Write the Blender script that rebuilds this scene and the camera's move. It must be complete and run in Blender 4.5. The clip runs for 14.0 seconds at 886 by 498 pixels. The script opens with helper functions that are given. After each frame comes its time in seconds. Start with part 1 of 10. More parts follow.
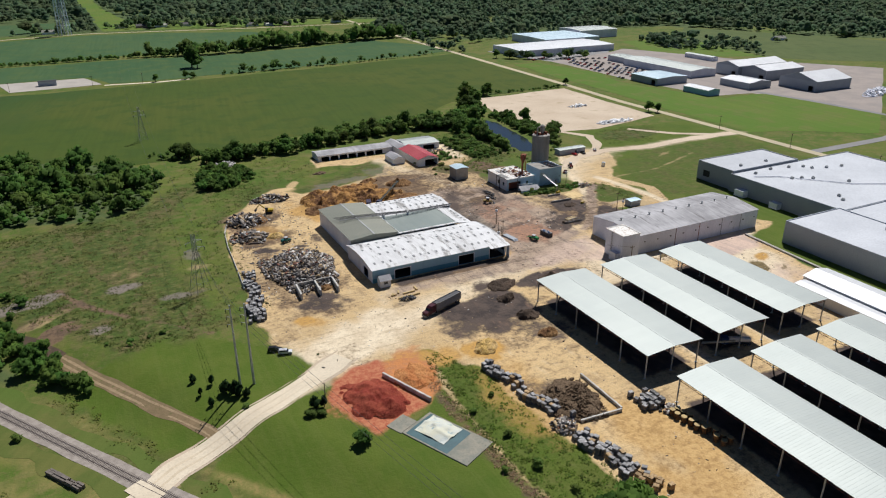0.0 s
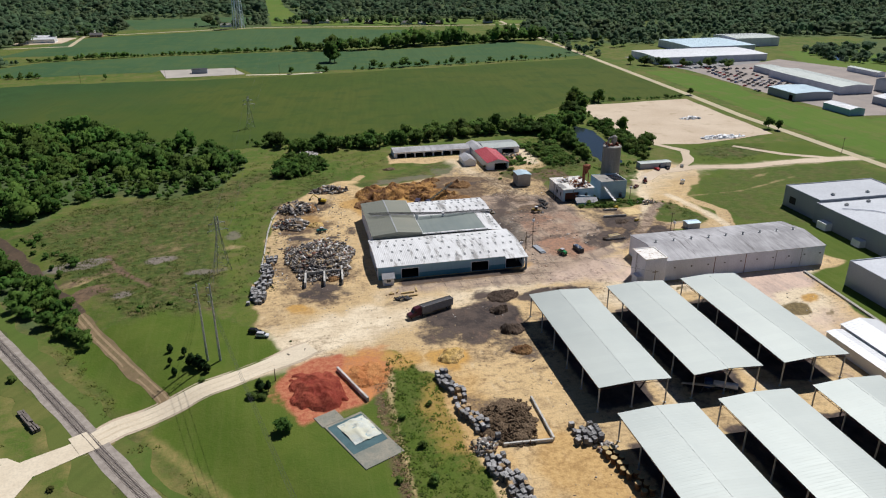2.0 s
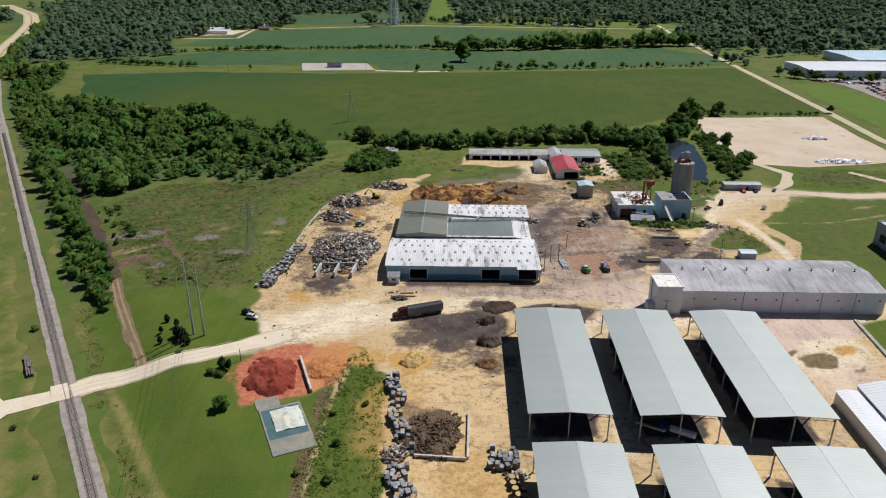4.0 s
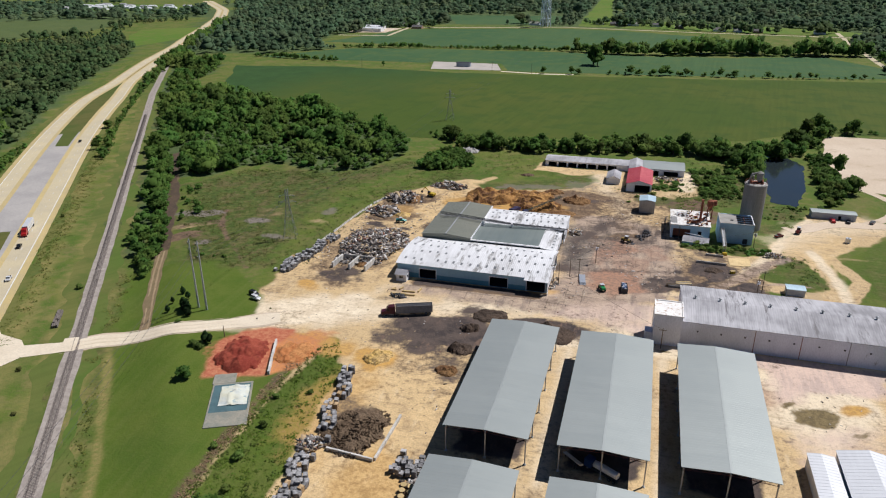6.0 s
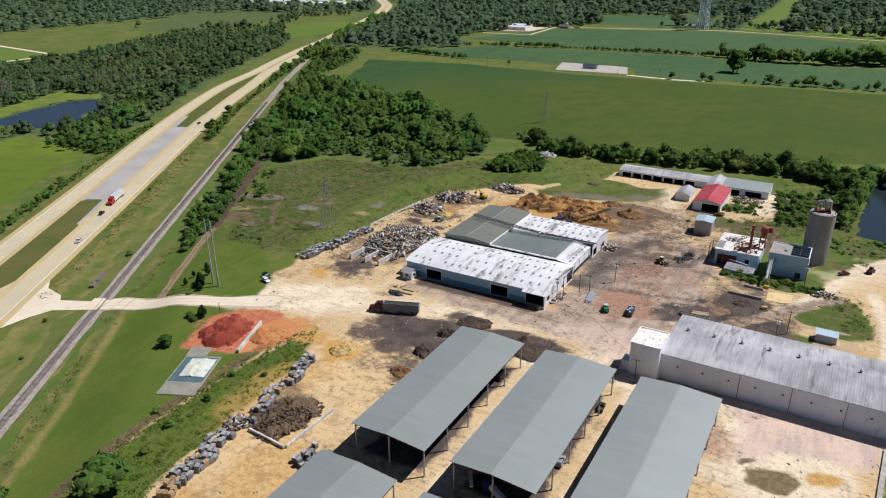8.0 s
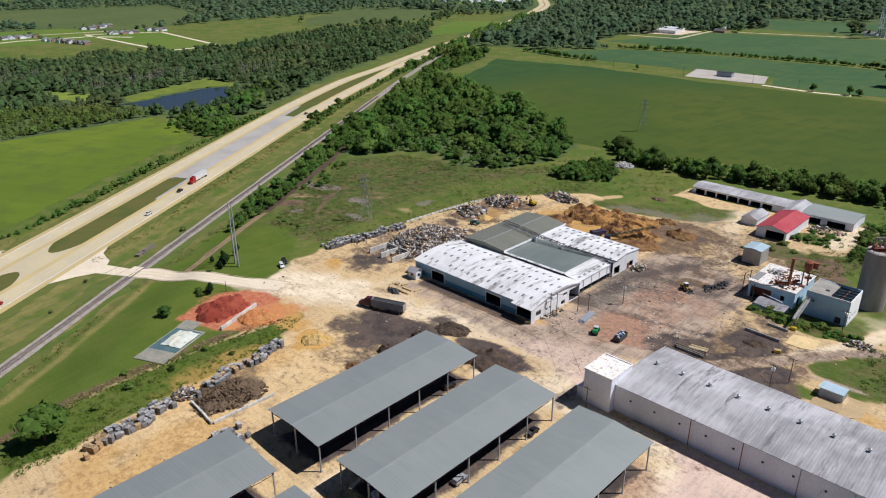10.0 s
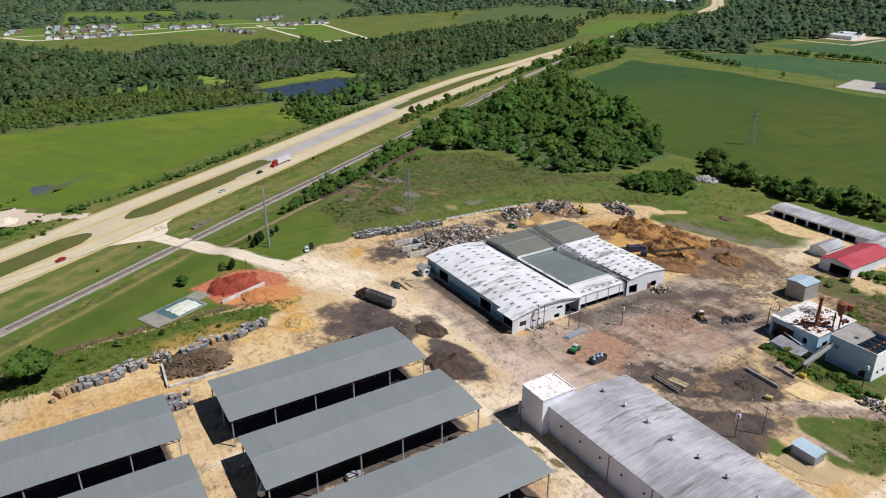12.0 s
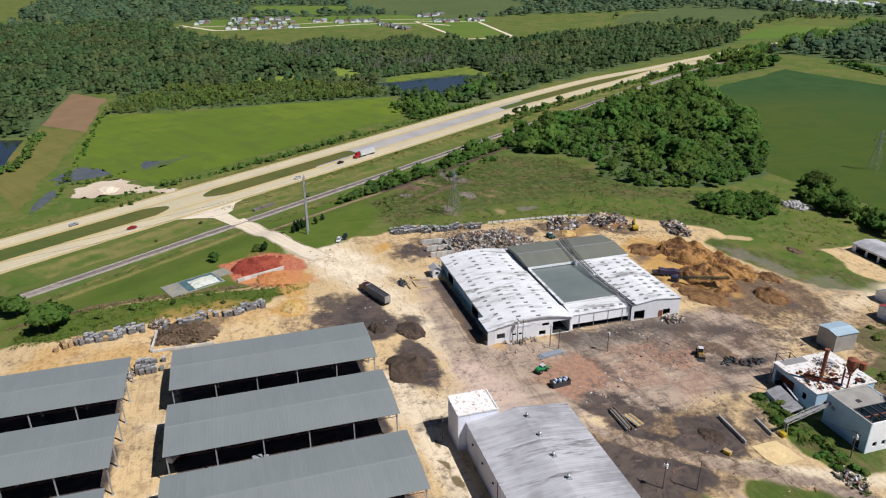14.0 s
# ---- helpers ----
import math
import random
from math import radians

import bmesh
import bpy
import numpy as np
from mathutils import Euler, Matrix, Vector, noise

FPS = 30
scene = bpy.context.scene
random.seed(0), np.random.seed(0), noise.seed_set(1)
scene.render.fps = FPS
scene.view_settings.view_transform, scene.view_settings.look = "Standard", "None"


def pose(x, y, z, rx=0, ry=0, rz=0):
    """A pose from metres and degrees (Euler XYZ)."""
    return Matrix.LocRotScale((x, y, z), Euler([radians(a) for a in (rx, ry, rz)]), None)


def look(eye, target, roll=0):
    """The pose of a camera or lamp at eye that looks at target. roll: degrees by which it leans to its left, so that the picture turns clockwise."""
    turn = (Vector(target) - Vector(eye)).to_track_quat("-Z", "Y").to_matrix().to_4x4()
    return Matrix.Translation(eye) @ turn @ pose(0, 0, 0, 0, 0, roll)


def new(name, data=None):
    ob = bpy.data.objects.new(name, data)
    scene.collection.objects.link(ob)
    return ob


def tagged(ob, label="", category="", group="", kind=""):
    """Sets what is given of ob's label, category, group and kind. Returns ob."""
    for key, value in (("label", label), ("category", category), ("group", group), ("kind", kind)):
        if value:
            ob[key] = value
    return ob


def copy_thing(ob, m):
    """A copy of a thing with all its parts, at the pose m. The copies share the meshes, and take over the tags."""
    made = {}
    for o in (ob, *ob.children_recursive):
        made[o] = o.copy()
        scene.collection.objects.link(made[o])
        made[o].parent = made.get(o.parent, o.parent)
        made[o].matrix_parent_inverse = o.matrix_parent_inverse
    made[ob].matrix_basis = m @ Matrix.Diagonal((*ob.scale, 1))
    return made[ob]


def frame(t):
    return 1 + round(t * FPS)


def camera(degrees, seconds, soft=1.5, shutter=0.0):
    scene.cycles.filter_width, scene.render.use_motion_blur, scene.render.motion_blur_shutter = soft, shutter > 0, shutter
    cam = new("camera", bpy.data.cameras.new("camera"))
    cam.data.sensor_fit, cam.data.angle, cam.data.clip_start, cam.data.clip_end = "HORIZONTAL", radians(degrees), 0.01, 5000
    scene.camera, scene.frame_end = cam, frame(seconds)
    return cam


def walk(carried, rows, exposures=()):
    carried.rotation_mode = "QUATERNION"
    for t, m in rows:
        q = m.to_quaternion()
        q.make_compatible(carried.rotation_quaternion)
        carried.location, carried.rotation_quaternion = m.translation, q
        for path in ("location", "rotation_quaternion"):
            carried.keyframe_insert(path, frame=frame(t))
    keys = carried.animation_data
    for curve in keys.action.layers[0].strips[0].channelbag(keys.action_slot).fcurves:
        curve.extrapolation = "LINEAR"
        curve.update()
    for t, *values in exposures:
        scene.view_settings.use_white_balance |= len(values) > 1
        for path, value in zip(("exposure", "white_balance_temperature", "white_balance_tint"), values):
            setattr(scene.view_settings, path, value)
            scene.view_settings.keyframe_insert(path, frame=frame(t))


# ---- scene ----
cam = camera(64.3, 14.0, soft=1.15)
METRES, EYE, TILT, LEAN, TURN = 431.6, 122.4, 0.2, -0.35, -26.7
ROWS = [
    (0.0, 0.0, 0.0, 0.0, -0.26, -23.37, 0.59),
    (0.5, 0.0362, 0.0022, -0.0003, 3.39, -23.36, 0.6),
    (1.0, 0.0715, 0.0068, -0.0005, 6.98, -23.35, 0.6),
    (1.5, 0.1064, 0.0136, -0.0003, 10.54, -23.27, 0.58),
    (2.0, 0.1408, 0.0225, -0.0006, 14.11, -23.16, 0.56),
    (2.5, 0.1746, 0.0335, -0.0008, 17.7, -23.09, 0.52),
    (3.0, 0.2077, 0.0464, -0.0008, 21.27, -23.05, 0.46),
    (5.5, 0.3584, 0.1418, -0.0024, 39.34, -22.82, 0.57),
    (6.0, 0.3845, 0.1663, -0.0025, 42.9, -22.81, 0.59),
    (6.5, 0.4088, 0.1923, -0.0027, 46.43, -22.82, 0.61),
    (7.0, 0.4318, 0.22, -0.0026, 49.98, -22.83, 0.63),
    (7.5, 0.4525, 0.2485, -0.0027, 53.48, -22.8, 0.61),
    (8.0, 0.4715, 0.2783, -0.0024, 57.02, -22.82, 0.57),
    (10.5, 0.538, 0.443, -0.0031, 74.54, -22.71, 0.58),
    (11.0, 0.5453, 0.4779, -0.0039, 78.11, -22.71, 0.57),
    (11.5, 0.5503, 0.5133, -0.0042, 81.72, -22.76, 0.57),
    (12.0, 0.5531, 0.5488, -0.0046, 85.31, -22.8, 0.57),
    (12.5, 0.5535, 0.5846, -0.0046, 88.91, -22.84, 0.57),
    (13.0, 0.5517, 0.6212, -0.0045, 92.62, -22.85, 0.55),
    (13.5, 0.5477, 0.6569, -0.004, 96.3, -22.82, 0.57),
    (14.0, 0.5413, 0.6923, -0.0037, 99.94, -22.82, 0.56),
]
walk(cam, [(t, pose(0, 0, EYE, TILT, LEAN, TURN) @ pose(METRES * x, METRES * y, METRES * z, 90 + pitch, roll, yaw)) for t, x, y, z, yaw, pitch, roll in ROWS],
     exposures=[(0.0, -0.14, 6250, 10), (3.0, -0.18, 6220, 11), (8.0, -0.02, 6100, 13), (14.0, -0.01, 6130, 12)])

# ---- light ----
SUN_ELEV, SUN_AZ = radians(55), math.atan2(0.72, 0.69)
world = bpy.data.worlds.new("sky")
scene.world = world
world.use_nodes = True
sky = world.node_tree.nodes.new("ShaderNodeTexSky")
sky.sky_type, sky.sun_disc = "NISHITA", False
sky.sun_elevation, sky.sun_rotation = SUN_ELEV, SUN_AZ
sky.altitude, sky.air_density, sky.dust_density, sky.ozone_density = 100, 0.6, 0.05, 5.0
back = world.node_tree.nodes["Background"]
back.inputs["Strength"].default_value = 0.05
world.node_tree.links.new(sky.outputs[0], back.inputs["Color"])
sun = new("sun", bpy.data.lights.new("sun", "SUN"))
sun.data.energy, sun.data.angle, sun.data.color = 5.0, radians(0.53), (1.0, 0.96, 0.91)
sun.matrix_basis = look((500 * math.sin(SUN_AZ) * math.cos(SUN_ELEV), 500 * math.cos(SUN_AZ) * math.cos(SUN_ELEV), 500 * math.sin(SUN_ELEV)), (0, 0, 0))

# ---- materials ----


class Nodes:
    """Short hand for building a node material."""

    def __init__(self, name):
        self.m = bpy.data.materials.new(name)
        self.m.use_nodes = True
        self.t = self.m.node_tree
        self.p = self.t.nodes["Principled BSDF"]

    def n(self, kind, **inputs):
        node = self.t.nodes.new(kind)
        for k, v in inputs.items():
            self.put(node, k.replace("_", " "), v)
        return node

    def put(self, node, key, v):
        sock = node.inputs[int(key)] if key.isdigit() else node.inputs[key]
        if isinstance(v, bpy.types.NodeSocket):
            self.t.links.new(v, sock)
        else:
            sock.default_value = v

    def coords(self, stretch=(1, 1, 1)):
        tc = self.n("ShaderNodeTexCoord")
        if stretch == (1, 1, 1):
            return tc.outputs["Object"]
        return self.n("ShaderNodeMapping", Vector=tc.outputs["Object"], Scale=stretch).outputs[0]

    def noise(self, scale, vec, detail=4.0, rough=0.6):
        return self.n("ShaderNodeTexNoise", Vector=vec, Scale=scale, Detail=detail, Roughness=rough).outputs[0]

    def ramp(self, fac, lo, hi):
        r = self.n("ShaderNodeMapRange")
        r.interpolation_type = "SMOOTHSTEP"
        for i, v in enumerate((fac, lo, hi, 0.0, 1.0)):
            self.put(r, str(i), v)
        return r.outputs[0]

    def math(self, op, a, b=0.0, c=0.0):
        r = self.n("ShaderNodeMath")
        r.operation = op
        for i, v in enumerate((a, b, c)):
            self.put(r, str(i), v)
        return r.outputs[0]

    def mix(self, fac, a, b):
        r = self.n("ShaderNodeMix")
        r.data_type = "RGBA"
        for key, v in (("0", fac), ("6", a), ("7", b)):
            if not isinstance(v, bpy.types.NodeSocket) and key != "0":
                v = (*v[:3], 1)
            self.put(r, key, v)
        return r.outputs[2]

    def bump(self, height, strength, dist=0.1):
        b = self.n("ShaderNodeBump", Height=height, Strength=strength, Distance=dist)
        self.t.links.new(b.outputs[0], self.p.inputs["Normal"])

    def done(self, colour, rough, metal=0.0, spec=0.4):
        self.put(self.p, "Base Color", colour if isinstance(colour, bpy.types.NodeSocket) else (*colour, 1))
        self.put(self.p, "Roughness", rough)
        self.put(self.p, "Metallic", metal)
        self.put(self.p, "Specular IOR Level", spec)
        return self.m


def surf(name, c1, c2, scale=0.5, rough=0.8, metal=0.0, bump=0.25, fine=6.0, stretch=(1, 1, 1), wear=None, wear_at=0.62, spec=0.3, shift=0.15):
    """A surface of two tones in large patches, with fine grain, and stains of the colour wear."""
    s = Nodes(name)
    v = s.coords(stretch)
    big, small = s.noise(scale, v), s.noise(fine, v, 3)
    col = s.mix(s.ramp(big, 0.3, 0.7), c1, c2)
    col = s.mix(s.math("MULTIPLY", s.ramp(small, 0.35, 0.75), 0.35), col, tuple(c * 0.55 for c in c1))
    if wear:
        col = s.mix(s.ramp(s.noise(scale * 2.7, v, 6, 0.7), wear_at, wear_at + 0.12), col, wear)
    if shift:
        info = s.n("ShaderNodeObjectInfo").outputs["Random"]
        hsv = s.n("ShaderNodeHueSaturation", Color=col, Value=s.math("ADD", s.math("MULTIPLY", info, 2 * shift), 1 - shift))
        col = hsv.outputs[0]
    if bump:
        s.bump(s.math("ADD", small, s.math("MULTIPLY", big, 0.6)), bump, 0.05)
    return s.done(col, s.math("ADD", s.math("MULTIPLY", big, 0.2), rough - 0.1), metal, spec)


def leaf_surface(name, dark, light, dry, tint=0.5):
    """Foliage: each clump of leaves has its own tone, each tree its own hue, and whole stands drift in colour."""
    s = Nodes(name)
    isl = s.n("ShaderNodeNewGeometry").outputs["Random Per Island"]
    col = s.mix(s.math("ADD", s.math("MULTIPLY", isl, 0.7), 0.15), dark, light)
    place = s.n("ShaderNodeNewGeometry").outputs["Position"]
    col = s.mix(s.math("MULTIPLY", s.ramp(s.noise(0.012, place, 3), 0.45, 0.7), tint), col, dry)
    tone = s.n("ShaderNodeAttribute")
    tone.attribute_name = "tone"
    rnd = s.math("FRACT", s.math("ADD", s.n("ShaderNodeObjectInfo").outputs["Random"], tone.outputs["Fac"]))
    hue = s.math("FRACT", s.math("MULTIPLY", rnd, 7.3))
    hsv = s.n("ShaderNodeHueSaturation", Color=col, Hue=s.math("ADD", s.math("MULTIPLY", hue, 0.035), 0.48), Value=s.math("ADD", s.math("MULTIPLY", rnd, 0.7), 0.68))
    s.done(hsv.outputs[0], 0.8, 0.0, 0.1)
    glow = s.n("ShaderNodeBsdfTranslucent", Color=hsv.outputs[0])
    both = s.n("ShaderNodeMixShader", Fac=0.5)
    s.t.links.new(s.p.outputs[0], both.inputs[1])
    s.t.links.new(glow.outputs[0], both.inputs[2])
    s.t.links.new(both.outputs[0], s.t.nodes["Material Output"].inputs["Surface"])
    return s.m


def field_surface(name, c1, c2, c3, turn=0.0, row=0.35, lush=None):
    """A crop or a meadow: drifts of tone over many metres, faint rows, and patches of a third tone."""
    s = Nodes(name)
    v = s.n("ShaderNodeMapping", Vector=s.coords(), Rotation=(0, 0, radians(turn))).outputs[0]
    w = s.n("ShaderNodeMapping", Vector=v, Scale=(1, 0.03, 1)).outputs[0]
    big, mid, fine, rows = s.noise(0.006, v, 4), s.noise(0.05, v, 5, 0.65), s.noise(0.9, v, 5, 0.75), s.noise(row, w, 3)
    col = s.mix(s.ramp(big, 0.42, 0.58), c1, c2)
    col = s.mix(s.math("MULTIPLY", s.ramp(mid, 0.48, 0.62), 0.65), col, c3)
    col = s.mix(s.math("MULTIPLY", s.ramp(rows, 0.4, 0.65), 0.3), col, tuple(c * 0.75 for c in c1))
    col = s.mix(s.math("MULTIPLY", s.ramp(fine, 0.5, 0.75), 0.3), col, tuple(c * 0.6 for c in c2))
    if lush:
        sep = s.n("ShaderNodeSeparateXYZ", Vector=s.coords())
        d = s.math("ADD", s.math("MULTIPLY", sep.outputs[0], 0.75), s.math("MULTIPLY", sep.outputs[1], -0.6))
        d = s.math("ADD", d, s.math("MULTIPLY", s.math("SUBTRACT", s.noise(0.008, s.coords((1.0, 0.45, 1.0)), 3), 0.5), 260.0))
        col = s.mix(s.math("SUBTRACT", 1.0, s.ramp(d, -560.0, -380.0)), col, s.mix(s.ramp(mid, 0.4, 0.65), lush, tuple(c * 1.2 for c in lush)))
    s.bump(fine, 0.5, 0.2)
    return s.done(col, 0.95, 0.0, 0.15)


def metal_roof(name, c1, c2, rib=1.0, along="X", rough=0.45, metal=0.6, wear=(0.2, 0.16, 0.12), wear_at=0.66, streak=0.08, relief=0.2, sheen=0.3):
    """Ribbed sheet metal: sheets of slightly different tone, streaks down the slope and patches of rust or dirt."""
    s = Nodes(name)
    v = s.coords()
    sep = s.n("ShaderNodeSeparateXYZ", Vector=v)
    line = sep.outputs[0 if along == "X" else 1]
    sheet = s.math("FLOOR", s.math("DIVIDE", line, rib))
    tone = s.n("ShaderNodeTexWhiteNoise", Vector=s.n("ShaderNodeCombineXYZ", X=sheet).outputs[0]).outputs[0]
    stretch = (1.0, streak, 1.0) if along == "X" else (streak, 1.0, 1.0)
    streaks = s.noise(0.9, s.coords(stretch), 5, 0.65)
    big = s.noise(0.07, v, 3)
    col = s.mix(s.ramp(s.math("ADD", s.math("MULTIPLY", big, 0.6), s.math("MULTIPLY", streaks, 0.4)), 0.35, 0.65), c1, c2)
    col = s.mix(s.math("MULTIPLY", tone, 0.16), col, tuple(c * 0.72 for c in c1))
    col = s.mix(s.ramp(s.noise(0.35, s.coords(stretch), 6, 0.72), wear_at, wear_at + 0.14), col, wear)
    rr = s.math("ADD", s.math("MULTIPLY", streaks, sheen), rough - sheen / 2)
    s.bump(s.math("ADD", s.math("PINGPONG", s.math("DIVIDE", line, rib * 0.33), 0.5), s.math("MULTIPLY", streaks, 0.4)), relief, 0.04)
    return s.done(col, rr, metal, 0.4)


M = {}
M["galv"] = metal_roof("galvanised roof sheet", (0.315, 0.342, 0.328), (0.34, 0.365, 0.347), 3.0, "Y", 0.58, 0.48, (0.31, 0.325, 0.315), 0.7, 0.08, 0.05, 0.1)
M["galv_end"] = surf("galvanised edge", (0.45, 0.46, 0.46), (0.36, 0.37, 0.37), 0.8, 0.5, 0.4)
M["mill_roof"] = metal_roof("weathered white roof sheet", (0.78, 0.78, 0.775), (0.60, 0.595, 0.59), 0.9, "X", 0.6, 0.0, (0.29, 0.28, 0.265), 0.505, 0.16)
M["olive_roof"] = metal_roof("olive grey roof sheet", (0.20, 0.21, 0.17), (0.24, 0.24, 0.19), 1.0, "Y", 0.5, 0.25, (0.26, 0.24, 0.12), 0.66)
M["green_roof"] = metal_roof("pale green roof sheet", (0.19, 0.225, 0.21), (0.24, 0.27, 0.245), 1.0, "X", 0.5, 0.3, (0.36, 0.37, 0.33), 0.68)
M["grey_roof"] = metal_roof("dull grey roof sheet", (0.25, 0.243, 0.25), (0.50, 0.49, 0.50), 0.75, "X", 0.75, 0.0, (0.16, 0.15, 0.15), 0.54, 0.045)
M["white_roof"] = surf("white membrane roof", (0.56, 0.58, 0.61), (0.47, 0.49, 0.52), 0.05, 0.6, 0.0, 0.1, 1.0, wear=(0.42, 0.42, 0.43), wear_at=0.66)
M["bright_roof"] = metal_roof("white painted roof sheet", (0.7, 0.71, 0.72), (0.62, 0.63, 0.64), 1.0, "X", 0.5, 0.1, (0.6, 0.6, 0.6), 0.72)
M["blue_roof"] = metal_roof("pale blue roof sheet", (0.42, 0.55, 0.62), (0.5, 0.62, 0.68), 1.0, "X", 0.5, 0.2, (0.4, 0.45, 0.5), 0.7)
M["red_roof"] = metal_roof("red roof sheet", (0.42, 0.05, 0.07), (0.5, 0.09, 0.1), 0.9, "Y", 0.5, 0.1, (0.3, 0.05, 0.05), 0.66)
M["teal_wall"] = metal_roof("pale blue green wall sheet", (0.28, 0.47, 0.58), (0.34, 0.52, 0.62), 0.8, "X", 0.6, 0.1, (0.33, 0.36, 0.35), 0.64, 0.6)
M["shingle"] = surf("dark shingle roof", (0.12, 0.115, 0.115), (0.17, 0.155, 0.15), 0.4, 0.9)
M["brick_wall"] = surf("reddish brick house wall", (0.32, 0.2, 0.15), (0.4, 0.27, 0.2), 0.6, 0.9)
M["galv_ridge"] = metal_roof("paler galvanised ridge sheet", (0.365, 0.39, 0.375), (0.335, 0.36, 0.345), 3.0, "Y", 0.6, 0.45, (0.31, 0.325, 0.315), 0.56, 0.08, 0.05, 0.1)
M["drive_rut"] = surf("packed wheel line", (0.68, 0.57, 0.41), (0.60, 0.5, 0.35), 0.3, 0.95, 0.0, 0.2, 1.5, shift=0.0)
M["ochre_pad"] = surf("ochre stained concrete", (0.50, 0.37, 0.2), (0.42, 0.31, 0.18), 0.3, 0.95, 0.0, 0.2, 2.0, wear=(0.28, 0.2, 0.12), wear_at=0.58)
M["sawdust"] = surf("spread yellow sawdust", (0.68, 0.52, 0.27), (0.60, 0.44, 0.22), 0.4, 0.95, 0.0, 0.3, 2.0, wear=(0.42, 0.3, 0.16), wear_at=0.62)
M["teal_panel"] = metal_roof("deep teal wall sheet", (0.085, 0.27, 0.36), (0.12, 0.31, 0.40), 0.8, "X", 0.6, 0.1, (0.25, 0.27, 0.26), 0.64, 0.6)
M["white_wall"] = surf("white painted wall sheet", (0.88, 0.88, 0.88), (0.8, 0.81, 0.82), 0.2, 0.65, 0.0, 0.1, 3.0, wear=(0.45, 0.41, 0.37), wear_at=0.7)
M["grey_wall"] = surf("grey painted block wall", (0.78, 0.795, 0.86), (0.66, 0.675, 0.74), 0.15, 0.8, 0.0, 0.2, 3.0, (1, 1, 0.35), wear=(0.27, 0.25, 0.24), wear_at=0.66)
M["steel_wall"] = surf("blue grey wall sheet", (0.33, 0.36, 0.41), (0.38, 0.41, 0.45), 0.1, 0.6, 0.2, 0.1, 2.0)
M["block"] = surf("pale painted block wall", (0.54, 0.73, 0.86), (0.44, 0.60, 0.72), 0.2, 0.85, 0.0, 0.3, 3.0, wear=(0.22, 0.2, 0.18), wear_at=0.64)
M["concrete"] = surf("weathered concrete", (0.42, 0.40, 0.36), (0.32, 0.30, 0.27), 0.3, 0.9, 0.0, 0.3, 4.0, wear=(0.2, 0.18, 0.16), wear_at=0.66)
M["silo"] = surf("streaked silo concrete", (0.33, 0.31, 0.29), (0.25, 0.24, 0.225), 0.5, 0.9, 0.0, 0.3, 4.0, (1, 1, 0.08), wear=(0.15, 0.14, 0.13), wear_at=0.6)
M["rust"] = surf("rusted steel", (0.22, 0.07, 0.04), (0.3, 0.11, 0.06), 1.2, 0.85, 0.1, 0.4)
M["red_steel"] = surf("red oxide steel", (0.24, 0.09, 0.07), (0.18, 0.07, 0.06), 1.0, 0.7, 0.2)
M["pole_steel"] = surf("galvanised pole steel", (0.46, 0.48, 0.5), (0.38, 0.4, 0.42), 0.6, 0.5, 0.4)
M["dark_steel"] = surf("dark steel", (0.05, 0.05, 0.055), (0.08, 0.08, 0.085), 1.0, 0.6, 0.3)
# Near-black for interiors; also puts shade into the sheet under the shed roofs.
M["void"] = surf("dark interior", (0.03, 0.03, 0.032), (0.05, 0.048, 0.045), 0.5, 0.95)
M["glass"] = surf("dark glass", (0.02, 0.025, 0.03), (0.03, 0.035, 0.04), 0.5, 0.15, 0.0, 0.0, spec=0.6)
M["skylight"] = surf("clouded skylight sheet", (0.17, 0.18, 0.19), (0.24, 0.25, 0.25), 2.0, 0.5, 0.0, 0.1)
M["wood_pole"] = surf("weathered pole timber", (0.2, 0.15, 0.1), (0.13, 0.1, 0.075), 2.0, 0.9)
M["timber"] = surf("sawn yellow timber", (0.55, 0.42, 0.2), (0.45, 0.32, 0.15), 1.5, 0.8)
M["bark"] = surf("tree bark", (0.13, 0.1, 0.075), (0.08, 0.065, 0.05), 2.0, 0.95)
M["leaf"] = leaf_surface("tree leaves", (0.046, 0.105, 0.02), (0.12, 0.205, 0.042), (0.145, 0.165, 0.042), 0.5)
M["leaf_wood"] = leaf_surface("woodland leaves", (0.07, 0.15, 0.03), (0.13, 0.228, 0.046), (0.16, 0.21, 0.05), 0.55)
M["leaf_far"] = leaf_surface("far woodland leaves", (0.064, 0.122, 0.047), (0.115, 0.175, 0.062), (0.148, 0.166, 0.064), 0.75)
M["bush"] = leaf_surface("bush leaves", (0.095, 0.155, 0.03), (0.16, 0.21, 0.052), (0.2, 0.18, 0.07), 0.7)
M["weed"] = leaf_surface("tall weeds", (0.075, 0.108, 0.024), (0.112, 0.132, 0.034), (0.15, 0.125, 0.052), 0.8)
M["young_wood"] = leaf_surface("young swamp wood leaves", (0.105, 0.165, 0.036), (0.155, 0.22, 0.052), (0.17, 0.19, 0.058), 0.5)
M["tower_top"] = surf("white roof coating with rust stains", (0.82, 0.8, 0.76), (0.72, 0.69, 0.64), 0.3, 0.7, 0.0, 0.1, 2.0, wear=(0.34, 0.2, 0.1), wear_at=0.53)
M["strip_weed"] = leaf_surface("lush strip weeds", (0.085, 0.15, 0.018), (0.13, 0.195, 0.03), (0.155, 0.185, 0.04), 0.6)
M["dead_weed"] = leaf_surface("dead brown weeds", (0.27, 0.185, 0.105), (0.36, 0.26, 0.155), (0.3, 0.21, 0.12), 0.4)
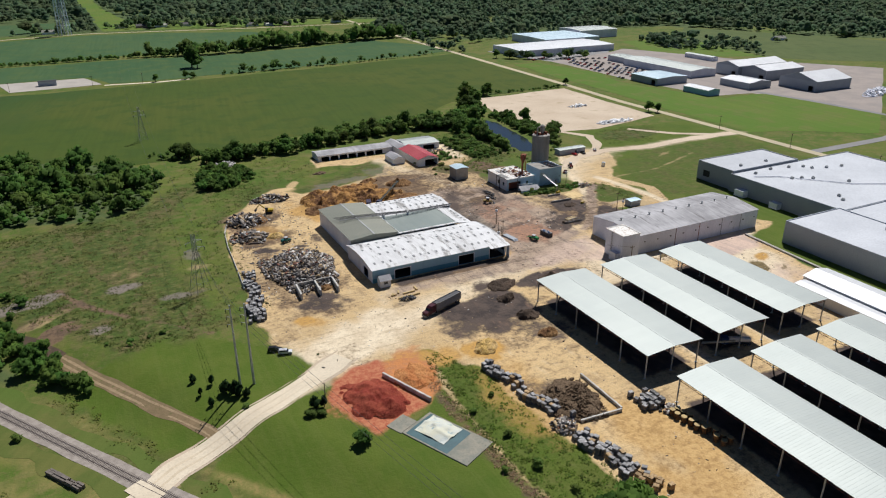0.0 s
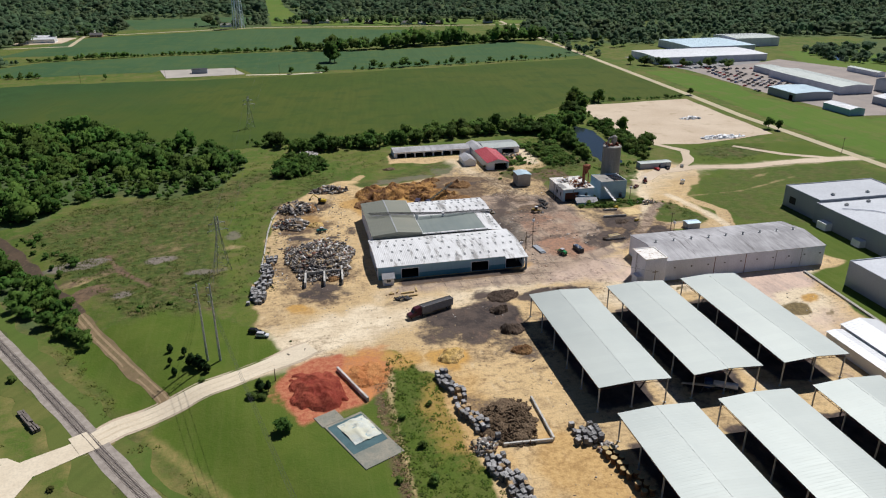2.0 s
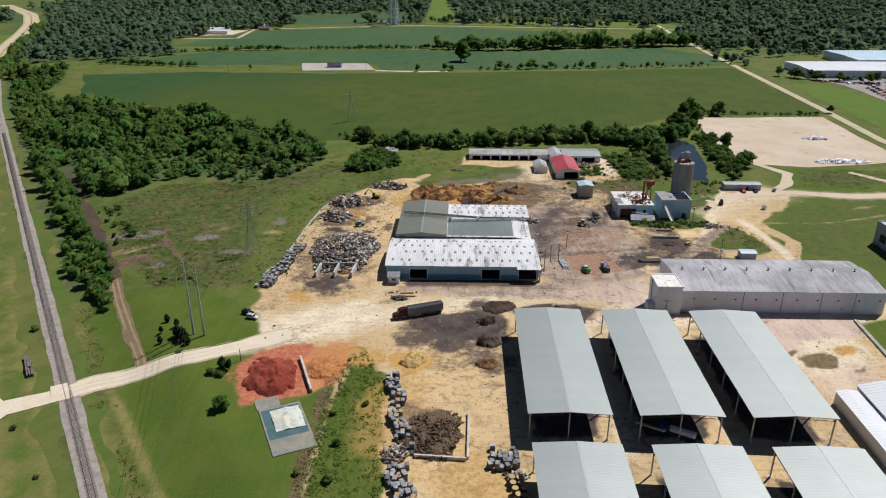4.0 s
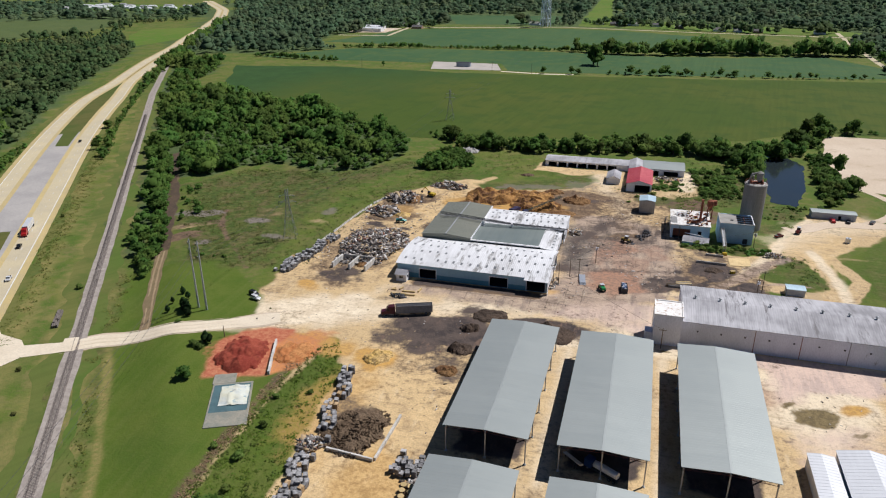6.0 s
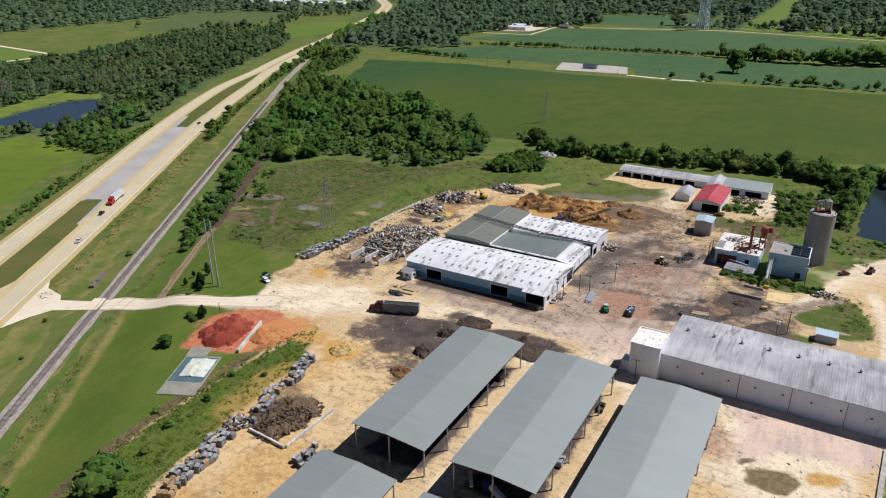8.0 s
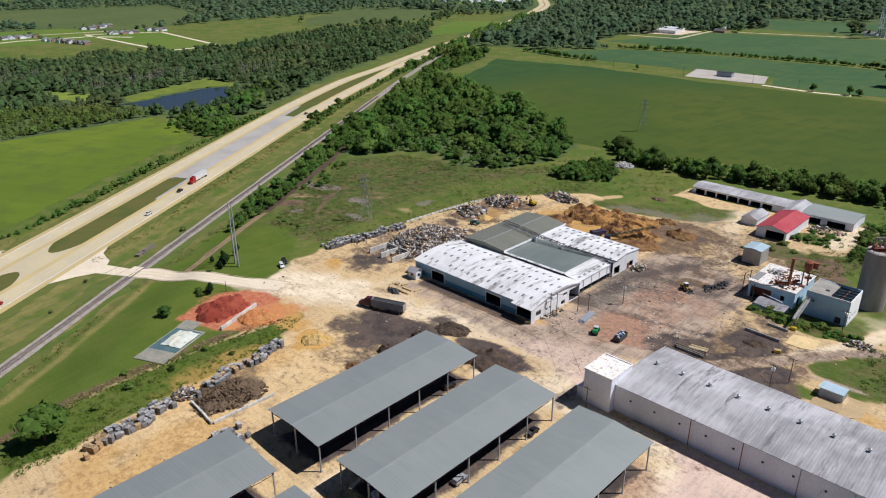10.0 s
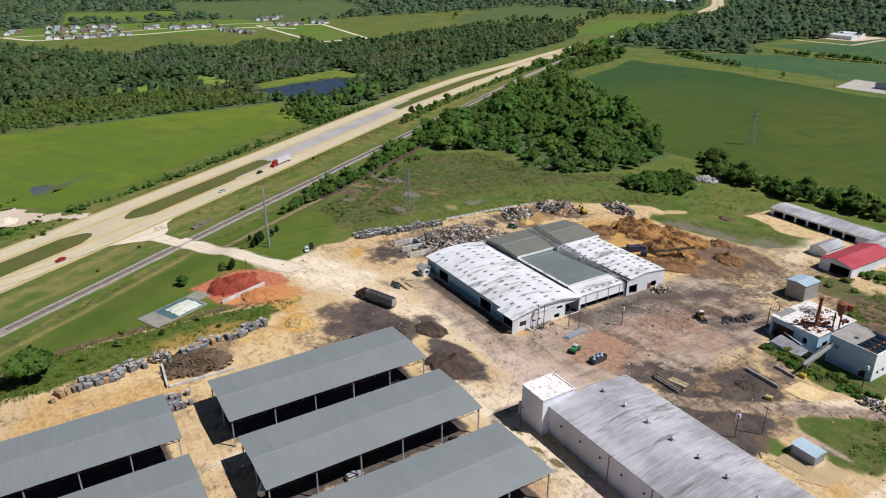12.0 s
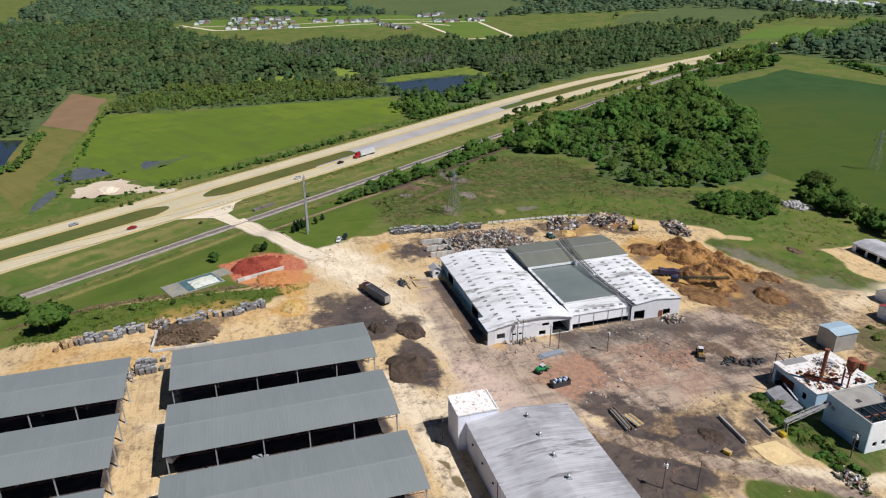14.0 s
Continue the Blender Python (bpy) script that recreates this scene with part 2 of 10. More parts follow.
# Distance haze is put into these leaves as a paler, bluer green.
M["leaf_hazy"] = leaf_surface("hazy blue green far leaves", (0.086, 0.15, 0.08), (0.13, 0.20, 0.1), (0.155, 0.195, 0.092), 0.7)
M["verge_weed"] = leaf_surface("yellowish verge weeds", (0.115, 0.165, 0.03), (0.2, 0.215, 0.055), (0.24, 0.205, 0.07), 0.7)
M["conifer"] = leaf_surface("conifer needles", (0.016, 0.038, 0.012), (0.035, 0.07, 0.02), (0.03, 0.05, 0.02), 0.3)
M["road"] = surf("pale worn concrete paving", (0.56, 0.475, 0.30), (0.49, 0.425, 0.295), 0.06, 0.9, 0.0, 0.1, 2.0, wear=(0.5, 0.41, 0.24), wear_at=0.6)
M["shoulder"] = surf("yellowish road shoulder", (0.54, 0.42, 0.19), (0.47, 0.38, 0.2), 0.1, 0.9, 0.0, 0.1, 2.0)
M["asphalt"] = surf("grey worn asphalt", (0.22, 0.215, 0.21), (0.28, 0.27, 0.26), 0.05, 0.9, 0.0, 0.1, 2.0, wear=(0.12, 0.12, 0.12), wear_at=0.68)
M["turn"] = surf("grey turn lane paving", (0.44, 0.41, 0.375), (0.35, 0.33, 0.31), 0.05, 0.9, 0.0, 0.1, 1.0, wear=(0.2, 0.2, 0.2), wear_at=0.7, shift=0.0)
M["pylon"] = surf("dull pylon steel", (0.30, 0.31, 0.32), (0.24, 0.25, 0.26), 0.6, 0.6, 0.3)
M["paint_white"] = surf("worn white road paint", (0.75, 0.75, 0.72), (0.6, 0.6, 0.57), 1.0, 0.8)
M["gravel"] = surf("pale crushed stone", (0.76, 0.66, 0.50), (0.68, 0.58, 0.43), 0.12, 0.95, 0.0, 0.3, 1.5, wear=(0.55, 0.44, 0.30), wear_at=0.62, shift=0.0)
M["ballast"] = surf("railway ballast", (0.29, 0.25, 0.215), (0.41, 0.36, 0.31), 0.5, 0.95, 0.0, 0.5, 3.0, wear=(0.17, 0.15, 0.14), wear_at=0.62, shift=0.0)
M["tie"] = surf("weathered tie timber", (0.15, 0.128, 0.11), (0.22, 0.19, 0.165), 1.0, 0.9)
M["rail"] = surf("worn rail steel", (0.24, 0.19, 0.165), (0.32, 0.27, 0.245), 1.0, 0.4, 0.6)
M["water"] = surf("still pond water", (0.02, 0.03, 0.035), (0.028, 0.035, 0.035), 0.02, 0.12, 0.0, 0.03, 0.8, spec=0.5)
M["crop"] = field_surface("ripening crop field", (0.061, 0.096, 0.0145), (0.079, 0.103, 0.017), (0.048, 0.084, 0.015), 8, lush=(0.034, 0.074, 0.02))
M["soy"] = field_surface("blue green bean field", (0.050, 0.108, 0.042), (0.066, 0.122, 0.046), (0.085, 0.13, 0.04), 5)
M["hay"] = field_surface("bright hay meadow", (0.106, 0.158, 0.017), (0.14, 0.192, 0.02), (0.094, 0.13, 0.024), 60)
M["mown"] = field_surface("mown green grass", (0.10, 0.175, 0.024), (0.125, 0.18, 0.03), (0.15, 0.165, 0.045), 2)
M["corn"] = field_surface("grey green corn field", (0.09, 0.125, 0.04), (0.105, 0.135, 0.045), (0.075, 0.105, 0.035), 30)
M["soil"] = surf("bare brown soil", (0.24, 0.15, 0.075), (0.28, 0.18, 0.095), 0.05, 0.95, 0.0, 0.4, 1.0)
M["straw"] = field_surface("dry verge grass", (0.11, 0.14, 0.032), (0.155, 0.155, 0.045), (0.08, 0.12, 0.025), 33)
M["verge"] = field_surface("rough green verge", (0.09, 0.14, 0.026), (0.12, 0.145, 0.035), (0.15, 0.145, 0.045), 33)
M["median"] = field_surface("brownish median grass", (0.088, 0.112, 0.026), (0.118, 0.115, 0.034), (0.07, 0.10, 0.022), 33)
M["pad_stone"] = surf("greyish pad stone", (0.44, 0.40, 0.35), (0.36, 0.33, 0.29), 0.06, 0.95, 0.0, 0.3, 1.0)
M["lot_stone"] = surf("trodden lot stone", (0.54, 0.43, 0.31), (0.64, 0.53, 0.40), 0.025, 0.95, 0.0, 0.3, 1.0, wear=(0.43, 0.34, 0.23), wear_at=0.56)
M["yard_stone"] = surf("pinkish grey crushed stone", (0.34, 0.29, 0.255), (0.27, 0.24, 0.22), 0.05, 0.95, 0.0, 0.3, 1.0, wear=(0.42, 0.34, 0.26), wear_at=0.6)
M["track_dirt"] = surf("trodden brown track dirt", (0.27, 0.19, 0.105), (0.19, 0.145, 0.075), 0.25, 0.95, 0.0, 0.3, 2.0, wear=(0.12, 0.13, 0.04), wear_at=0.56, shift=0.0)
M["track_mud"] = surf("dark wet track mud", (0.12, 0.08, 0.05), (0.075, 0.055, 0.038), 0.2, 0.9, 0.0, 0.4, 2.0, wear=(0.17, 0.12, 0.075), wear_at=0.56, shift=0.0)
M["track_rut"] = surf("pale packed rut", (0.42, 0.31, 0.18), (0.33, 0.24, 0.14), 0.4, 0.95, 0.0, 0.2, 2.0, wear=(0.2, 0.14, 0.08), wear_at=0.55, shift=0.0)
M["shallow"] = surf("muddy shallow water", (0.10, 0.11, 0.105), (0.14, 0.145, 0.13), 0.08, 0.15, 0.0, 0.03, 0.8, spec=0.5)
M["olive_grass"] = field_surface("olive dry pasture", (0.15, 0.142, 0.036), (0.175, 0.155, 0.046), (0.12, 0.132, 0.03), 60)
M["algae"] = surf("bright marsh weed", (0.2, 0.25, 0.03), (0.13, 0.18, 0.03), 0.1, 0.9)


def plain(name, c, rough=0.5, metal=0.0, k=0.75):
    return surf(name, c, tuple(v * k for v in c), 0.8, rough, metal, 0.1)


# ---- building blocks ----
MADE = []


def part(name, bm, material, parent=None, label=""):
    """Links a bmesh as one mesh object under a thing or a part."""
    me = bpy.data.meshes.new(name)
    bm.to_mesh(me)
    bm.free()
    for mt in material if isinstance(material, (list, tuple)) else [material]:
        me.materials.append(mt)
    ob = new(name, me)
    MADE.append(ob)
    if parent:
        ob.parent = parent
    return tagged(ob, label)


def share(name, me, parent=None, m=None):
    """One more object on a mesh that is already there."""
    ob = new(name, me)
    if parent:
        ob.parent = parent
    if m is not None:
        ob.matrix_basis = m
    return ob


def thing(name, label, category, m=None, group="", kind=""):
    ob = new(name)
    ob.empty_display_size = 0.5
    if m is not None:
        ob.matrix_basis = m
    return tagged(ob, label, category, group, kind)


def box(bm, x0, x1, y0, y1, z0, z1, turn=None, mat=0):
    r = bmesh.ops.create_cube(bm, size=1)["verts"]
    for v in r:
        v.co = Vector(((x0 + x1) / 2 + v.co.x * (x1 - x0), (y0 + y1) / 2 + v.co.y * (y1 - y0), (z0 + z1) / 2 + v.co.z * (z1 - z0)))
        if turn is not None:
            v.co = turn @ v.co
    if mat:
        for f in {f for v in r for f in v.link_faces}:
            f.material_index = mat
    return r


def boxes(*rows, turn=None):
    bm = bmesh.new()
    for r in rows:
        box(bm, *r, turn=turn)
    return bm


def soft(bm, width=0.05, segments=1):
    bmesh.ops.bevel(bm, geom=bm.edges[:], offset=width, segments=segments, affect="EDGES", clamp_overlap=True)
    return bm


def tube(bm, a, b, r0, r1=None, n=8):
    """A straight round bar from a to b."""
    a, b = Vector(a), Vector(b)
    d = b - a
    m = Matrix.Translation((a + b) / 2) @ d.to_track_quat("Z", "Y").to_matrix().to_4x4()
    bmesh.ops.create_cone(bm, cap_ends=True, segments=n, radius1=r0, radius2=r0 if r1 is None else r1, depth=d.length, matrix=m)
    return bm


def tubes(*rows, n=6):
    bm = bmesh.new()
    for r in rows:
        tube(bm, *r, n=n)
    return bm


def extrude_profile(profile, length, axis="X", at=0.0):
    """A closed outline (u, z) drawn out along x or y."""
    bm = bmesh.new()
    ends = []
    for d in (at, at + length):
        ends.append([bm.verts.new((d, u, z) if axis == "X" else (u, d, z)) for u, z in profile])
    n = len(profile)
    for i in range(n):
        bm.faces.new((ends[0][i], ends[0][(i + 1) % n], ends[1][(i + 1) % n], ends[1][i]))
    bm.faces.new(ends[0][::-1])
    bm.faces.new(ends[1])
    bmesh.ops.recalc_face_normals(bm, faces=bm.faces[:])
    return bm


def gable_sheet(half, eave, ridge, length, thick=0.12, axis="Y", rib=1.2, height=0.07, rise=None, wave=False):
    """A two-sided ribbed roof sheet whose ridge runs along the axis from 0 to length; rise bends it to an arc."""
    steps = rise or 2
    us = [-half + 2 * half * i / steps for i in range(steps + 1)]
    zs = [eave + (ridge - eave) * (1 - abs(u / half) if not rise else 1 - (u / half) ** 2) for u in us]
    n = int(length / rib)
    ls, hs = [], []
    for i in range(n + 1):
        c = i * length / n
        for o, h in ((0, 0), (length / n / 2, height)) if wave else ((-0.10, 0), (-0.05, height), (0.05, height), (0.10, 0)):
            ls.append(min(max(c + o, 0), length))
            hs.append(h)
    bm = bmesh.new()
    top = [[bm.verts.new((u, l, z + h) if axis == "Y" else (l, u, z + h)) for u, z in zip(us, zs)] for l, h in zip(ls, hs)]
    low = [[bm.verts.new((u, l, z - thick) if axis == "Y" else (l, u, z - thick)) for u, z in zip(us, zs)] for l in (0, length)]
    for a, b in zip(top, top[1:]):
        for i in range(steps):
            bm.faces.new((a[i], a[i + 1], b[i + 1], b[i]))
    for i in range(steps):
        bm.faces.new((low[0][i], low[1][i], low[1][i + 1], low[0][i + 1]))
        bm.faces.new((top[0][i], low[0][i], low[0][i + 1], top[0][i + 1]))
        bm.faces.new((top[-1][i], top[-1][i + 1], low[1][i + 1], low[1][i]))
    for i in (0, steps):
        bm.faces.new([r[i] for r in top] + [low[1][i], low[0][i]])
    bmesh.ops.recalc_face_normals(bm, faces=bm.faces[:])
    return bm


def raw_mesh(name, V, F, material, size=3):
    """A mesh from numpy arrays of corners and of faces with that many corners."""
    me = bpy.data.meshes.new(name)
    n = len(F)
    me.vertices.add(len(V))
    me.vertices.foreach_set("co", np.asarray(V, np.float32).ravel())
    me.loops.add(n * size)
    me.loops.foreach_set("vertex_index", np.asarray(F, np.int32).ravel())
    me.polygons.add(n)
    me.polygons.foreach_set("loop_start", np.arange(0, n * size, size, dtype=np.int32))
    me.materials.append(material)
    me.update(calc_edges=True)
    me.validate()
    return me


# ---- plan helpers ----
RNG = np.random.default_rng(7)
LATTICE = RNG.random((64, 256, 256))


def vnoise(X, Y, scale, seed=0):
    """Smooth value noise between 0 and 1 with features of that many metres."""
    X, Y = np.asarray(X, float) / scale + 71.3, np.asarray(Y, float) / scale + 37.7
    i, j = np.floor(X).astype(int), np.floor(Y).astype(int)
    u, v = X - i, Y - j
    u, v = u * u * (3 - 2 * u), v * v * (3 - 2 * v)
    T = LATTICE[seed % 64]
    a, b, c, d = T[i % 256, j % 256], T[(i + 1) % 256, j % 256], T[i % 256, (j + 1) % 256], T[(i + 1) % 256, (j + 1) % 256]
    return (a * (1 - u) + b * u) * (1 - v) + (c * (1 - u) + d * u) * v


def fnoise(X, Y, scale, seed=0):
    return 0.55 * vnoise(X, Y, scale, seed) + 0.3 * vnoise(X, Y, scale / 2.1, seed + 1) + 0.15 * vnoise(X, Y, scale / 4.3, seed + 2)


def inside(X, Y, poly):
    """Signed distance to the outline of a polygon, positive inside."""
    X, Y = np.asarray(X, float), np.asarray(Y, float)
    d = np.full(X.shape, 1e9)
    odd = np.zeros(X.shape, bool)
    for (ax, ay), (bx, by) in zip(poly, poly[1:] + poly[:1]):
        ex, ey = bx - ax, by - ay
        t = np.clip(((X - ax) * ex + (Y - ay) * ey) / (ex * ex + ey * ey + 1e-9), 0, 1)
        d = np.minimum(d, np.hypot(X - ax - t * ex, Y - ay - t * ey))
        cross = (ay > Y) != (by > Y)
        odd ^= cross & (X < ax + (Y - ay) / (by - ay + 1e-12) * ex)
    return np.where(odd, d, -d)


def along(X, Y, line):
    """Distance to a broken line."""
    X, Y = np.asarray(X, float), np.asarray(Y, float)
    d = np.full(X.shape, 1e9)
    for (ax, ay), (bx, by) in zip(line, line[1:]):
        ex, ey = bx - ax, by - ay
        t = np.clip(((X - ax) * ex + (Y - ay) * ey) / (ex * ex + ey * ey + 1e-9), 0, 1)
        d = np.minimum(d, np.hypot(X - ax - t * ex, Y - ay - t * ey))
    return d


# The highway runs almost straight past the yard and bends off to the north-west: metres along it, and its shift across.
BEND = ((-1200, -13.5), (-150, -13.5), (0, -14.7), (100, -16.5), (224, -19.5), (310, -19), (400, -15.5), (489, -7), (590, 4), (690, 18), (816, 42), (893, 50), (1103, 82), (1285, 105), (1528, 117), (1900, 80))


def hw_shift(s):
    return float(np.mean(np.interp(np.linspace(s - 45, s + 45, 13), *zip(*BEND))))


def hw_point(s, off):
    """A place by the highway: s metres on from the farm crossing, off metres from its middle to the yard's side."""
    off += hw_shift(s)
    return (-68 + s * -0.5497 + off * 0.8353, 192 + s * 0.8353 + off * 0.5497)


def fall(X, Y):
    """How far the ground lies below the yard: three metres on the railway, the highway and all beyond."""
    X, Y = np.asarray(X, float) + 68, np.asarray(Y, float) - 192
    s, off = X * -0.5497 + Y * 0.8353, X * 0.8353 + Y * 0.5497
    far, out = np.clip((np.abs(s - 20) - 140) / 150, 0, 1), np.clip((s - 760) / 150, 0, 1)
    lo = 50 + 5 * far + 150 * out
    u = np.clip((off - lo) / (22 + 18 * far + 60 * out), 0, 1)
    return -3.2 * (1 - u * u * (3 - 2 * u))


# ---- ground ----
YARD = [(56, 178), (50, 186), (50, 195), (43, 208), (40, 224), (44, 240), (43, 273), (46, 307), (50, 335), (69, 357), (85, 374), (93, 372), (104, 364), (129, 365),
        (150, 374), (160, 394), (172, 396), (200, 410), (214, 417), (212, 388), (200, 376), (197, 355), (196, 330), (205, 302), (236, 306), (244, 318), (252, 332), (262, 362),
        (286, 364), (298, 350), (294, 338), (276, 318), (263, 304), (262, 268), (262, 240), (274, 236), (286, 212), (262, 204), (254, 150), (258, 40), (106, 40), (103, 90), (100, 125), (97, 144), (96, 163), (87, 182), (73, 183)]
LAWN_A = [(8, 153), (14, 160), (24, 167), (43, 176), (54, 176), (52, 164), (62, 148), (72, 152), (82, 168), (79, 140), (80, 118), (83, 96), (86, 70), (66, 78), (40, 112)]
LAWN_B = [(3, 166), (-9, 188), (-22, 212), (-10, 222), (12, 231), (31, 216), (47, 198), (50, 187), (33, 178), (14, 172)]
STRIP = [(88, 180), (96, 163), (97, 144), (100, 125), (103, 107), (105, 80), (90, 80), (83, 102), (81, 120), (80, 140), (83, 168)]
MEADOW = [(-4, 227), (-30, 262), (-67, 320), (-50, 357), (8, 366), (39, 400), (85, 380), (60, 352), (46, 330), (40, 273), (36, 230), (20, 226)]

NW_WOODS = [(-36, 232), (-58, 284), (-88, 330), (-66, 338), (-58, 362), (-36, 376), (-8, 362), (16, 374), (25, 396), (30, 420), (18, 460), (-46, 500), (-112, 552), (-203, 576), (-268, 606), (-305, 735), (-420, 810), (-380, 710), (-290, 570), (-190, 425), (-100, 290), (-46, 216)]
TRACKWAY = [(-4, 203), (-23, 235), (-45, 271), (-72, 313), (-102, 352), (-130, 396)]
W_WOODS = [(-300, 306), (-230, 330), (-262, 392), (-330, 500), (-420, 660), (-500, 820), (-560, 905), (-625, 915), (-705, 850), (-735, 760), (-655, 640), (-640, 570), (-665, 500), (-690, 420), (-690, 220), (-830, 120), (-960, 80), (-1080, 70), (-1120, -40), (-1120, -330), (-240, -160), (-235, 20), (-395, 15), (-395, 60), (-298, 60), (-298, 141), (-275, 296)]
NORTH = [(-310, 832), (-238, 905), (-300, 975), (-312, 1070), (-250, 1210), (-180, 1300), (430, 1300), (520, 1225), (440, 1130), (432, 985), (547, 912), (640, 935), (788, 950), (900, 925), (1010, 660), (1300, 560), (1900, 900), (1700, 1500), (-900, 1500), (-700, 1300), (-600, 1060), (-500, 890), (-430, 818)]
SKYLINE = [(-900, 1500), (1700, 1500), (1900, 900), (2100, 1000), (1900, 2350), (-900, 2350)]
SUBURB = [(-1900, -300), (-1090, -200), (-1110, 130), (-1130, 400), (-1010, 560), (-1020, 1180), (-800, 1250), (-760, 1500), (-1300, 1700), (-2000, 1300), (-2000, 0)]


def grid_lines(lo, hi, step, outer):
    core = list(np.arange(lo, hi + step, step))
    for sign, edge in ((-1, lo), (1, hi + step)):
        s, p = step * 1.6, edge
        while abs(p) < outer:
            p += sign * s
            s = min(s * 1.065, 160)
            core.append(p)
    return np.array(sorted(core))


GX, GY = np.meshgrid(grid_lines(-70, 320, 1.4, 4200), grid_lines(60, 428, 1.4, 4200), indexing="ij")


def patch(poly, edge=1.5, wobble=3.0, size=9.0, seed=0):
    d = inside(GX, GY, poly) + wobble * 2 * (fnoise(GX, GY, size, seed) - 0.5)
    return np.clip(d / edge * 0.5 + 0.5, 0, 1)


def blot(x, y, rx, ry, turn=0.0, wobble=0.5, size=8.0, seed=0, edge=0.45):
    """A ragged round patch: full in the middle and fading over its rim."""
    c, s = math.cos(radians(turn)), math.sin(radians(turn))
    u, v = ((GX - x) * c + (GY - y) * s) / rx, (-(GX - x) * s + (GY - y) * c) / ry
    d = 1 - np.hypot(u, v) + wobble * 2 * (fnoise(GX, GY, size, seed) - 0.5)
    return np.clip(d / edge, 0, 1)


def track(line, half, edge=1.0, wobble=1.0, seed=0):
    d = half - along(GX, GY, line) + wobble * 2 * (fnoise(GX, GY, 7, seed) - 0.5)
    return np.clip(d / edge * 0.5 + 0.5, 0, 1)


def most(*layers):
    out = layers[0].copy()
    for l in layers[1:]:
        out = np.maximum(out, l)
    return out


layer = {}
layer["lawn"] = most(patch(LAWN_A, 1.0, 0.6), patch(LAWN_B, 2.0, 2.5), patch([(262, 206), (255, 152), (259, 40), (300, 40), (320, 240), (300, 286), (264, 246), (272, 232)], 1.0, 1.0),
                     patch([(262, 270), (266, 300), (290, 330), (310, 345), (400, 343), (400, 250), (300, 250)], 2, 3), blot(250, 283, 10, 22, 8, 0.2),
                     patch([(296, 356), (405, 353), (405, 392), (320, 402)], 2, 2), blot(170, 352, 12, 8), blot(222, 298, 16, 5, 0, 0.2), patch(STRIP, 2, 2, 8, 4))
layer["scrub"] = most(patch(MEADOW, 6, 12, 18, 3), patch(STRIP, 2, 3, 8, 4) * 0.35, blot(220, 395, 40, 38, 0, 0.3), blot(238, 302, 22, 6), blot(341, 380, 32, 18, 0, 0.3), blot(-10, 330, 60, 60, 0, 0.6) * 0.6,
                      track([(60, 72), (-10, 172), (-281, 570)], 11, 3, 4, 5) * 0.6)
layer["dirt"] = most(patch(YARD, 2.0, 2.6, 9, 1), patch([(118, 402), (119, 424), (128, 412), (172, 412), (200, 402), (172, 384), (150, 396)], 2, 3), track([(92, 370), (98, 380)], 3) * 0.6,
                     track([(205, 412), (216, 395), (205, 378)], 6, 2, 2), track([(262, 304), (270, 280), (262, 262)], 3.0, 1, 1), track([(262, 304), (300, 306), (345, 322)], 1.6, 1, 1) * 0.42,
                     blot(330, 330, 12, 2.5, 20, 0.7) * 0.4, blot(-30, 262, 14, 5, 30) * 0.5,
                     blot(4, 292, 14, 8, 10, 0.7, 8, 9) * 0.3, blot(30, 286, 9, 6) * 0.4, blot(25, 262, 7, 7) * 0.3, track([(84, 178), (81, 150), (81, 118), (84, 90)], 1.2, 1.5, 1.5, 8) * 0.8,
                     blot(0, 158, 8, 5) * 0.5)
layer["dirt"] *= 1 - most(blot(223, 301, 17, 6, 0, 0.25, 6, 60), blot(247, 281, 9, 19, 8, 0.25, 6, 61), blot(205, 302, 6, 4, 0, 0.3), blot(190, 362, 12, 9, 0, 0.4), blot(236, 258, 8, 6, 0, 0.5) * 0.8)
layer["grit"] = most(track([(33, 175.5), (47, 183), (70, 194)], 4.6, 1.5, 1.0, 50), track([(262, 345), (300, 352), (330, 347), (370, 350), (411, 347)], 5.5, 3, 2, 51) * 0.6, blot(70, 200, 34, 17, 18, 0.35, 12, 12), track([(48, 184), (70, 196), (95, 208), (150, 226), (186, 230)], 8, 8, 5, 13) * 0.8, track([(164, 210), (164, 130)], 4, 5, 3, 14) * 0.5,
                     blot(234, 188, 24, 26, 0, 0.4, 14, 15) * 0.85, track([(244, 316), (262, 340), (290, 350)], 10, 8, 4) * 0.6, track([(176, 200), (182, 214)], 9, 6, 3) * 0.7)
layer["pave"] = most(patch([(150, 224), (150, 330), (170, 332), (196, 318), (203, 270), (194, 244), (186, 240), (186, 222)], 5, 4, 10, 16), patch([(92, 222), (92, 231), (186, 236), (186, 219)], 3, 3, 9, 17) * 0.75)
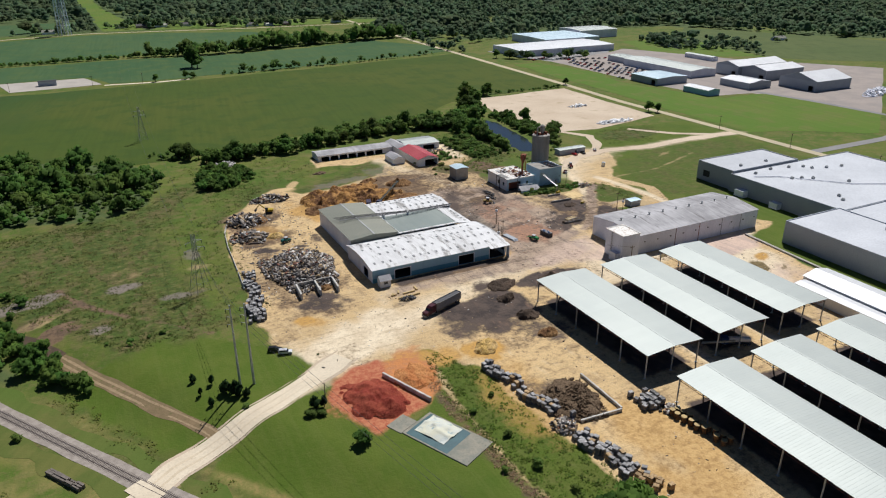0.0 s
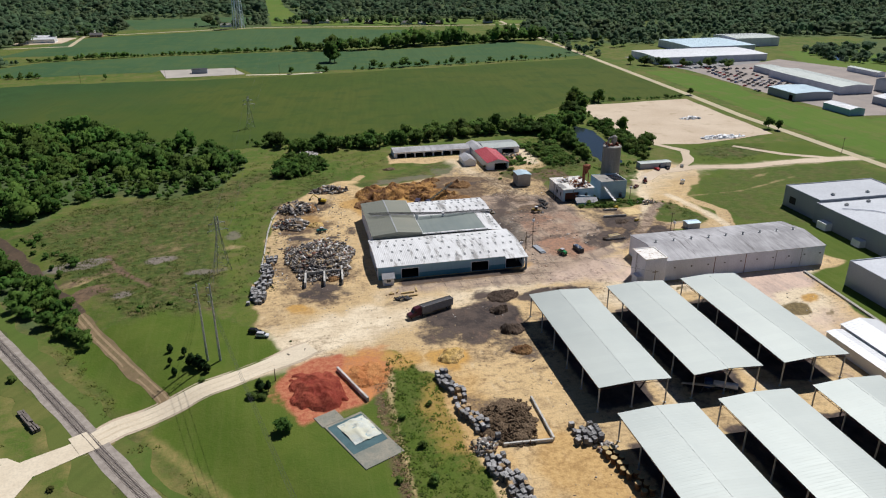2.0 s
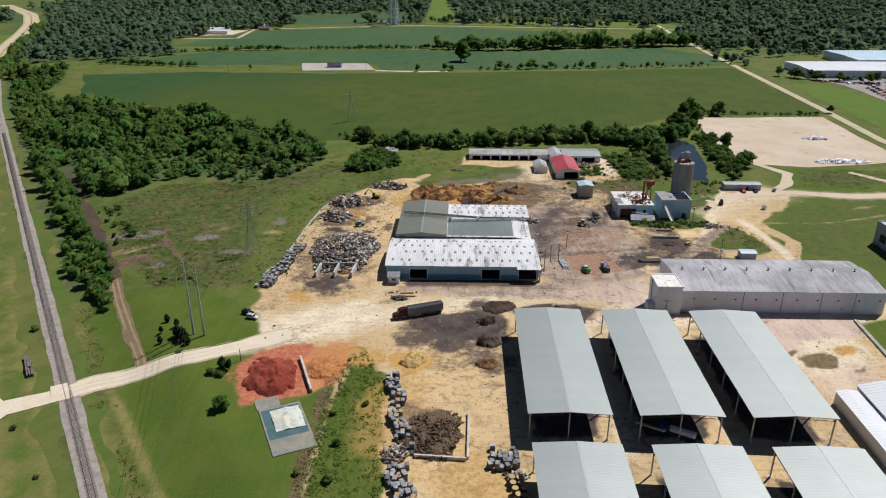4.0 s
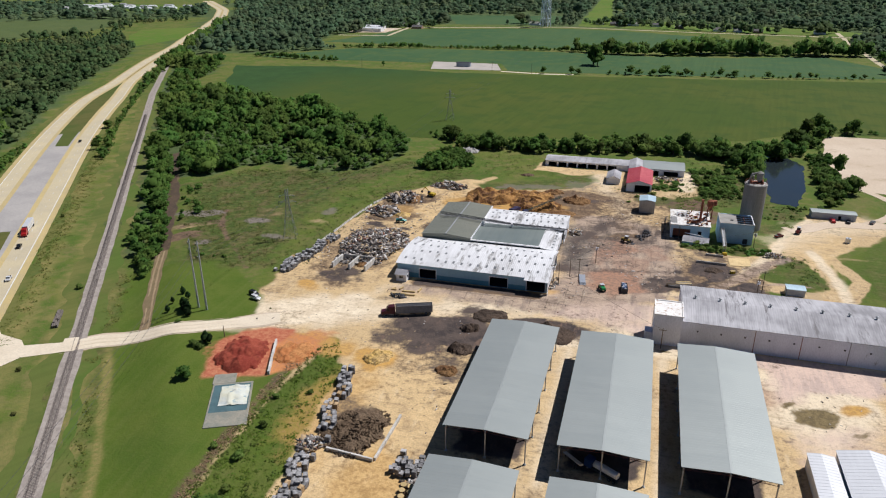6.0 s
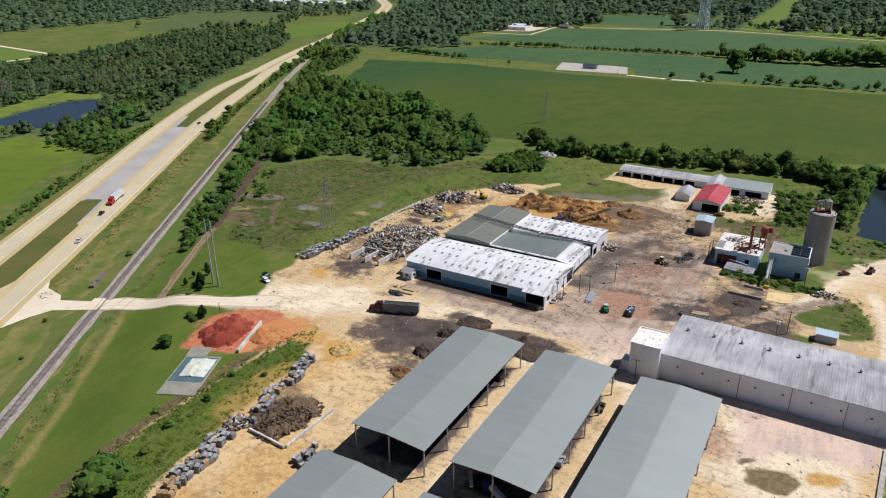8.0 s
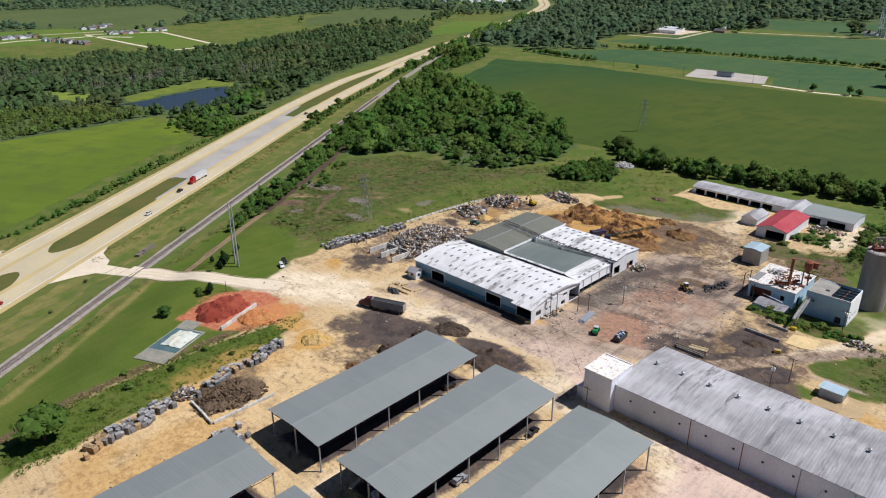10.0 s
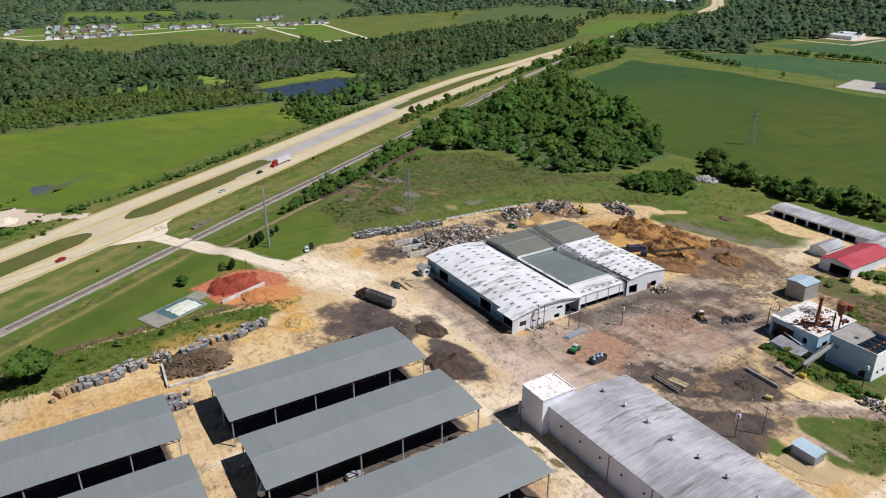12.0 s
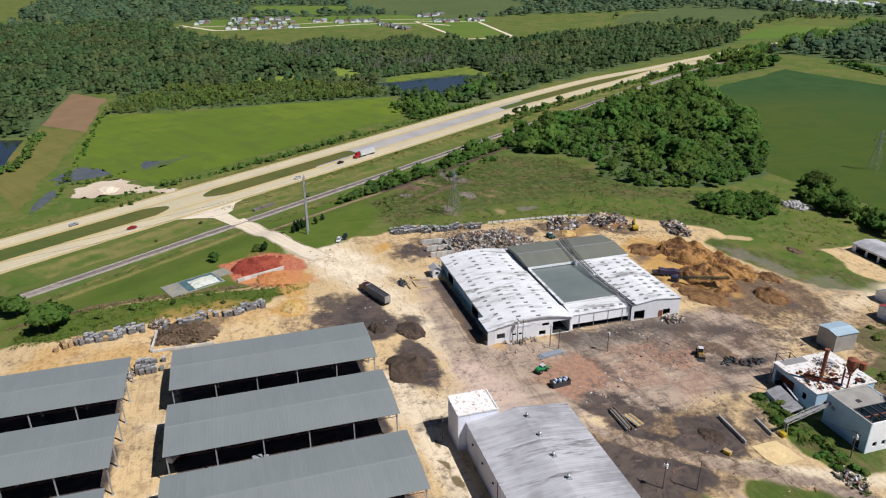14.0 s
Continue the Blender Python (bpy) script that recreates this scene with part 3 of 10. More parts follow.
layer["mud"] = most(blot(172, 345, 34, 30, 0, 0.7, 12, 52) * 0.6, blot(214, 268, 22, 28, -20, 0.5, 9, 53) * 0.75, 0.3 * layer["dirt"] * (fnoise(GX, GY, 22, 54) > 0.52), blot(62, 250, 24, 40, 0, 0.6, 10, 55) * 0.6, track([(-13, 218), (-45, 271), (-72, 313), (-116, 374)], 2.2, 1.5, 1.5, 6), blot(118, 335, 44, 24, 8, 0.4, 14, 18), blot(150, 345, 30, 26, 0, 0.6, 12, 19) * 0.8, blot(62, 315, 18, 34, 0, 0.7, 9, 20) * 0.7, blot(210, 262, 22, 18, 10, 0.5, 7, 21) * 0.7,
                    track([(205, 252), (224, 276), (250, 298)], 5, 3, 2) * 0.5, blot(118, 185, 22, 20, 0, 0.6, 9, 22) * 0.5, blot(-30, 264, 20, 5, 35, 0.6) * 0.5, blot(190, 340, 12, 20, 0, 0.8) * 0.5)
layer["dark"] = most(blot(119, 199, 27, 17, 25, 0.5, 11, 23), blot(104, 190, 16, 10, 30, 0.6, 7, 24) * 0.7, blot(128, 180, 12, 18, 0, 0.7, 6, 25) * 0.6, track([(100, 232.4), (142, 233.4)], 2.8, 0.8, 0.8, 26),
                     blot(152, 209, 18, 8, 5, 0.5, 7, 27) * 0.9, blot(66, 231, 11, 8, 0, 0.5, 6, 28) * 0.8, track([(154, 262), (156, 292), (168, 322)], 6, 6, 5, 29) * 0.75, track([(160, 300), (186, 300), (192, 316)], 4, 4, 4, 30) * 0.6,
                     blot(209, 258, 22, 16, 10, 0.6, 5, 31), blot(218, 272, 18, 10, 40, 0.6, 5, 56) * 0.8, blot(172, 300, 26, 40, 0, 0.9, 8, 57) * 0.42, blot(120, 345, 30, 16, 0, 0.8, 6, 58) * 0.5, track([(197, 318), (206, 300), (216, 290)], 5, 4, 4, 32) * 0.6, blot(112, 140, 9, 18, 20, 0.6, 7, 33) * 0.55, blot(57, 290, 6, 4) * 0.9,
                     blot(84, 294, 4, 9, 0, 0.5) * 0.7, blot(155, 352, 16, 5, 25, 0.7) * 0.6, blot(90, 215, 9, 3, 10, 0.6) * 0.5, blot(180, 330, 8, 10, 0, 0.8) * 0.4, blot(226, 168, 4, 5, 20, 0.5, 6, 34) * 0.3,
                     blot(185, 205, 4, 12, 10, 0.7, 4, 35) * 0.5, track([(-18, 226), (-45, 271), (-114, 372)], 2.4, 1.5, 1.5, 36) * 0.75, blot(98, 240, 60, 30, 0, 0.9, 6, 37) * 0.2)
layer["ochre"] = most(blot(104, 174, 10, 7, 20, 0.5, 5, 38), blot(79, 176, 18, 9, 5, 0.6, 6, 39) * 0.8, blot(58, 217, 6, 4) * 0.6, blot(116, 330, 30, 14, 5, 0.7, 7, 40) * 0.8, blot(66, 312, 10, 12, 0, 0.6) * 0.5,
                      blot(248, 185.5, 4.5, 3.6, 20, 0.4) * 0.95, blot(254, 257, 5, 4, 0, 0.2) * 0.6, track([(194, 190), (195, 140)], 2.5, 2, 2) * 0.5, blot(100, 150, 14, 34, 0, 0.6, 10, 41) * 0.5, blot(122, 108, 14, 36, 0, 0.7, 11, 42) * 0.55,
                      blot(148, 238, 9, 4, 0, 0.5) * 0.6, blot(90, 330, 10, 25, 20, 0.5) * 0.7)
layer["redchip"] = most(blot(61, 169, 17, 14, 25, 0.5, 5, 43), blot(77, 175, 14, 5, 15, 0.6, 5, 44) * 0.4)
layer["pink"] = most(blot(176, 254, 14, 16, 20, 0.6, 8, 45), blot(172, 288, 10, 14, 0, 0.7, 8, 46) * 0.8, blot(212, 185, 16, 14, 0, 0.5, 12, 47) * 0.6, blot(180, 275, 16, 30, 0, 0.9, 6, 48) * 0.5)
WEEDS = most(patch([(206, 300), (224, 296), (240, 303), (235, 318), (214, 312)], 2, 2.5, 6, 40), patch([(228, 333), (251, 344), (251, 331), (237, 324)], 2, 2, 6, 41), patch([(237, 366), (262, 368), (260, 351), (239, 346)], 2, 2, 6, 42),
             patch([(208, 424), (228, 424), (230, 372), (214, 371)], 2, 3, 8, 43), blot(194, 388, 9, 10, 0, 0.4, 6, 44), patch([(89, 366), (115, 376), (154, 404), (158, 391), (114, 358), (96, 358)], 3, 4, 9, 45), blot(248, 281, 10, 20, 5, 0.3, 6, 46), blot(186, 362, 9, 10, 0, 0.5, 5, 47))
layer["scrub"] = most(patch([(264, 258), (300, 250), (402, 262), (402, 340), (310, 342), (290, 330), (268, 300)], 6, 10, 16, 9) * 0.55, patch([(176, 352), (190, 348), (222, 346), (214, 372), (196, 378), (184, 372)], 3, 4, 8, 10) * 0.9, layer["scrub"] * (1 - 0.75 * patch([(30, 232), (40, 234), (43, 300), (48, 345), (84, 382), (62, 400), (36, 378), (18, 330), (20, 270)], 6, 6, 12, 49)), WEEDS * 0.8)
for key in ("dirt", "mud", "dark", "grit"):
    layer[key] = layer[key] * (1 - WEEDS * 0.9)
TRACKS = ([(207, 252), (216, 263), (224, 274), (233, 289), (241, 305), (249, 330), (262, 350)], [(242, 322), (243, 304), (238, 288), (228, 272), (212, 262)], [(256, 308), (258, 298), (261, 276), (261, 258)],
          [(182, 280), (181, 320), (176, 340), (164, 371), (160, 392)], [(70, 196), (100, 206), (140, 214), (190, 246), (212, 256)], [(60, 192), (84, 208), (88, 226), (104, 230), (150, 233)])
ruts = most(*[track([(x + o * 0.9, y - o * 0.6) for x, y in line], 0.75, 0.8, 0.5, 70 + i) for i, line in enumerate(TRACKS) for o in (-1, 1)])
layer["grit"] = most(layer["grit"], track([(160, 201), (215, 205), (262, 208)], 4.5, 2, 1.5, 64) * 0.75, track([(164, 198), (164, 130)], 2.4, 2, 1, 65) * 0.7, track([(193.8, 198), (193.8, 132)], 2.2, 2, 1, 66) * 0.7, track(TRACKS[4], 3.0, 3, 2, 67) * 0.5, track(TRACKS[5], 3.0, 3, 2, 68) * 0.5, track(TRACKS[0], 2.6, 1.5, 1.2, 60) * 0.75, track(TRACKS[2], 2.4, 1.2, 1.0, 61) * 0.8, blot(207, 400, 9, 26, -8, 0.4, 8, 62) * 0.7, track([(160, 220), (167, 253), (176, 269), (182, 280), (181, 320), (164, 371), (157, 400)], 6, 4, 3, 63) * 0.55)
layer["bare"] = most(blot(122, 368, 26, 6, 12, 0.9, 5, 29) * 0.55, blot(150, 378, 12, 10, 0, 0.8, 6, 30) * 0.5, blot(-33, 280, 13, 6, 15, 0.6, 6, 64), blot(-1, 278, 9, 5, 10, 0.5, 6, 65), blot(-10, 246, 5, 4, 30, 0.6, 5, 66) * 0.8, blot(20, 262, 9, 4, 0, 0.7, 5, 67) * 0.7, blot(30, 300, 5, 7, 0, 0.7, 5, 68) * 0.6, blot(156, 285, 9, 34, 8, 0.5, 8, 69) * 0.7, blot(168, 300, 5, 22, 4, 0.7, 6, 20) * 0.5)
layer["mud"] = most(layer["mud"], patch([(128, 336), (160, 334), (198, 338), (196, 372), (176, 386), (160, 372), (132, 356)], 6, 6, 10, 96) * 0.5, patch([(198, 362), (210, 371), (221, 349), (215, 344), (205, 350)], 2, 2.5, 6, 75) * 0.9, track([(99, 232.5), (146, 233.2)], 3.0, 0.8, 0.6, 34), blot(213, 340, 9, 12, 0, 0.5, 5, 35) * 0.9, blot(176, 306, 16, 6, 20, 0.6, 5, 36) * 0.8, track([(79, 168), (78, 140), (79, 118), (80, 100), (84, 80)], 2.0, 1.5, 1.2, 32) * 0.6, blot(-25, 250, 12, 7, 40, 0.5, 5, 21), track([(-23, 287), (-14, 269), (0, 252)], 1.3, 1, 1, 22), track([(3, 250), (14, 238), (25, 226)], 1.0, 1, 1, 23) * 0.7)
layer["dark"] = most(layer["dark"] * (1 - ruts * 0.6), patch([(206, 250), (207, 276), (216, 281), (230, 266), (234, 252), (224, 242)], 3, 4, 5, 71) * (1 - 0.7 * ruts), track([(184, 305), (186, 318)], 3.0, 2, 2, 72) * 0.8, track([(160, 262), (196, 270)], 2.6, 2, 2, 73) * 0.55, track([(180, 300), (200, 296), (208, 284)], 4.0, 3, 3, 74) * 0.6, blot(61, 288, 4, 2.5) * 0.9, blot(75, 287, 4, 2.5) * 0.8, blot(116, 184, 8, 6, 0, 0.5, 5, 25) * 0.8)
layer["ochre"] = most(layer["ochre"], blot(56, 220, 5, 4, 0, 0.4, 4, 26), blot(101, 175, 8, 6, 0, 0.4, 4, 27), blot(225, 290, 5, 3, 0, 0.2) * 0.9, blot(247, 185, 5, 3.6, 20, 0.4, 4, 28) * 0.9)
# Shade below the six open sheds, painted into the ground inside each roof outline.
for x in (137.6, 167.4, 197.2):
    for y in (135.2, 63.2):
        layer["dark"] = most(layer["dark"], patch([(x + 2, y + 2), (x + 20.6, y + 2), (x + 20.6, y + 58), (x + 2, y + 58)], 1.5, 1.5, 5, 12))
lane_e = most(track([(199.3, 246.4), (205.6, 250.5), (212, 256.4), (222.6, 269.3), (231.7, 282.9), (238, 291.3), (245.1, 297.5)], 2.4, 1.5, 1.2, 82), track([(231.3, 267.2), (236.8, 269.5), (243, 269.9), (249.5, 270.1)], 0.9, 0.8, 0.6, 83) * 0.8)
rough_e = patch([(230.3, 274.4), (233.3, 281), (244, 296), (255.5, 283.2), (251, 270), (247.2, 265), (240.3, 270), (234, 271)], 1.5, 2, 5, 84)
layer["dark"] = most(layer["dark"], patch([(206.2, 247), (213.2, 254), (223.3, 267), (227, 267), (230.3, 263), (235, 254), (235.5, 246), (228, 241), (207, 241)], 1.5, 1.5, 5, 85), patch([(204.4, 271), (205.6, 283), (217.2, 283.2), (223, 281.5), (222.2, 272.9), (215.1, 270)], 1.5, 1.5, 5, 86)) * (1 - 0.9 * lane_e) * (1 - rough_e)
layer["mud"] = most(layer["mud"], patch([(198, 243), (212, 262), (228, 286), (246, 302), (252, 296), (238, 272), (236, 262), (238, 248), (226, 240)], 3, 3, 7, 95) * 0.6) * (1 - 0.35 * lane_e) * (1 - rough_e)
for key in ("dirt", "grit"):
    layer[key] = layer[key] * (1 - rough_e)
layer["pave"] = most(layer["pave"], lane_e)
tuft_e = most(rough_e * 0.75, blot(231.8, 257.8, 2.6, 2.2, 0, 0.3, 3, 87), patch([(205, 259.5), (204.5, 268), (209, 269), (211, 266)], 1, 1.5, 4, 88))
layer["lawn"] = most(layer["lawn"], rough_e, tuft_e)
layer["scrub"] = most(layer["scrub"], tuft_e * 0.8)
layer["dark"] = layer["dark"] * (1 - tuft_e)
layer["puddle"] = most(blot(203.5, 204, 4.5, 1.6, 15, 0.5, 3, 89), blot(211, 205, 3.5, 1.5, 10, 0.5, 3, 90) * 0.9, blot(194, 204.5, 3, 1.2, 0, 0.5, 3, 91) * 0.8)
layer["redchip"] = most(layer["redchip"], patch([(55, 147.5), (47.5, 169), (52, 178), (60, 183), (69, 184), (72, 179), (66, 173), (74, 155)], 1.2, 1.5, 4, 50))
layer["orange"] = most(patch([(74.5, 155), (66.5, 173), (71, 182), (80, 181), (85, 173), (81, 162)], 1.5, 2.0, 5, 51), blot(80, 181, 9, 6, 0, 0.6, 5, 52) * 0.6)
for key in ("lawn", "scrub"):
    layer[key] = layer[key] * (1 - most(layer["redchip"], layer["orange"]))
layer["rosy"] = most(patch([(219, 209), (226, 200), (227, 184), (236, 190), (246, 192), (256, 192), (262, 209), (274, 211)], 3, 3, 9, 76), patch([(226, 170), (228, 150), (222, 135), (250, 160), (256, 180)], 4, 4, 9, 77) * 0.5, patch([(150, 218), (176, 214), (196, 205), (196, 240), (160, 232)], 4, 4, 9, 78) * 0.6)
layer["puddle"] = most(layer["puddle"], blot(236, 178.5, 9.5, 5.6, 22, 0.4, 5, 79), blot(229, 183, 3, 2, 40, 0.5, 3, 80) * 0.8, blot(246, 173, 5, 1.6, 30, 0.6, 3, 81) * 0.6)
layer["drygrass"] = most(track([(11, 159), (22, 145), (47, 111), (66, 82)], 1.2, 1.2, 1.0, 31), track([hw_point(-150, 30), hw_point(150, 29), hw_point(420, 28)], 4.0, 5.0, 6.0, 33) * 0.75, track([hw_point(-150, 42), hw_point(150, 43), hw_point(420, 42)], 2.5, 4.0, 4.0, 34) * 0.8,
                         track([hw_point(-150, 57), hw_point(-78, 56)], 3.5, 4.0, 4.0, 35) * 0.7, track([hw_point(-50, 59), hw_point(150, 58), hw_point(420, 57)], 2.0, 3.0, 4.0, 36) * 0.6, track([hw_point(-160, -27), hw_point(400, -27)], 3.5, 3.0, 4.0, 37) * 0.5)
layer["grit"] = layer["grit"] * (1 - most(patch(LAWN_A, 0.8, 0.6), patch(LAWN_B, 0.8, 1.2)))
layer["woodfloor"] = most(patch(NW_WOODS, 4, 3), patch(W_WOODS, 8, 8, 20), patch(NORTH, 10, 5) * (fnoise(GX, GY, 60, 5) > 0.25), patch(SKYLINE, 10, 5) * (fnoise(GX, GY, 60, 6) > 0.25), patch(SUBURB, 10, 5) * (fnoise(GX, GY, 60, 7) > 0.3))

nx, ny = GX.shape
idx = np.arange(nx * ny).reshape(nx, ny)
quads = np.stack([idx[:-1, :-1], idx[1:, :-1], idx[1:, 1:], idx[:-1, 1:]], -1).reshape(-1, 4)
GZ = -0.1 + fall(GX, GY)


def ground_surface():
    s = Nodes("ground")
    v = s.coords()
    n1, n2, n3, n4 = s.noise(0.02, v, 5), s.noise(0.15, v, 5, 0.65), s.noise(1.2, v, 4, 0.7), s.noise(0.05, v, 6, 0.7)

    def lay(col, key, new_col, hard=0.35, grain=n2, amp=0.9):
        a = s.n("ShaderNodeAttribute")
        a.attribute_name = key
        f = s.math("ADD", a.outputs["Fac"], s.math("MULTIPLY", s.math("SUBTRACT", grain, 0.5), amp))
        f = s.math("MULTIPLY", s.ramp(f, 0.5 - hard, 0.5 + hard), s.ramp(a.outputs["Fac"], 0.0, 0.15))
        return s.mix(f, col, new_col)

    def two(a, b, n, lo=0.35, hi=0.65):
        return s.mix(s.ramp(n, lo, hi), a, b)

    n5, n6 = s.noise(0.6, v, 6, 0.75), s.noise(0.35, s.coords((1.0, 0.3, 1.0)), 5, 0.7)
    col = two((0.08, 0.132, 0.02), (0.12, 0.148, 0.028), n1, 0.42, 0.58)
    col = s.mix(s.math("MULTIPLY", s.ramp(n4, 0.5, 0.6), 0.6), col, (0.165, 0.155, 0.05))
    col = s.mix(s.math("MULTIPLY", s.math("SUBTRACT", 1.0, s.ramp(n4, 0.38, 0.46)), 0.55), col, (0.06, 0.105, 0.018))
    col = s.mix(s.math("MULTIPLY", s.ramp(n2, 0.5, 0.62), 0.5), col, (0.20, 0.165, 0.07))
    col = s.mix(s.math("MULTIPLY", s.ramp(n5, 0.5, 0.62), 0.45), col, (0.056, 0.086, 0.018))
    col = s.mix(s.math("MULTIPLY", s.ramp(n3, 0.5, 0.66), 0.35), col, (0.19, 0.175, 0.06))
    lawn = two((0.078, 0.124, 0.015), (0.104, 0.138, 0.022), n4)
    lawn = s.mix(s.math("MULTIPLY", s.ramp(n1, 0.48, 0.62), 0.4), lawn, (0.066, 0.108, 0.018))
    lawn = s.mix(s.math("MULTIPLY", s.ramp(n5, 0.5, 0.72), 0.35), lawn, (0.13, 0.145, 0.035))
    mow = s.noise(0.5, s.n("ShaderNodeMapping", Vector=v, Rotation=(0, 0, radians(-34)), Scale=(1.0, 0.012, 1.0)).outputs[0], 4, 0.6)
    lawn = s.mix(s.math("MULTIPLY", s.ramp(mow, 0.48, 0.62), 0.35), lawn, (0.115, 0.145, 0.03))
    col = lay(col, "woodfloor", two((0.068, 0.1, 0.036), (0.09, 0.125, 0.045), n2), 0.3)
    col = lay(col, "lawn", lawn, 0.2, n3)
    n9, n10 = s.noise(0.09, s.coords((1.0, 0.6, 1.0)), 7, 0.75), s.noise(0.4, s.coords((0.6, 1.0, 1.0)), 7, 0.8)
    scrub = two((0.072, 0.108, 0.022), (0.104, 0.116, 0.03), n2, 0.42, 0.58)
    scrub = s.mix(s.math("MULTIPLY", s.ramp(n9, 0.5, 0.58), 0.75), scrub, two((0.15, 0.108, 0.055), (0.112, 0.104, 0.038), n5, 0.42, 0.58))
    scrub = s.mix(s.math("MULTIPLY", s.math("SUBTRACT", 1.0, s.ramp(n9, 0.4, 0.46)), 0.6), scrub, (0.055, 0.09, 0.02))
    scrub = s.mix(s.math("MULTIPLY", s.ramp(n10, 0.5, 0.58), 0.6), scrub, (0.05, 0.065, 0.02))
    scrub = s.mix(s.math("MULTIPLY", s.math("SUBTRACT", 1.0, s.ramp(n10, 0.4, 0.47)), 0.45), scrub, (0.2, 0.18, 0.08))
    col = lay(col, "scrub", scrub, 0.45)
    dirt = two((0.66, 0.475, 0.245), (0.55, 0.40, 0.215), n1)
    dirt = s.mix(s.math("MULTIPLY", s.ramp(n2, 0.48, 0.7), 0.6), dirt, (0.32, 0.22, 0.12))
    n11 = s.noise(0.55, s.n("ShaderNodeMapping", Vector=v, Rotation=(0, 0, radians(-24)), Scale=(0.1, 1.0, 1.0)).outputs[0], 6, 0.72)
    dirt = s.mix(s.math("MULTIPLY", s.ramp(n11, 0.52, 0.62), 0.45), dirt, (0.34, 0.235, 0.13))
    dirt = s.mix(s.math("MULTIPLY", s.ramp(n5, 0.54, 0.66), 0.5), dirt, (0.22, 0.155, 0.09))
    dirt = s.mix(s.math("MULTIPLY", s.ramp(n6, 0.54, 0.7), 0.5), dirt, (0.70, 0.56, 0.36))
    grain = s.noise(2.2, v, 5, 0.75)
    dirt = s.mix(s.math("MULTIPLY", s.ramp(grain, 0.52, 0.62), 0.4), dirt, (0.27, 0.19, 0.11))
    dirt = s.mix(s.math("MULTIPLY", s.math("SUBTRACT", 1.0, s.ramp(grain, 0.36, 0.44)), 0.35), dirt, (0.82, 0.66, 0.42))
    col = lay(col, "dirt", dirt, 0.25)
    grit = two((0.82, 0.70, 0.51), (0.68, 0.56, 0.39), n2)
    grit = s.mix(s.math("MULTIPLY", s.ramp(n11, 0.53, 0.63), 0.45), grit, (0.42, 0.32, 0.2))
    grit = s.mix(s.math("MULTIPLY", s.ramp(grain, 0.53, 0.62), 0.3), grit, (0.4, 0.31, 0.2))
    col = lay(col, "grit", s.mix(s.math("MULTIPLY", s.ramp(n5, 0.5, 0.64), 0.4), grit, (0.36, 0.27, 0.17)), 0.45)
    pave = two((0.47, 0.355, 0.26), (0.35, 0.268, 0.205), n2)
    n7, n8 = s.noise(0.5, s.coords((0.12, 1.0, 1.0)), 6, 0.72), s.noise(0.2, s.coords((1.0, 0.16, 1.0)), 6, 0.72)
    pave = s.mix(s.math("MULTIPLY", s.ramp(n7, 0.52, 0.62), 0.5), pave, (0.18, 0.14, 0.115))
    pave = s.mix(s.math("MULTIPLY", s.ramp(n8, 0.52, 0.6), 0.6), pave, (0.2, 0.155, 0.13))
    pave = s.mix(s.math("MULTIPLY", s.ramp(n6, 0.54, 0.66), 0.6), pave, (0.50, 0.40, 0.29))
    warp = s.n("ShaderNodeVectorMath", **{"0": s.n("ShaderNodeTexNoise", Vector=v, Scale=0.2).outputs[1], "1": (9.0, 9.0, 0.0)})
    warp.operation = "MULTIPLY"
    crack = s.n("ShaderNodeTexVoronoi", Vector=s.n("ShaderNodeVectorMath", **{"0": v, "1": warp.outputs[0]}).outputs[0], Scale=0.14)
    crack.feature = "DISTANCE_TO_EDGE"
    pave = s.mix(s.math("MULTIPLY", s.math("SUBTRACT", 1.0, s.ramp(crack.outputs[0], 0.0, 0.03)), 0.3), pave, (0.14, 0.11, 0.085))
    grid = s.n("ShaderNodeSeparateXYZ", Vector=s.n("ShaderNodeVectorMath", **{"0": v, "1": s.n("ShaderNodeTexNoise", Vector=v, Scale=0.3).outputs[1]}).outputs[0])
    gx, gy = (s.math("ABSOLUTE", s.math("SUBTRACT", s.math("FRACT", s.math("DIVIDE", grid.outputs[i], w)), 0.5)) for i, w in ((0, 6.2), (1, 9.0)))
    joint = s.math("MULTIPLY", s.math("SUBTRACT", 1.0, s.math("MULTIPLY", s.ramp(gx, 0.0, 0.045), s.ramp(gy, 0.0, 0.03))), s.ramp(n2, 0.38, 0.6))
    pave = s.mix(s.math("MULTIPLY", s.ramp(grain, 0.54, 0.63), 0.4), pave, (0.14, 0.105, 0.085))
    pave = s.mix(s.math("MULTIPLY", joint, 0.75), pave, (0.09, 0.072, 0.055))
    col = lay(col, "pave", pave, 0.4)
    rosy = two((0.66, 0.50, 0.40), (0.52, 0.40, 0.335), n8, 0.42, 0.6)
    col = lay(col, "rosy", s.mix(s.math("MULTIPLY", s.ramp(n5, 0.52, 0.64), 0.4), rosy, (0.32, 0.24, 0.19)), 0.4)
    col = lay(col, "puddle", two((0.15, 0.115, 0.06), (0.23, 0.175, 0.085), n5, 0.42, 0.6), 0.25, n5)
    col = lay(col, "pink", two((0.40, 0.225, 0.145), (0.27, 0.175, 0.125), n5, 0.42, 0.6), 0.45, n5)
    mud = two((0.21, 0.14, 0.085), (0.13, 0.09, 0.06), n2)
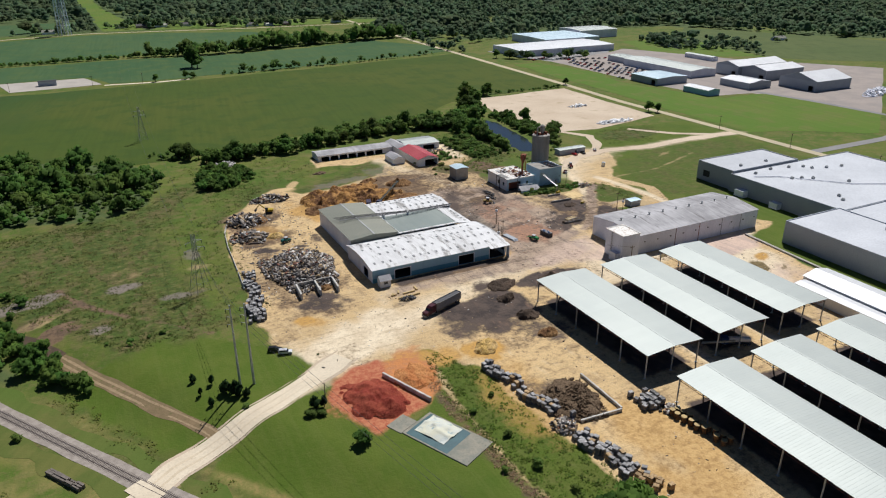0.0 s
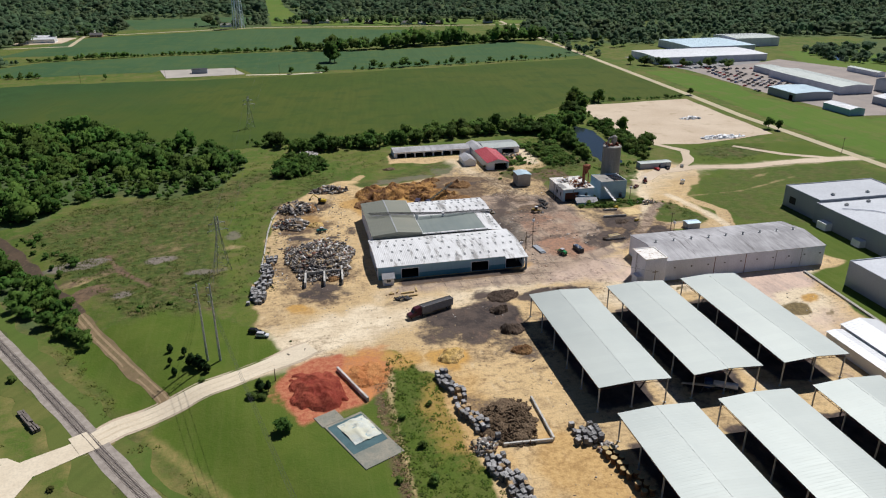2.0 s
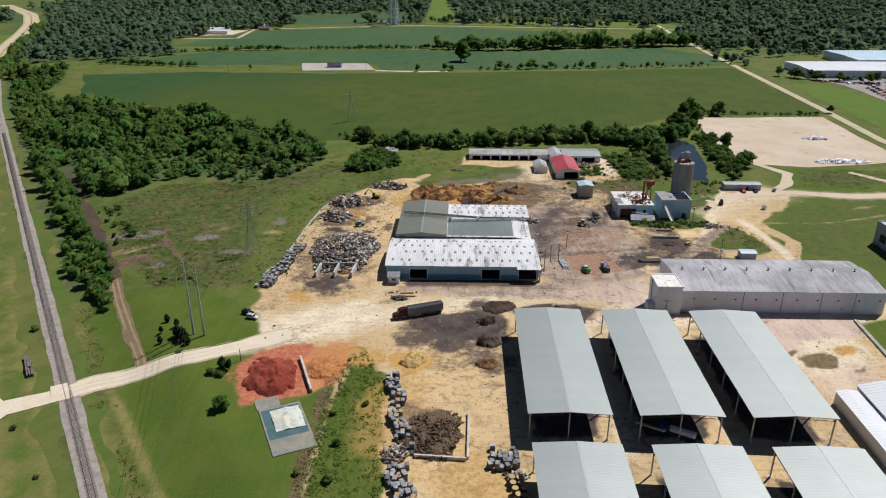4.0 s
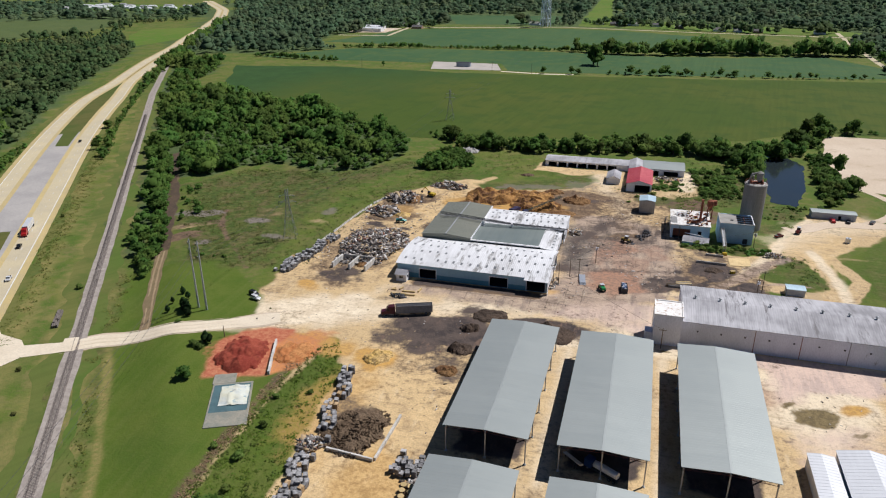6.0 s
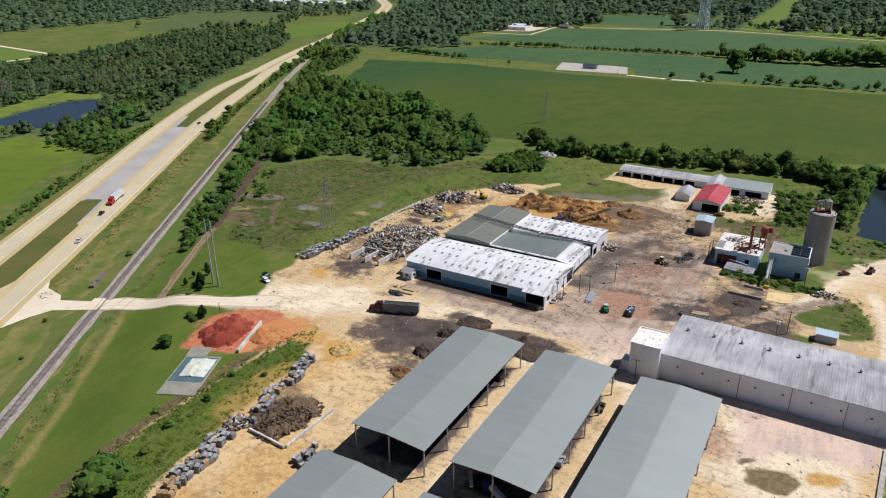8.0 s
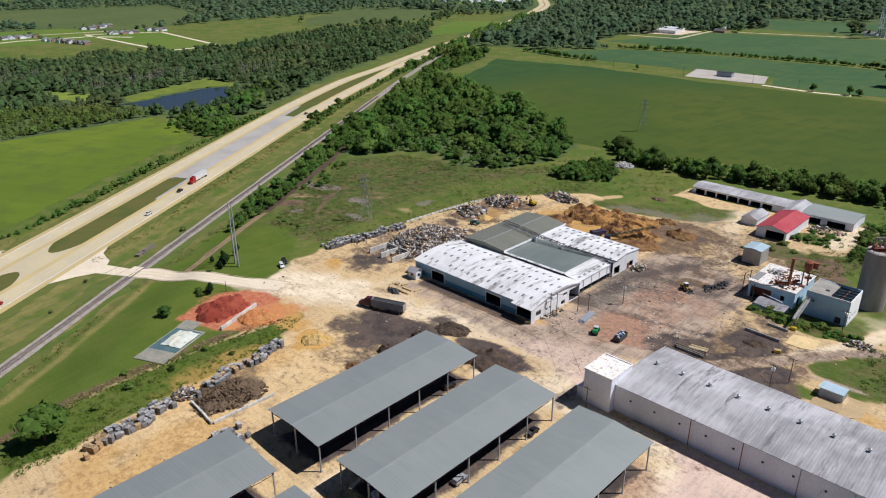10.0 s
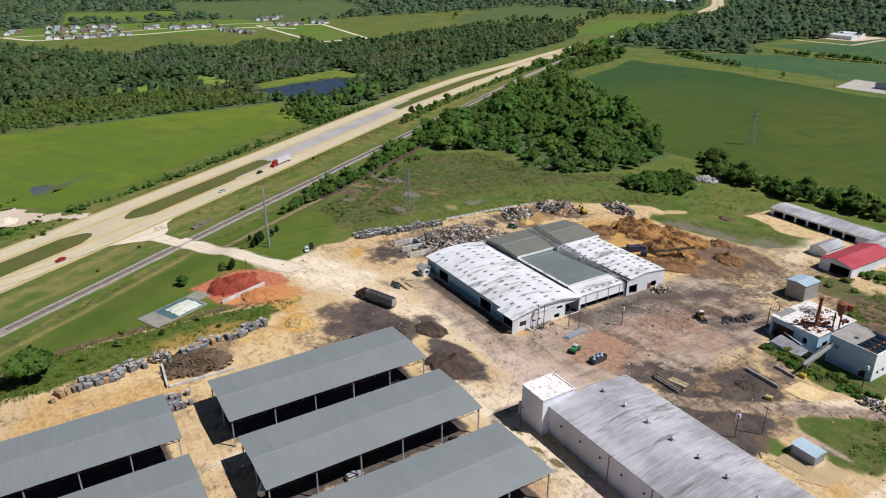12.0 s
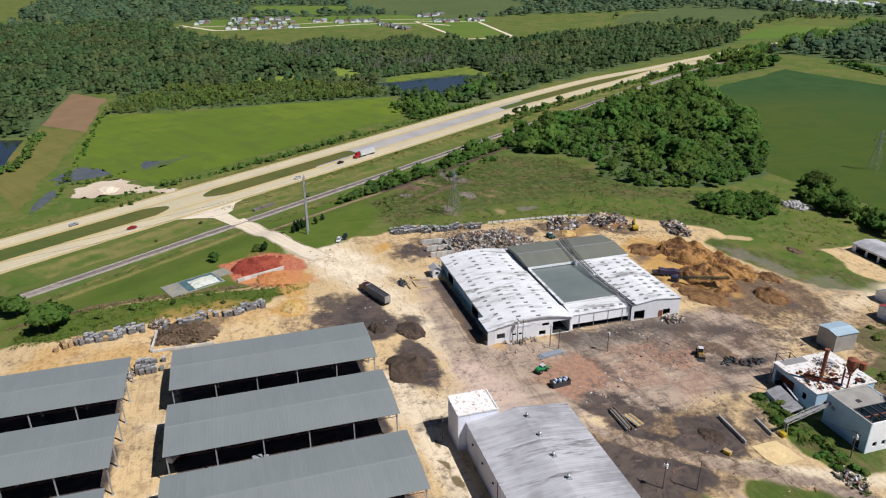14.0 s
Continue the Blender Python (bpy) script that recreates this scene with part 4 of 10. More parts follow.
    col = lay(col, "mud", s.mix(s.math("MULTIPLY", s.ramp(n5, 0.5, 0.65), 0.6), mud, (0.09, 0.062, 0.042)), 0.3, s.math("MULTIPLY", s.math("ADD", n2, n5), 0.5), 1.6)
    col = lay(col, "bare", two((0.235, 0.20, 0.165), (0.17, 0.15, 0.12), n5, 0.42, 0.6), 0.4, n5)
    col = lay(col, "ochre", two((0.56, 0.33, 0.095), (0.42, 0.25, 0.095), n5, 0.42, 0.62), 0.45, n5)
    col = lay(col, "redchip", two((0.40, 0.115, 0.065), (0.50, 0.21, 0.11), n5, 0.4, 0.62), 0.42, n5)
    col = lay(col, "orange", two((0.56, 0.235, 0.085), (0.46, 0.21, 0.10), n5, 0.4, 0.62), 0.4, n5)
    # Dark soil and compost stains, plus the shade painted under the open sheds.
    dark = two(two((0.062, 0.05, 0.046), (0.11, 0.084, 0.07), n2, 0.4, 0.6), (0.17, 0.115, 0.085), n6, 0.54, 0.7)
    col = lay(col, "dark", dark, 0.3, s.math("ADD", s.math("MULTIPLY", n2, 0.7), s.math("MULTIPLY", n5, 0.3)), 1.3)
    col = lay(col, "drygrass", two((0.26, 0.21, 0.075), (0.17, 0.175, 0.05), n5, 0.42, 0.6), 0.45, n2, 1.2)
    s.bump(s.math("ADD", n3, s.math("MULTIPLY", n2, 1.5)), 0.6, 0.25)
    return s.done(col, 0.95, 0.0, 0.15)


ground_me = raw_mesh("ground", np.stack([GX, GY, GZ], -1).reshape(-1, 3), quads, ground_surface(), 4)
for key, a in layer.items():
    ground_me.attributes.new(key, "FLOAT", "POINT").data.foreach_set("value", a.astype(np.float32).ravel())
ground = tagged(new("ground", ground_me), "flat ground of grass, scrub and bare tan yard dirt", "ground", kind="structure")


# ---- fields, roads, water ----
def wavy(poly, step=12.0, amount=2.0, seed=0):
    """The outline of a polygon with its sides cut up and made uneven."""
    out = []
    for (ax, ay), (bx, by) in zip(poly, poly[1:] + poly[:1]):
        n = max(1, int(math.hypot(bx - ax, by - ay) / step))
        for i in range(n):
            x, y = ax + (bx - ax) * i / n, ay + (by - ay) * i / n
            fine = amount * 0.7 if step < 6 else 0.0
            out.append((x + amount * 2 * (float(vnoise(x, y, 25, seed)) - 0.5) + fine * 2 * (float(vnoise(x, y, 3, seed + 9)) - 0.5), y + amount * 2 * (float(vnoise(x, y, 25, seed + 5)) - 0.5) + fine * 2 * (float(vnoise(x, y, 3, seed + 11)) - 0.5)))
    return out


def sheet(name, poly, material, label, category, z=0.0, amount=2.0, kind="structure", step=12.0):
    bm = bmesh.new()
    pts = wavy(poly, step, amount) if amount else poly
    f = bm.faces.new([bm.verts.new((x, y, z)) for x, y in pts])
    if f.normal.z < 0 or sum(a[0] * b[1] - b[0] * a[1] for a, b in zip(pts, pts[1:] + pts[:1])) < 0:
        f.normal_flip()
    bmesh.ops.triangulate(bm, faces=bm.faces[:])
    return tagged(part(name, bm, material), label, category, kind=kind)


def ribbon(line, left, right, z=0.05, thick=0.3, step=12.0, ragged=0.0):
    """A flat strip along a broken line, from left to right of it, with sides that go into the ground."""
    pts = []
    for (ax, ay), (bx, by) in zip(line, line[1:]):
        n = max(1, int(math.hypot(bx - ax, by - ay) / step))
        pts += [Vector((ax + (bx - ax) * i / n, ay + (by - ay) * i / n)) for i in range(n)]
    pts.append(Vector(line[-1]))
    bm, rows = bmesh.new(), []
    for i, p in enumerate(pts):
        d = (pts[min(i + 1, len(pts) - 1)] - pts[max(i - 1, 0)]).normalized()
        nrm = Vector((d.y, -d.x))
        ra, rb = (ragged * 2 * (float(vnoise(p.x, p.y, 9, k)) - 0.5) for k in (3, 8))
        a, b = p + nrm * (left + ra), p + nrm * (right + rb)
        rows.append([bm.verts.new((a.x, a.y, z - thick)), bm.verts.new((a.x, a.y, z)), bm.verts.new((b.x, b.y, z)), bm.verts.new((b.x, b.y, z - thick))])
    for r, q in zip(rows, rows[1:]):
        for i in range(3):
            bm.faces.new((r[i], r[i + 1], q[i + 1], q[i]))
    bmesh.ops.recalc_face_normals(bm, faces=bm.faces[:])
    if sum(f.normal.z for f in bm.faces) < 0:
        bmesh.ops.reverse_faces(bm, faces=bm.faces[:])
    return bm


def dashes(line, off, width, dash, gap, z, start=0.0):
    """Painted strokes along a line."""
    bm = bmesh.new()
    for (ax, ay), (bx, by) in zip(line, line[1:]):
        L = math.hypot(bx - ax, by - ay)
        dx, dy = (bx - ax) / L, (by - ay) / L
        s = start
        while s < L - dash:
            c = []
            for u, w in ((s, -width / 2), (s + dash, -width / 2), (s + dash, width / 2), (s, width / 2)):
                c.append(bm.verts.new((ax + dx * u + dy * (off + w), ay + dy * u - dx * (off + w), z)))
            bm.faces.new(c)
            s += dash + gap
    bmesh.ops.recalc_face_normals(bm, faces=bm.faces[:])
    for f in bm.faces:
        if f.normal.z < 0:
            f.normal_flip()
    return bm


HW = [hw_point(24.4 * k, 0) for k in range(-48, 78)]
HW_NEAR = HW[:78]
highway = thing("road", "divided four-lane highway of pale worn concrete", "road", kind="structure")


def lane_mid(s):
    """Half the way between the two carriageways, which draw together where the median ends."""
    u = min(1.0, max(0.0, (s - 400) / 130))
    return 14.4 - 7.4 * u * u * (3 - 2 * u)


for side in (-1, 1):
    mid_line = [hw_point(24.4 * k, side * lane_mid(24.4 * k)) for k in range(-48, 78)]
    part("carriageway", ribbon(mid_line, -7.0, 7.0, 0.06), M["road"], highway)
    part("shoulder", ribbon(mid_line, -6.0 * side - 1.3, -6.0 * side + 1.3, 0.075, 0.1), M["shoulder"], highway)
    part("shoulder", ribbon(mid_line, 5.6 * side - 1.4, 5.6 * side + 1.4, 0.075, 0.1), M["shoulder"], highway)
    part("lane_marking", dashes(mid_line[:78], -0.5 * side, 0.22, 3.05, 9.15, 0.09), M["paint_white"], highway, "worn white dashed lane line")
    part("edge_line", ribbon(mid_line[:78], 3.8 * side - 0.16, 3.8 * side + 0.16, 0.09, 0.02), M["paint_white"], highway, "solid white edge line")


def hw_area(name, ring, material, z, label):
    """A paved area on the highway whose rim is given in metres along and across it."""
    bm = bmesh.new()
    rim = []
    for (a, o), (b, q) in zip(ring, ring[1:] + ring[:1]):
        n = max(1, int(abs(b - a) / 10))
        rim += [(a + (b - a) * k / n, o + (q - o) * k / n) for k in range(n)]
    bm.faces.new([bm.verts.new((*hw_point(a, o), z)) for a, o in rim])
    bmesh.ops.triangulate(bm, faces=bm.faces[:])
    for f in bm.faces:
        f.normal_update()
        if f.normal.z < 0:
            f.normal_flip()
    return part(name, bm, material, highway, label)


nose = [-8 + 16 * k / 12 for k in range(13)]
hw_area("median_crossing", [(-88 + 15 * (1 - (o / 8) ** 2), o) for o in nose] + [(-37 - 15 * (1 - (o / 8) ** 2), o) for o in nose[::-1]], M["road"], 0.05, "paved median crossing between grass noses")
hw_area("turn_lane", [(24, 7.9), (26, 5.3), (64, 4.2), (65, -4.6), (60, -7.9), (276, -7.9), (278, -4.2), (239, -3), (237, 5.7), (281, 6.1), (283, 7.9)], M["turn"], 0.045, "grey paved turn lanes in the median")

drive = thing("road", "pale crushed-stone road into the yard", "road", kind="structure")
part("road_bed", ribbon([(-30, 142), (-20, 147.5), (-8, 154.5), (4, 163), (20, 169.5), (33, 175.5), (47, 183), (60, 190.5)], -4.0, 4.1, 0.0, 0.3, 1.2, 1.0), M["gravel"], drive)
for dx in (-1, 1):
    bm = bmesh.new()
    pts = [hw_point(-84, 19), hw_point(-72, 20), hw_point(-62, 30), hw_point(-68, 34), hw_point(-73, 28)] if dx < 0 else [hw_point(-74, 19), hw_point(-34, 19), hw_point(-48, 24), hw_point(-55, 32), hw_point(-66, 36)]
    f = bm.faces.new([bm.verts.new((x, y, 0.03 + 0.004 * dx)) for x, y in pts])
    bmesh.ops.triangulate(bm, faces=bm.faces[:])
    for f in bm.faces:
        f.normal_update()
        if f.normal.z < 0:
            f.normal_flip()
    part("road_mouth", bm, M["gravel"], drive)
DRIVE = [(-6, 155.8), (4, 163), (20, 169.5), (33, 175.5), (47, 183), (62, 191.5)]
for o in (-1.3, 1.2):
    part("wheel_line", ribbon(DRIVE[:-1], o - 0.4, o + 0.4, 0.008, 0.05, 1.2, 0.5), M["drive_rut"], drive, "worn tan wheel line")
for a, b in ((-5.0, -3.6), (3.7, 5.1)):
    part("shoulder", ribbon(DRIVE, a, b, -0.045, 0.1, 1.0, 1.4), M["lot_stone"], drive, "loose tan shoulder of the road")
dirt_track = thing("road", "rutted brown dirt track from the stone road to the woods", "road", kind="structure")
PATH_A = [(16.5, 170), (14, 175), (8, 184.5), (0, 196.5), (-11, 214), (-23, 235)]
PATH_B = [(-23, 235), (-34, 253), (-45, 271), (-72, 313), (-102, 352), (-122, 384)]
part("road_bed", ribbon(PATH_A, -2.1, 2.1, -0.05, 0.2, 1.5, 0.9), M["track_dirt"], dirt_track)
part("road_bed", ribbon(PATH_B, -2.6, 2.6, -0.05, 0.2, 1.5, 1.3), M["track_mud"], dirt_track, "dark muddy stretch of the track")
for o in (-0.95, 0.95):
    part("rut", ribbon(PATH_A, o - 0.33, o + 0.33, -0.035, 0.1, 1.5, 0.22), M["track_rut"], dirt_track, "pale wheel rut")
lane = thing("road", "pale gravel lane past the yard", "road", kind="structure")
part("road_bed", ribbon([(250, 334), (275, 350), (300, 352), (330, 347), (370, 350), (411, 347)], -4.0, 4.0, 0.0, 0.3, 3, 1.2), M["lot_stone"], lane)
part("road_bed", ribbon([(285, 350), (302, 366), (312, 388), (300, 410), (304, 440)], -3.0, 3.0, -0.01, 0.3, 3, 1.2), M["lot_stone"], lane)
part("road_bed", ribbon([(396, 348), (370, 366), (350, 392)], -2.4, 2.4, -0.02, 0.3, 3, 1.2), M["lot_stone"], lane)
county = thing("road", "straight pale county road beside the fields", "road", kind="structure")
part("road_bed", ribbon([(412, 100), (412, 351), (411, 471), (417, 561), (429, 819), (434, 946), (446, 1150), (458, 1290)], -3.4, 3.4, 0.03, 0.3, 15), M["road"], county)
part("road_bed", ribbon([(412, 287), (488, 287), (560, 300), (900, 330)], -3.6, 3.6, 0.025, 0.3), M["asphalt"], county)
part("road_bed", ribbon([(548, 448), (556, 400), (560, 331), (580, 280)], -3.0, 3.0, 0.02, 0.3), M["asphalt"], county)
part("road_bed", ribbon([(-306, 1068), (-226, 1075), (-236, 1205), (26, 1278), (123, 1262), (255, 1240), (380, 1229), (520, 1213), (620, 1190)], -3.2, 3.2, 0.03, 0.3), M["road"], county)
part("road_bed", ribbon([(20, 770), (70, 764), (100, 768)], -2.5, 2.5, 0.03, 0.3), M["gravel"], county)

FIELDS = [
    ("crop", "crop", "yellowish green crop field", [(-288, 735), (-170, 757), (-31, 748), (100, 756), (240, 775), (400, 797), (424, 800), (413, 560), (404, 552), (300, 552), (250, 512), (183, 492), (110, 480), (60, 462), (14, 462), (-52, 500), (-122, 548), (-194, 566), (-232, 618)]),
    ("soy", "crop", "blue-green bean field", [(-300, 812), (-190, 806), (-80, 812), (-74, 826), (8, 828), (24, 776), (98, 778), (215, 792), (380, 815), (424, 826), (428, 895), (380, 985), (277, 945), (141, 932), (68, 946), (-100, 938), (-230, 912)]),
    ("soy", "crop", "blue-green bean field", [(-290, 980), (-100, 965), (68, 985), (170, 1000), (300, 1015), (340, 1080), (255, 1180), (120, 1235), (26, 1255), (-225, 1180)]),
    ("mown", "grass", "bright mown grass verge by the county road", [(420, 345), (500, 300), (560, 335), (552, 440), (500, 440), (486, 490), (470, 545), (490, 600), (470, 690), (440, 690)]),
    ("corn", "crop", "grey-green corn field", [(800, 800), (752, 655), (742, 590), (760, 560), (860, 480), (1000, 560), (1010, 640), (900, 900)]),
    ("hay", "grass", "bright green hay meadow", [(-84, 112), (-104, 92), (-138, 58), (-215, 56), (-294, 54), (-288, 111), (-296, 195), (-294, 255), (-294, 302), (-247, 304), (-204, 290), (-146, 194), (-111, 152)]),
    ("olive_grass", "grass", "yellowish rough pasture strip", [(-52, 46), (-120, 22), (-150, 18), (-262, 19), (-236, 52), (-140, 50)]),
    ("soil", "soil", "freshly tilled brown soil strip", [(-272, 17), (-412, 17), (-372, 52), (-236, 53)]),
    ("corn", "grass", "pale olive far pasture", [(-760, 1020), (-820, 830), (-960, 930), (-1070, 1150), (-840, 1260), (-800, 1150)]),
    ("mown", "grass", "pale far pasture", [(-550, 868), (-640, 985), (-690, 1085), (-616, 1160), (-536, 990)]),
    ("corn", "crop", "pale far field", [(-1000, 560), (-1100, 800), (-1500, 900), (-1700, 500), (-1300, 450)]),
    ("mown", "grass", "green common among houses", [(-690, 504), (-690, 585), (-930, 612), (-985, 507)]),
    ("mown", "grass", "green lawns among houses", [(-945, 130), (-930, 300), (-900, 440), (-930, 640), (-1110, 640), (-1150, 300), (-1150, 110)]),
    ("mown", "grass", "pale green far field behind the houses", [(-1490, 245), (-1447, 342), (-1408, 460), (-1197, 406), (-1205, 340), (-1219, 306), (-1237, 215)]),
    ("mown", "grass", "pale lawns round the far town", [(-1300, 1650), (-1130, 1430), (-880, 1440), (-890, 1620)]),
    ("soy", "crop", "far bean field", [(-170, 1290), (0, 1330), (20, 1500), (-250, 1480)]),
    ("mown", "grass", "mown power-line strip through the woods", [(45, 1300), (110, 1300), (75, 1780), (62, 2300), (20, 2300), (35, 1780)]),
    ("mown", "grass", "lawns of far houses", [(120, 1290), (330, 1262), (480, 1240), (560, 1260), (420, 1350), (180, 1430)]),
    ("mown", "grass", "open lawn by the far plant", [(640, 690), (672, 650), (735, 600), (752, 655), (790, 780), (760, 800), (690, 800)]),
]
for i, (mt, cat, lab, poly) in enumerate(FIELDS):
    sheet("field", poly, M[mt], lab, cat, -0.004 * i, 3.0)
sheet("gravel_lot", [(298, 408), (330, 402), (398, 415), (404, 545), (300, 540), (290, 465)], M["lot_stone"], "wide bare lot of pale crushed stone", "lot", 0.0, 2.0)
sheet("gravel_lot", [(-74, 824), (4, 824), (18, 776), (-60, 768)], M["pad_stone"], "pale stone pad of a substation in the fields", "lot", 0.03, 1.0)
sheet("pavement", [(492, 690), (600, 720), (629, 753), (600, 800), (470, 800), (478, 740)], M["asphalt"], "worn asphalt parking area", "pavement", -0.03, 1.0)
sheet("pavement", [(492, 690), (490, 545), (500, 452), (540, 446), (556, 335), (780, 480), (695, 600), (640, 740), (600, 720)], M["yard_stone"], "pinkish stone plant yard", "pavement", -0.04, 1.0)
sheet("water", [(248, 376), (260, 372), (265, 386), (271, 408), (273, 432), (275, 455), (268, 475), (254, 478), (250, 455), (251, 425), (247, 405)], M["water"], "dark still pond behind the silo", "pond", 0.0, 1.6, step=3)
sheet("water", [(-365, 300), (-368, 325), (-378, 370), (-385, 392), (-365, 428), (-340, 400), (-327, 388), (-325, 372), (-300, 352), (-287, 340), (-298, 325), (-340, 318)], M["water"], "dark pond beside the highway woods", "pond", 0.02, 3.0, step=4)
sheet("water", [(-130, 2), (-150, 20), (-226, 16), (-235, -10), (-190, -20)], M["water"], "pond behind a bushy bank", "pond", 0.02, 3.0)
sheet("water", [(-111, 57), (-124, 57), (-132, 62), (-130, 69), (-126, 79), (-115, 84), (-109, 72), (-99, 61)], M["shallow"], "shallow pool by the dirt heap", "pond", 0.02, 4.0, step=2)
sheet("water", [(-91, 57), (-76, 59), (-56, 57), (-51, 55), (-66, 52), (-83, 53)], M["shallow"], "shallow ditch water", "pond", 0.022, 2.5, step=2)
sheet("water", [(700, 700), (735, 740), (730, 775), (705, 745)], M["water"], "far pond by the plant", "pond", 0.02, 2.0)
sheet("gravel_lot", [(-78, 68), (-94, 74), (-103, 82), (-102, 93), (-84, 99), (-72, 113), (-70, 126), (-62, 120), (-66, 106), (-70, 90), (-69, 80)], M["lot_stone"], "bare pale dirt heap by the highway", "lot", 0.01, 4.5, step=2)
sheet("pond_shore", [(-116, 104), (-122, 118), (-136, 130), (-146, 132), (-134, 112), (-128, 102)], M["corn"], "bare greyish rim of a shallow pool", "soil", 0.006, 3.5, step=3)
sheet("water", [(-119, 105), (-126, 103), (-136, 104), (-132, 116), (-124, 111)], M["shallow"], "shallow pool in the hay meadow", "pond", 0.02, 2.5, step=2)
sheet("marsh", [(-372, 312), (-400, 318), (-417, 374), (-436, 424), (-392, 440), (-374, 428), (-390, 392), (-384, 370)], M["algae"], "bright green marsh weed at the pond", "marsh", 0.01, 5.0, step=4)
sheet("marsh", [(-482, 285), (-435, 302), (-399, 296), (-405, 276), (-446, 270)], M["algae"], "bright green marsh weed among the trees", "marsh", 0.012, 6.0, step=4)
sheet("marsh", [(-430, 180), (-452, 200), (-446, 232), (-420, 236), (-412, 200)], M["algae"], "bright green marsh weed among the trees", "marsh", 0.012, 6.0, step=4)

for side in (-1, 1):
    part("verge", ribbon(HW_NEAR, side * 23.4 - 2.2, side * 23.4 + 2.2, -0.045, 0.05, 3, 2.6), M["straw"], highway, "dry yellowish roadside grass")
part("median", ribbon(HW_NEAR, -7.6, 7.6, -0.05, 0.04, 8, 0.6), M["median"], highway, "brownish green grass median")

sheet("concrete_pad", [(238.4, 256.5), (238.9, 253), (246.6, 254.3), (246, 259.6), (239.4, 259.4)], M["ochre_pad"], "ochre stained concrete pad beside the hut", "pad", 0.02, 0.3, step=2)
sheet("concrete_pad", [(246.2, 251.6), (252, 255.4), (252.1, 264.8), (246.7, 264.6)], M["ochre_pad"], "ochre stained concrete pad beside the hut", "pad", 0.025, 0.3, step=2)
sheet("sand_pad", [(219.9, 283.6), (225, 283.8), (228.4, 284.6), (228.6, 293.2), (224, 292.6), (220, 291.4)], M["sawdust"], "flat cream sawdust pad beside concrete walls", "pad", 0.05, 0.7, step=2)

# ---- railway ----
RAIL = [(634.5, -783.3), (25, 118), (-281, 570), (-400, 760)]
RD = Vector((-0.5606, 0.8281))
railway = thing("railway", "single railway track on grey ballast", "railway", kind="structure")
bm = ribbon(RAIL, -2.9, 3.2, -0.03, 0.2, 3.0, 0.3)
part("verge", ribbon(RAIL, -9.0, -2.6, -0.058, 0.04, 3, 3.0), M["straw"], railway, "dry weedy strip beside the track")
part("verge", ribbon(RAIL, 2.8, 8.0, -0.06, 0.04, 3, 3.0), M["verge"], railway, "green weedy strip beside the track")
part("ballast_shoulder", bm, M["ballast"], railway)
part("ballast", ribbon(RAIL, -1.7, 1.7, -0.01, 0.3), M["ballast"], railway)
for side in (-0.72, 0.72):
    part("rail", ribbon(RAIL, side - 0.07, side + 0.07, 0.14, 0.2), M["rail"], railway)
tie_me = part("tie", boxes((-1.3, 1.3, -0.13, 0.13, 0, 0.2)), M["tie"], railway).data
tie_ob = [o for o in railway.children if o.data == tie_me][0]
base = Vector((25, 118))
turn = math.atan2(RD.y, RD.x) - math.pi / 2
tie_ob.matrix_basis = Matrix.Translation((25, 118, -0.13)) @ Matrix.Rotation(turn, 4, "Z")
for i in range(1, 250):
    p = base + RD * (i * 0.62 - 40)
    share("tie", tie_me, railway, Matrix.Translation((p.x, p.y, -0.13)) @ Matrix.Rotation(turn, 4, "Z"))

rows = []
for i in range(186, 720):
    p = base + RD * (i * 0.62)
    rows.append((np.array([(-1.3, -0.13, -0.13), (1.3, -0.13, -0.13), (1.3, 0.13, -0.13), (-1.3, 0.13, -0.13), (-1.3, -0.13, 0.07), (1.3, -0.13, 0.07), (1.3, 0.13, 0.07), (-1.3, 0.13, 0.07)]) @ np.array(Matrix.Rotation(-turn, 3, "Z")) + (p.x, p.y, 0)))
TF = np.array([(4, 5, 6, 7), (0, 1, 5, 4), (1, 2, 6, 5), (2, 3, 7, 6), (3, 0, 4, 7)])
far_ties = new("tie_row", raw_mesh("tie_row", np.concatenate(rows), np.concatenate([TF + 8 * k for k in range(len(rows))]), M["tie"], 4))
far_ties.parent = railway
tagged(far_ties, "many dark ties further along the track", kind="stuff")
COMMON = [(-690, 504), (-690, 585), (-930, 612), (-985, 507)]
part("road_bed", ribbon(COMMON + COMMON[:1], -3, 3, 0.05, 0.2), M["gravel"], county)
part("road_bed", ribbon([(-890, 545), (-950, 500), (-968, 400), (-946, 310), (-948, 150), (-1060, 90)], -4, 4, 0.05, 0.2), M["gravel"], county)
part("road_bed", ribbon([(-1030, 60), (-1010, 290), (-1040, 440), (-1010, 560)], -4, 4, 0.05, 0.2), M["road"], county)

# ---- trees ----


def ico(level):
    bm = bmesh.new()
    bmesh.ops.create_icosphere(bm, subdivisions=level, radius=1)
    V = np.array([v.co[:] for v in bm.verts])
    F = np.array([[v.index for v in f.verts] for f in bm.faces])
    bm.free()
    return V, F


ICO1, ICO2 = ico(1), ico(2)


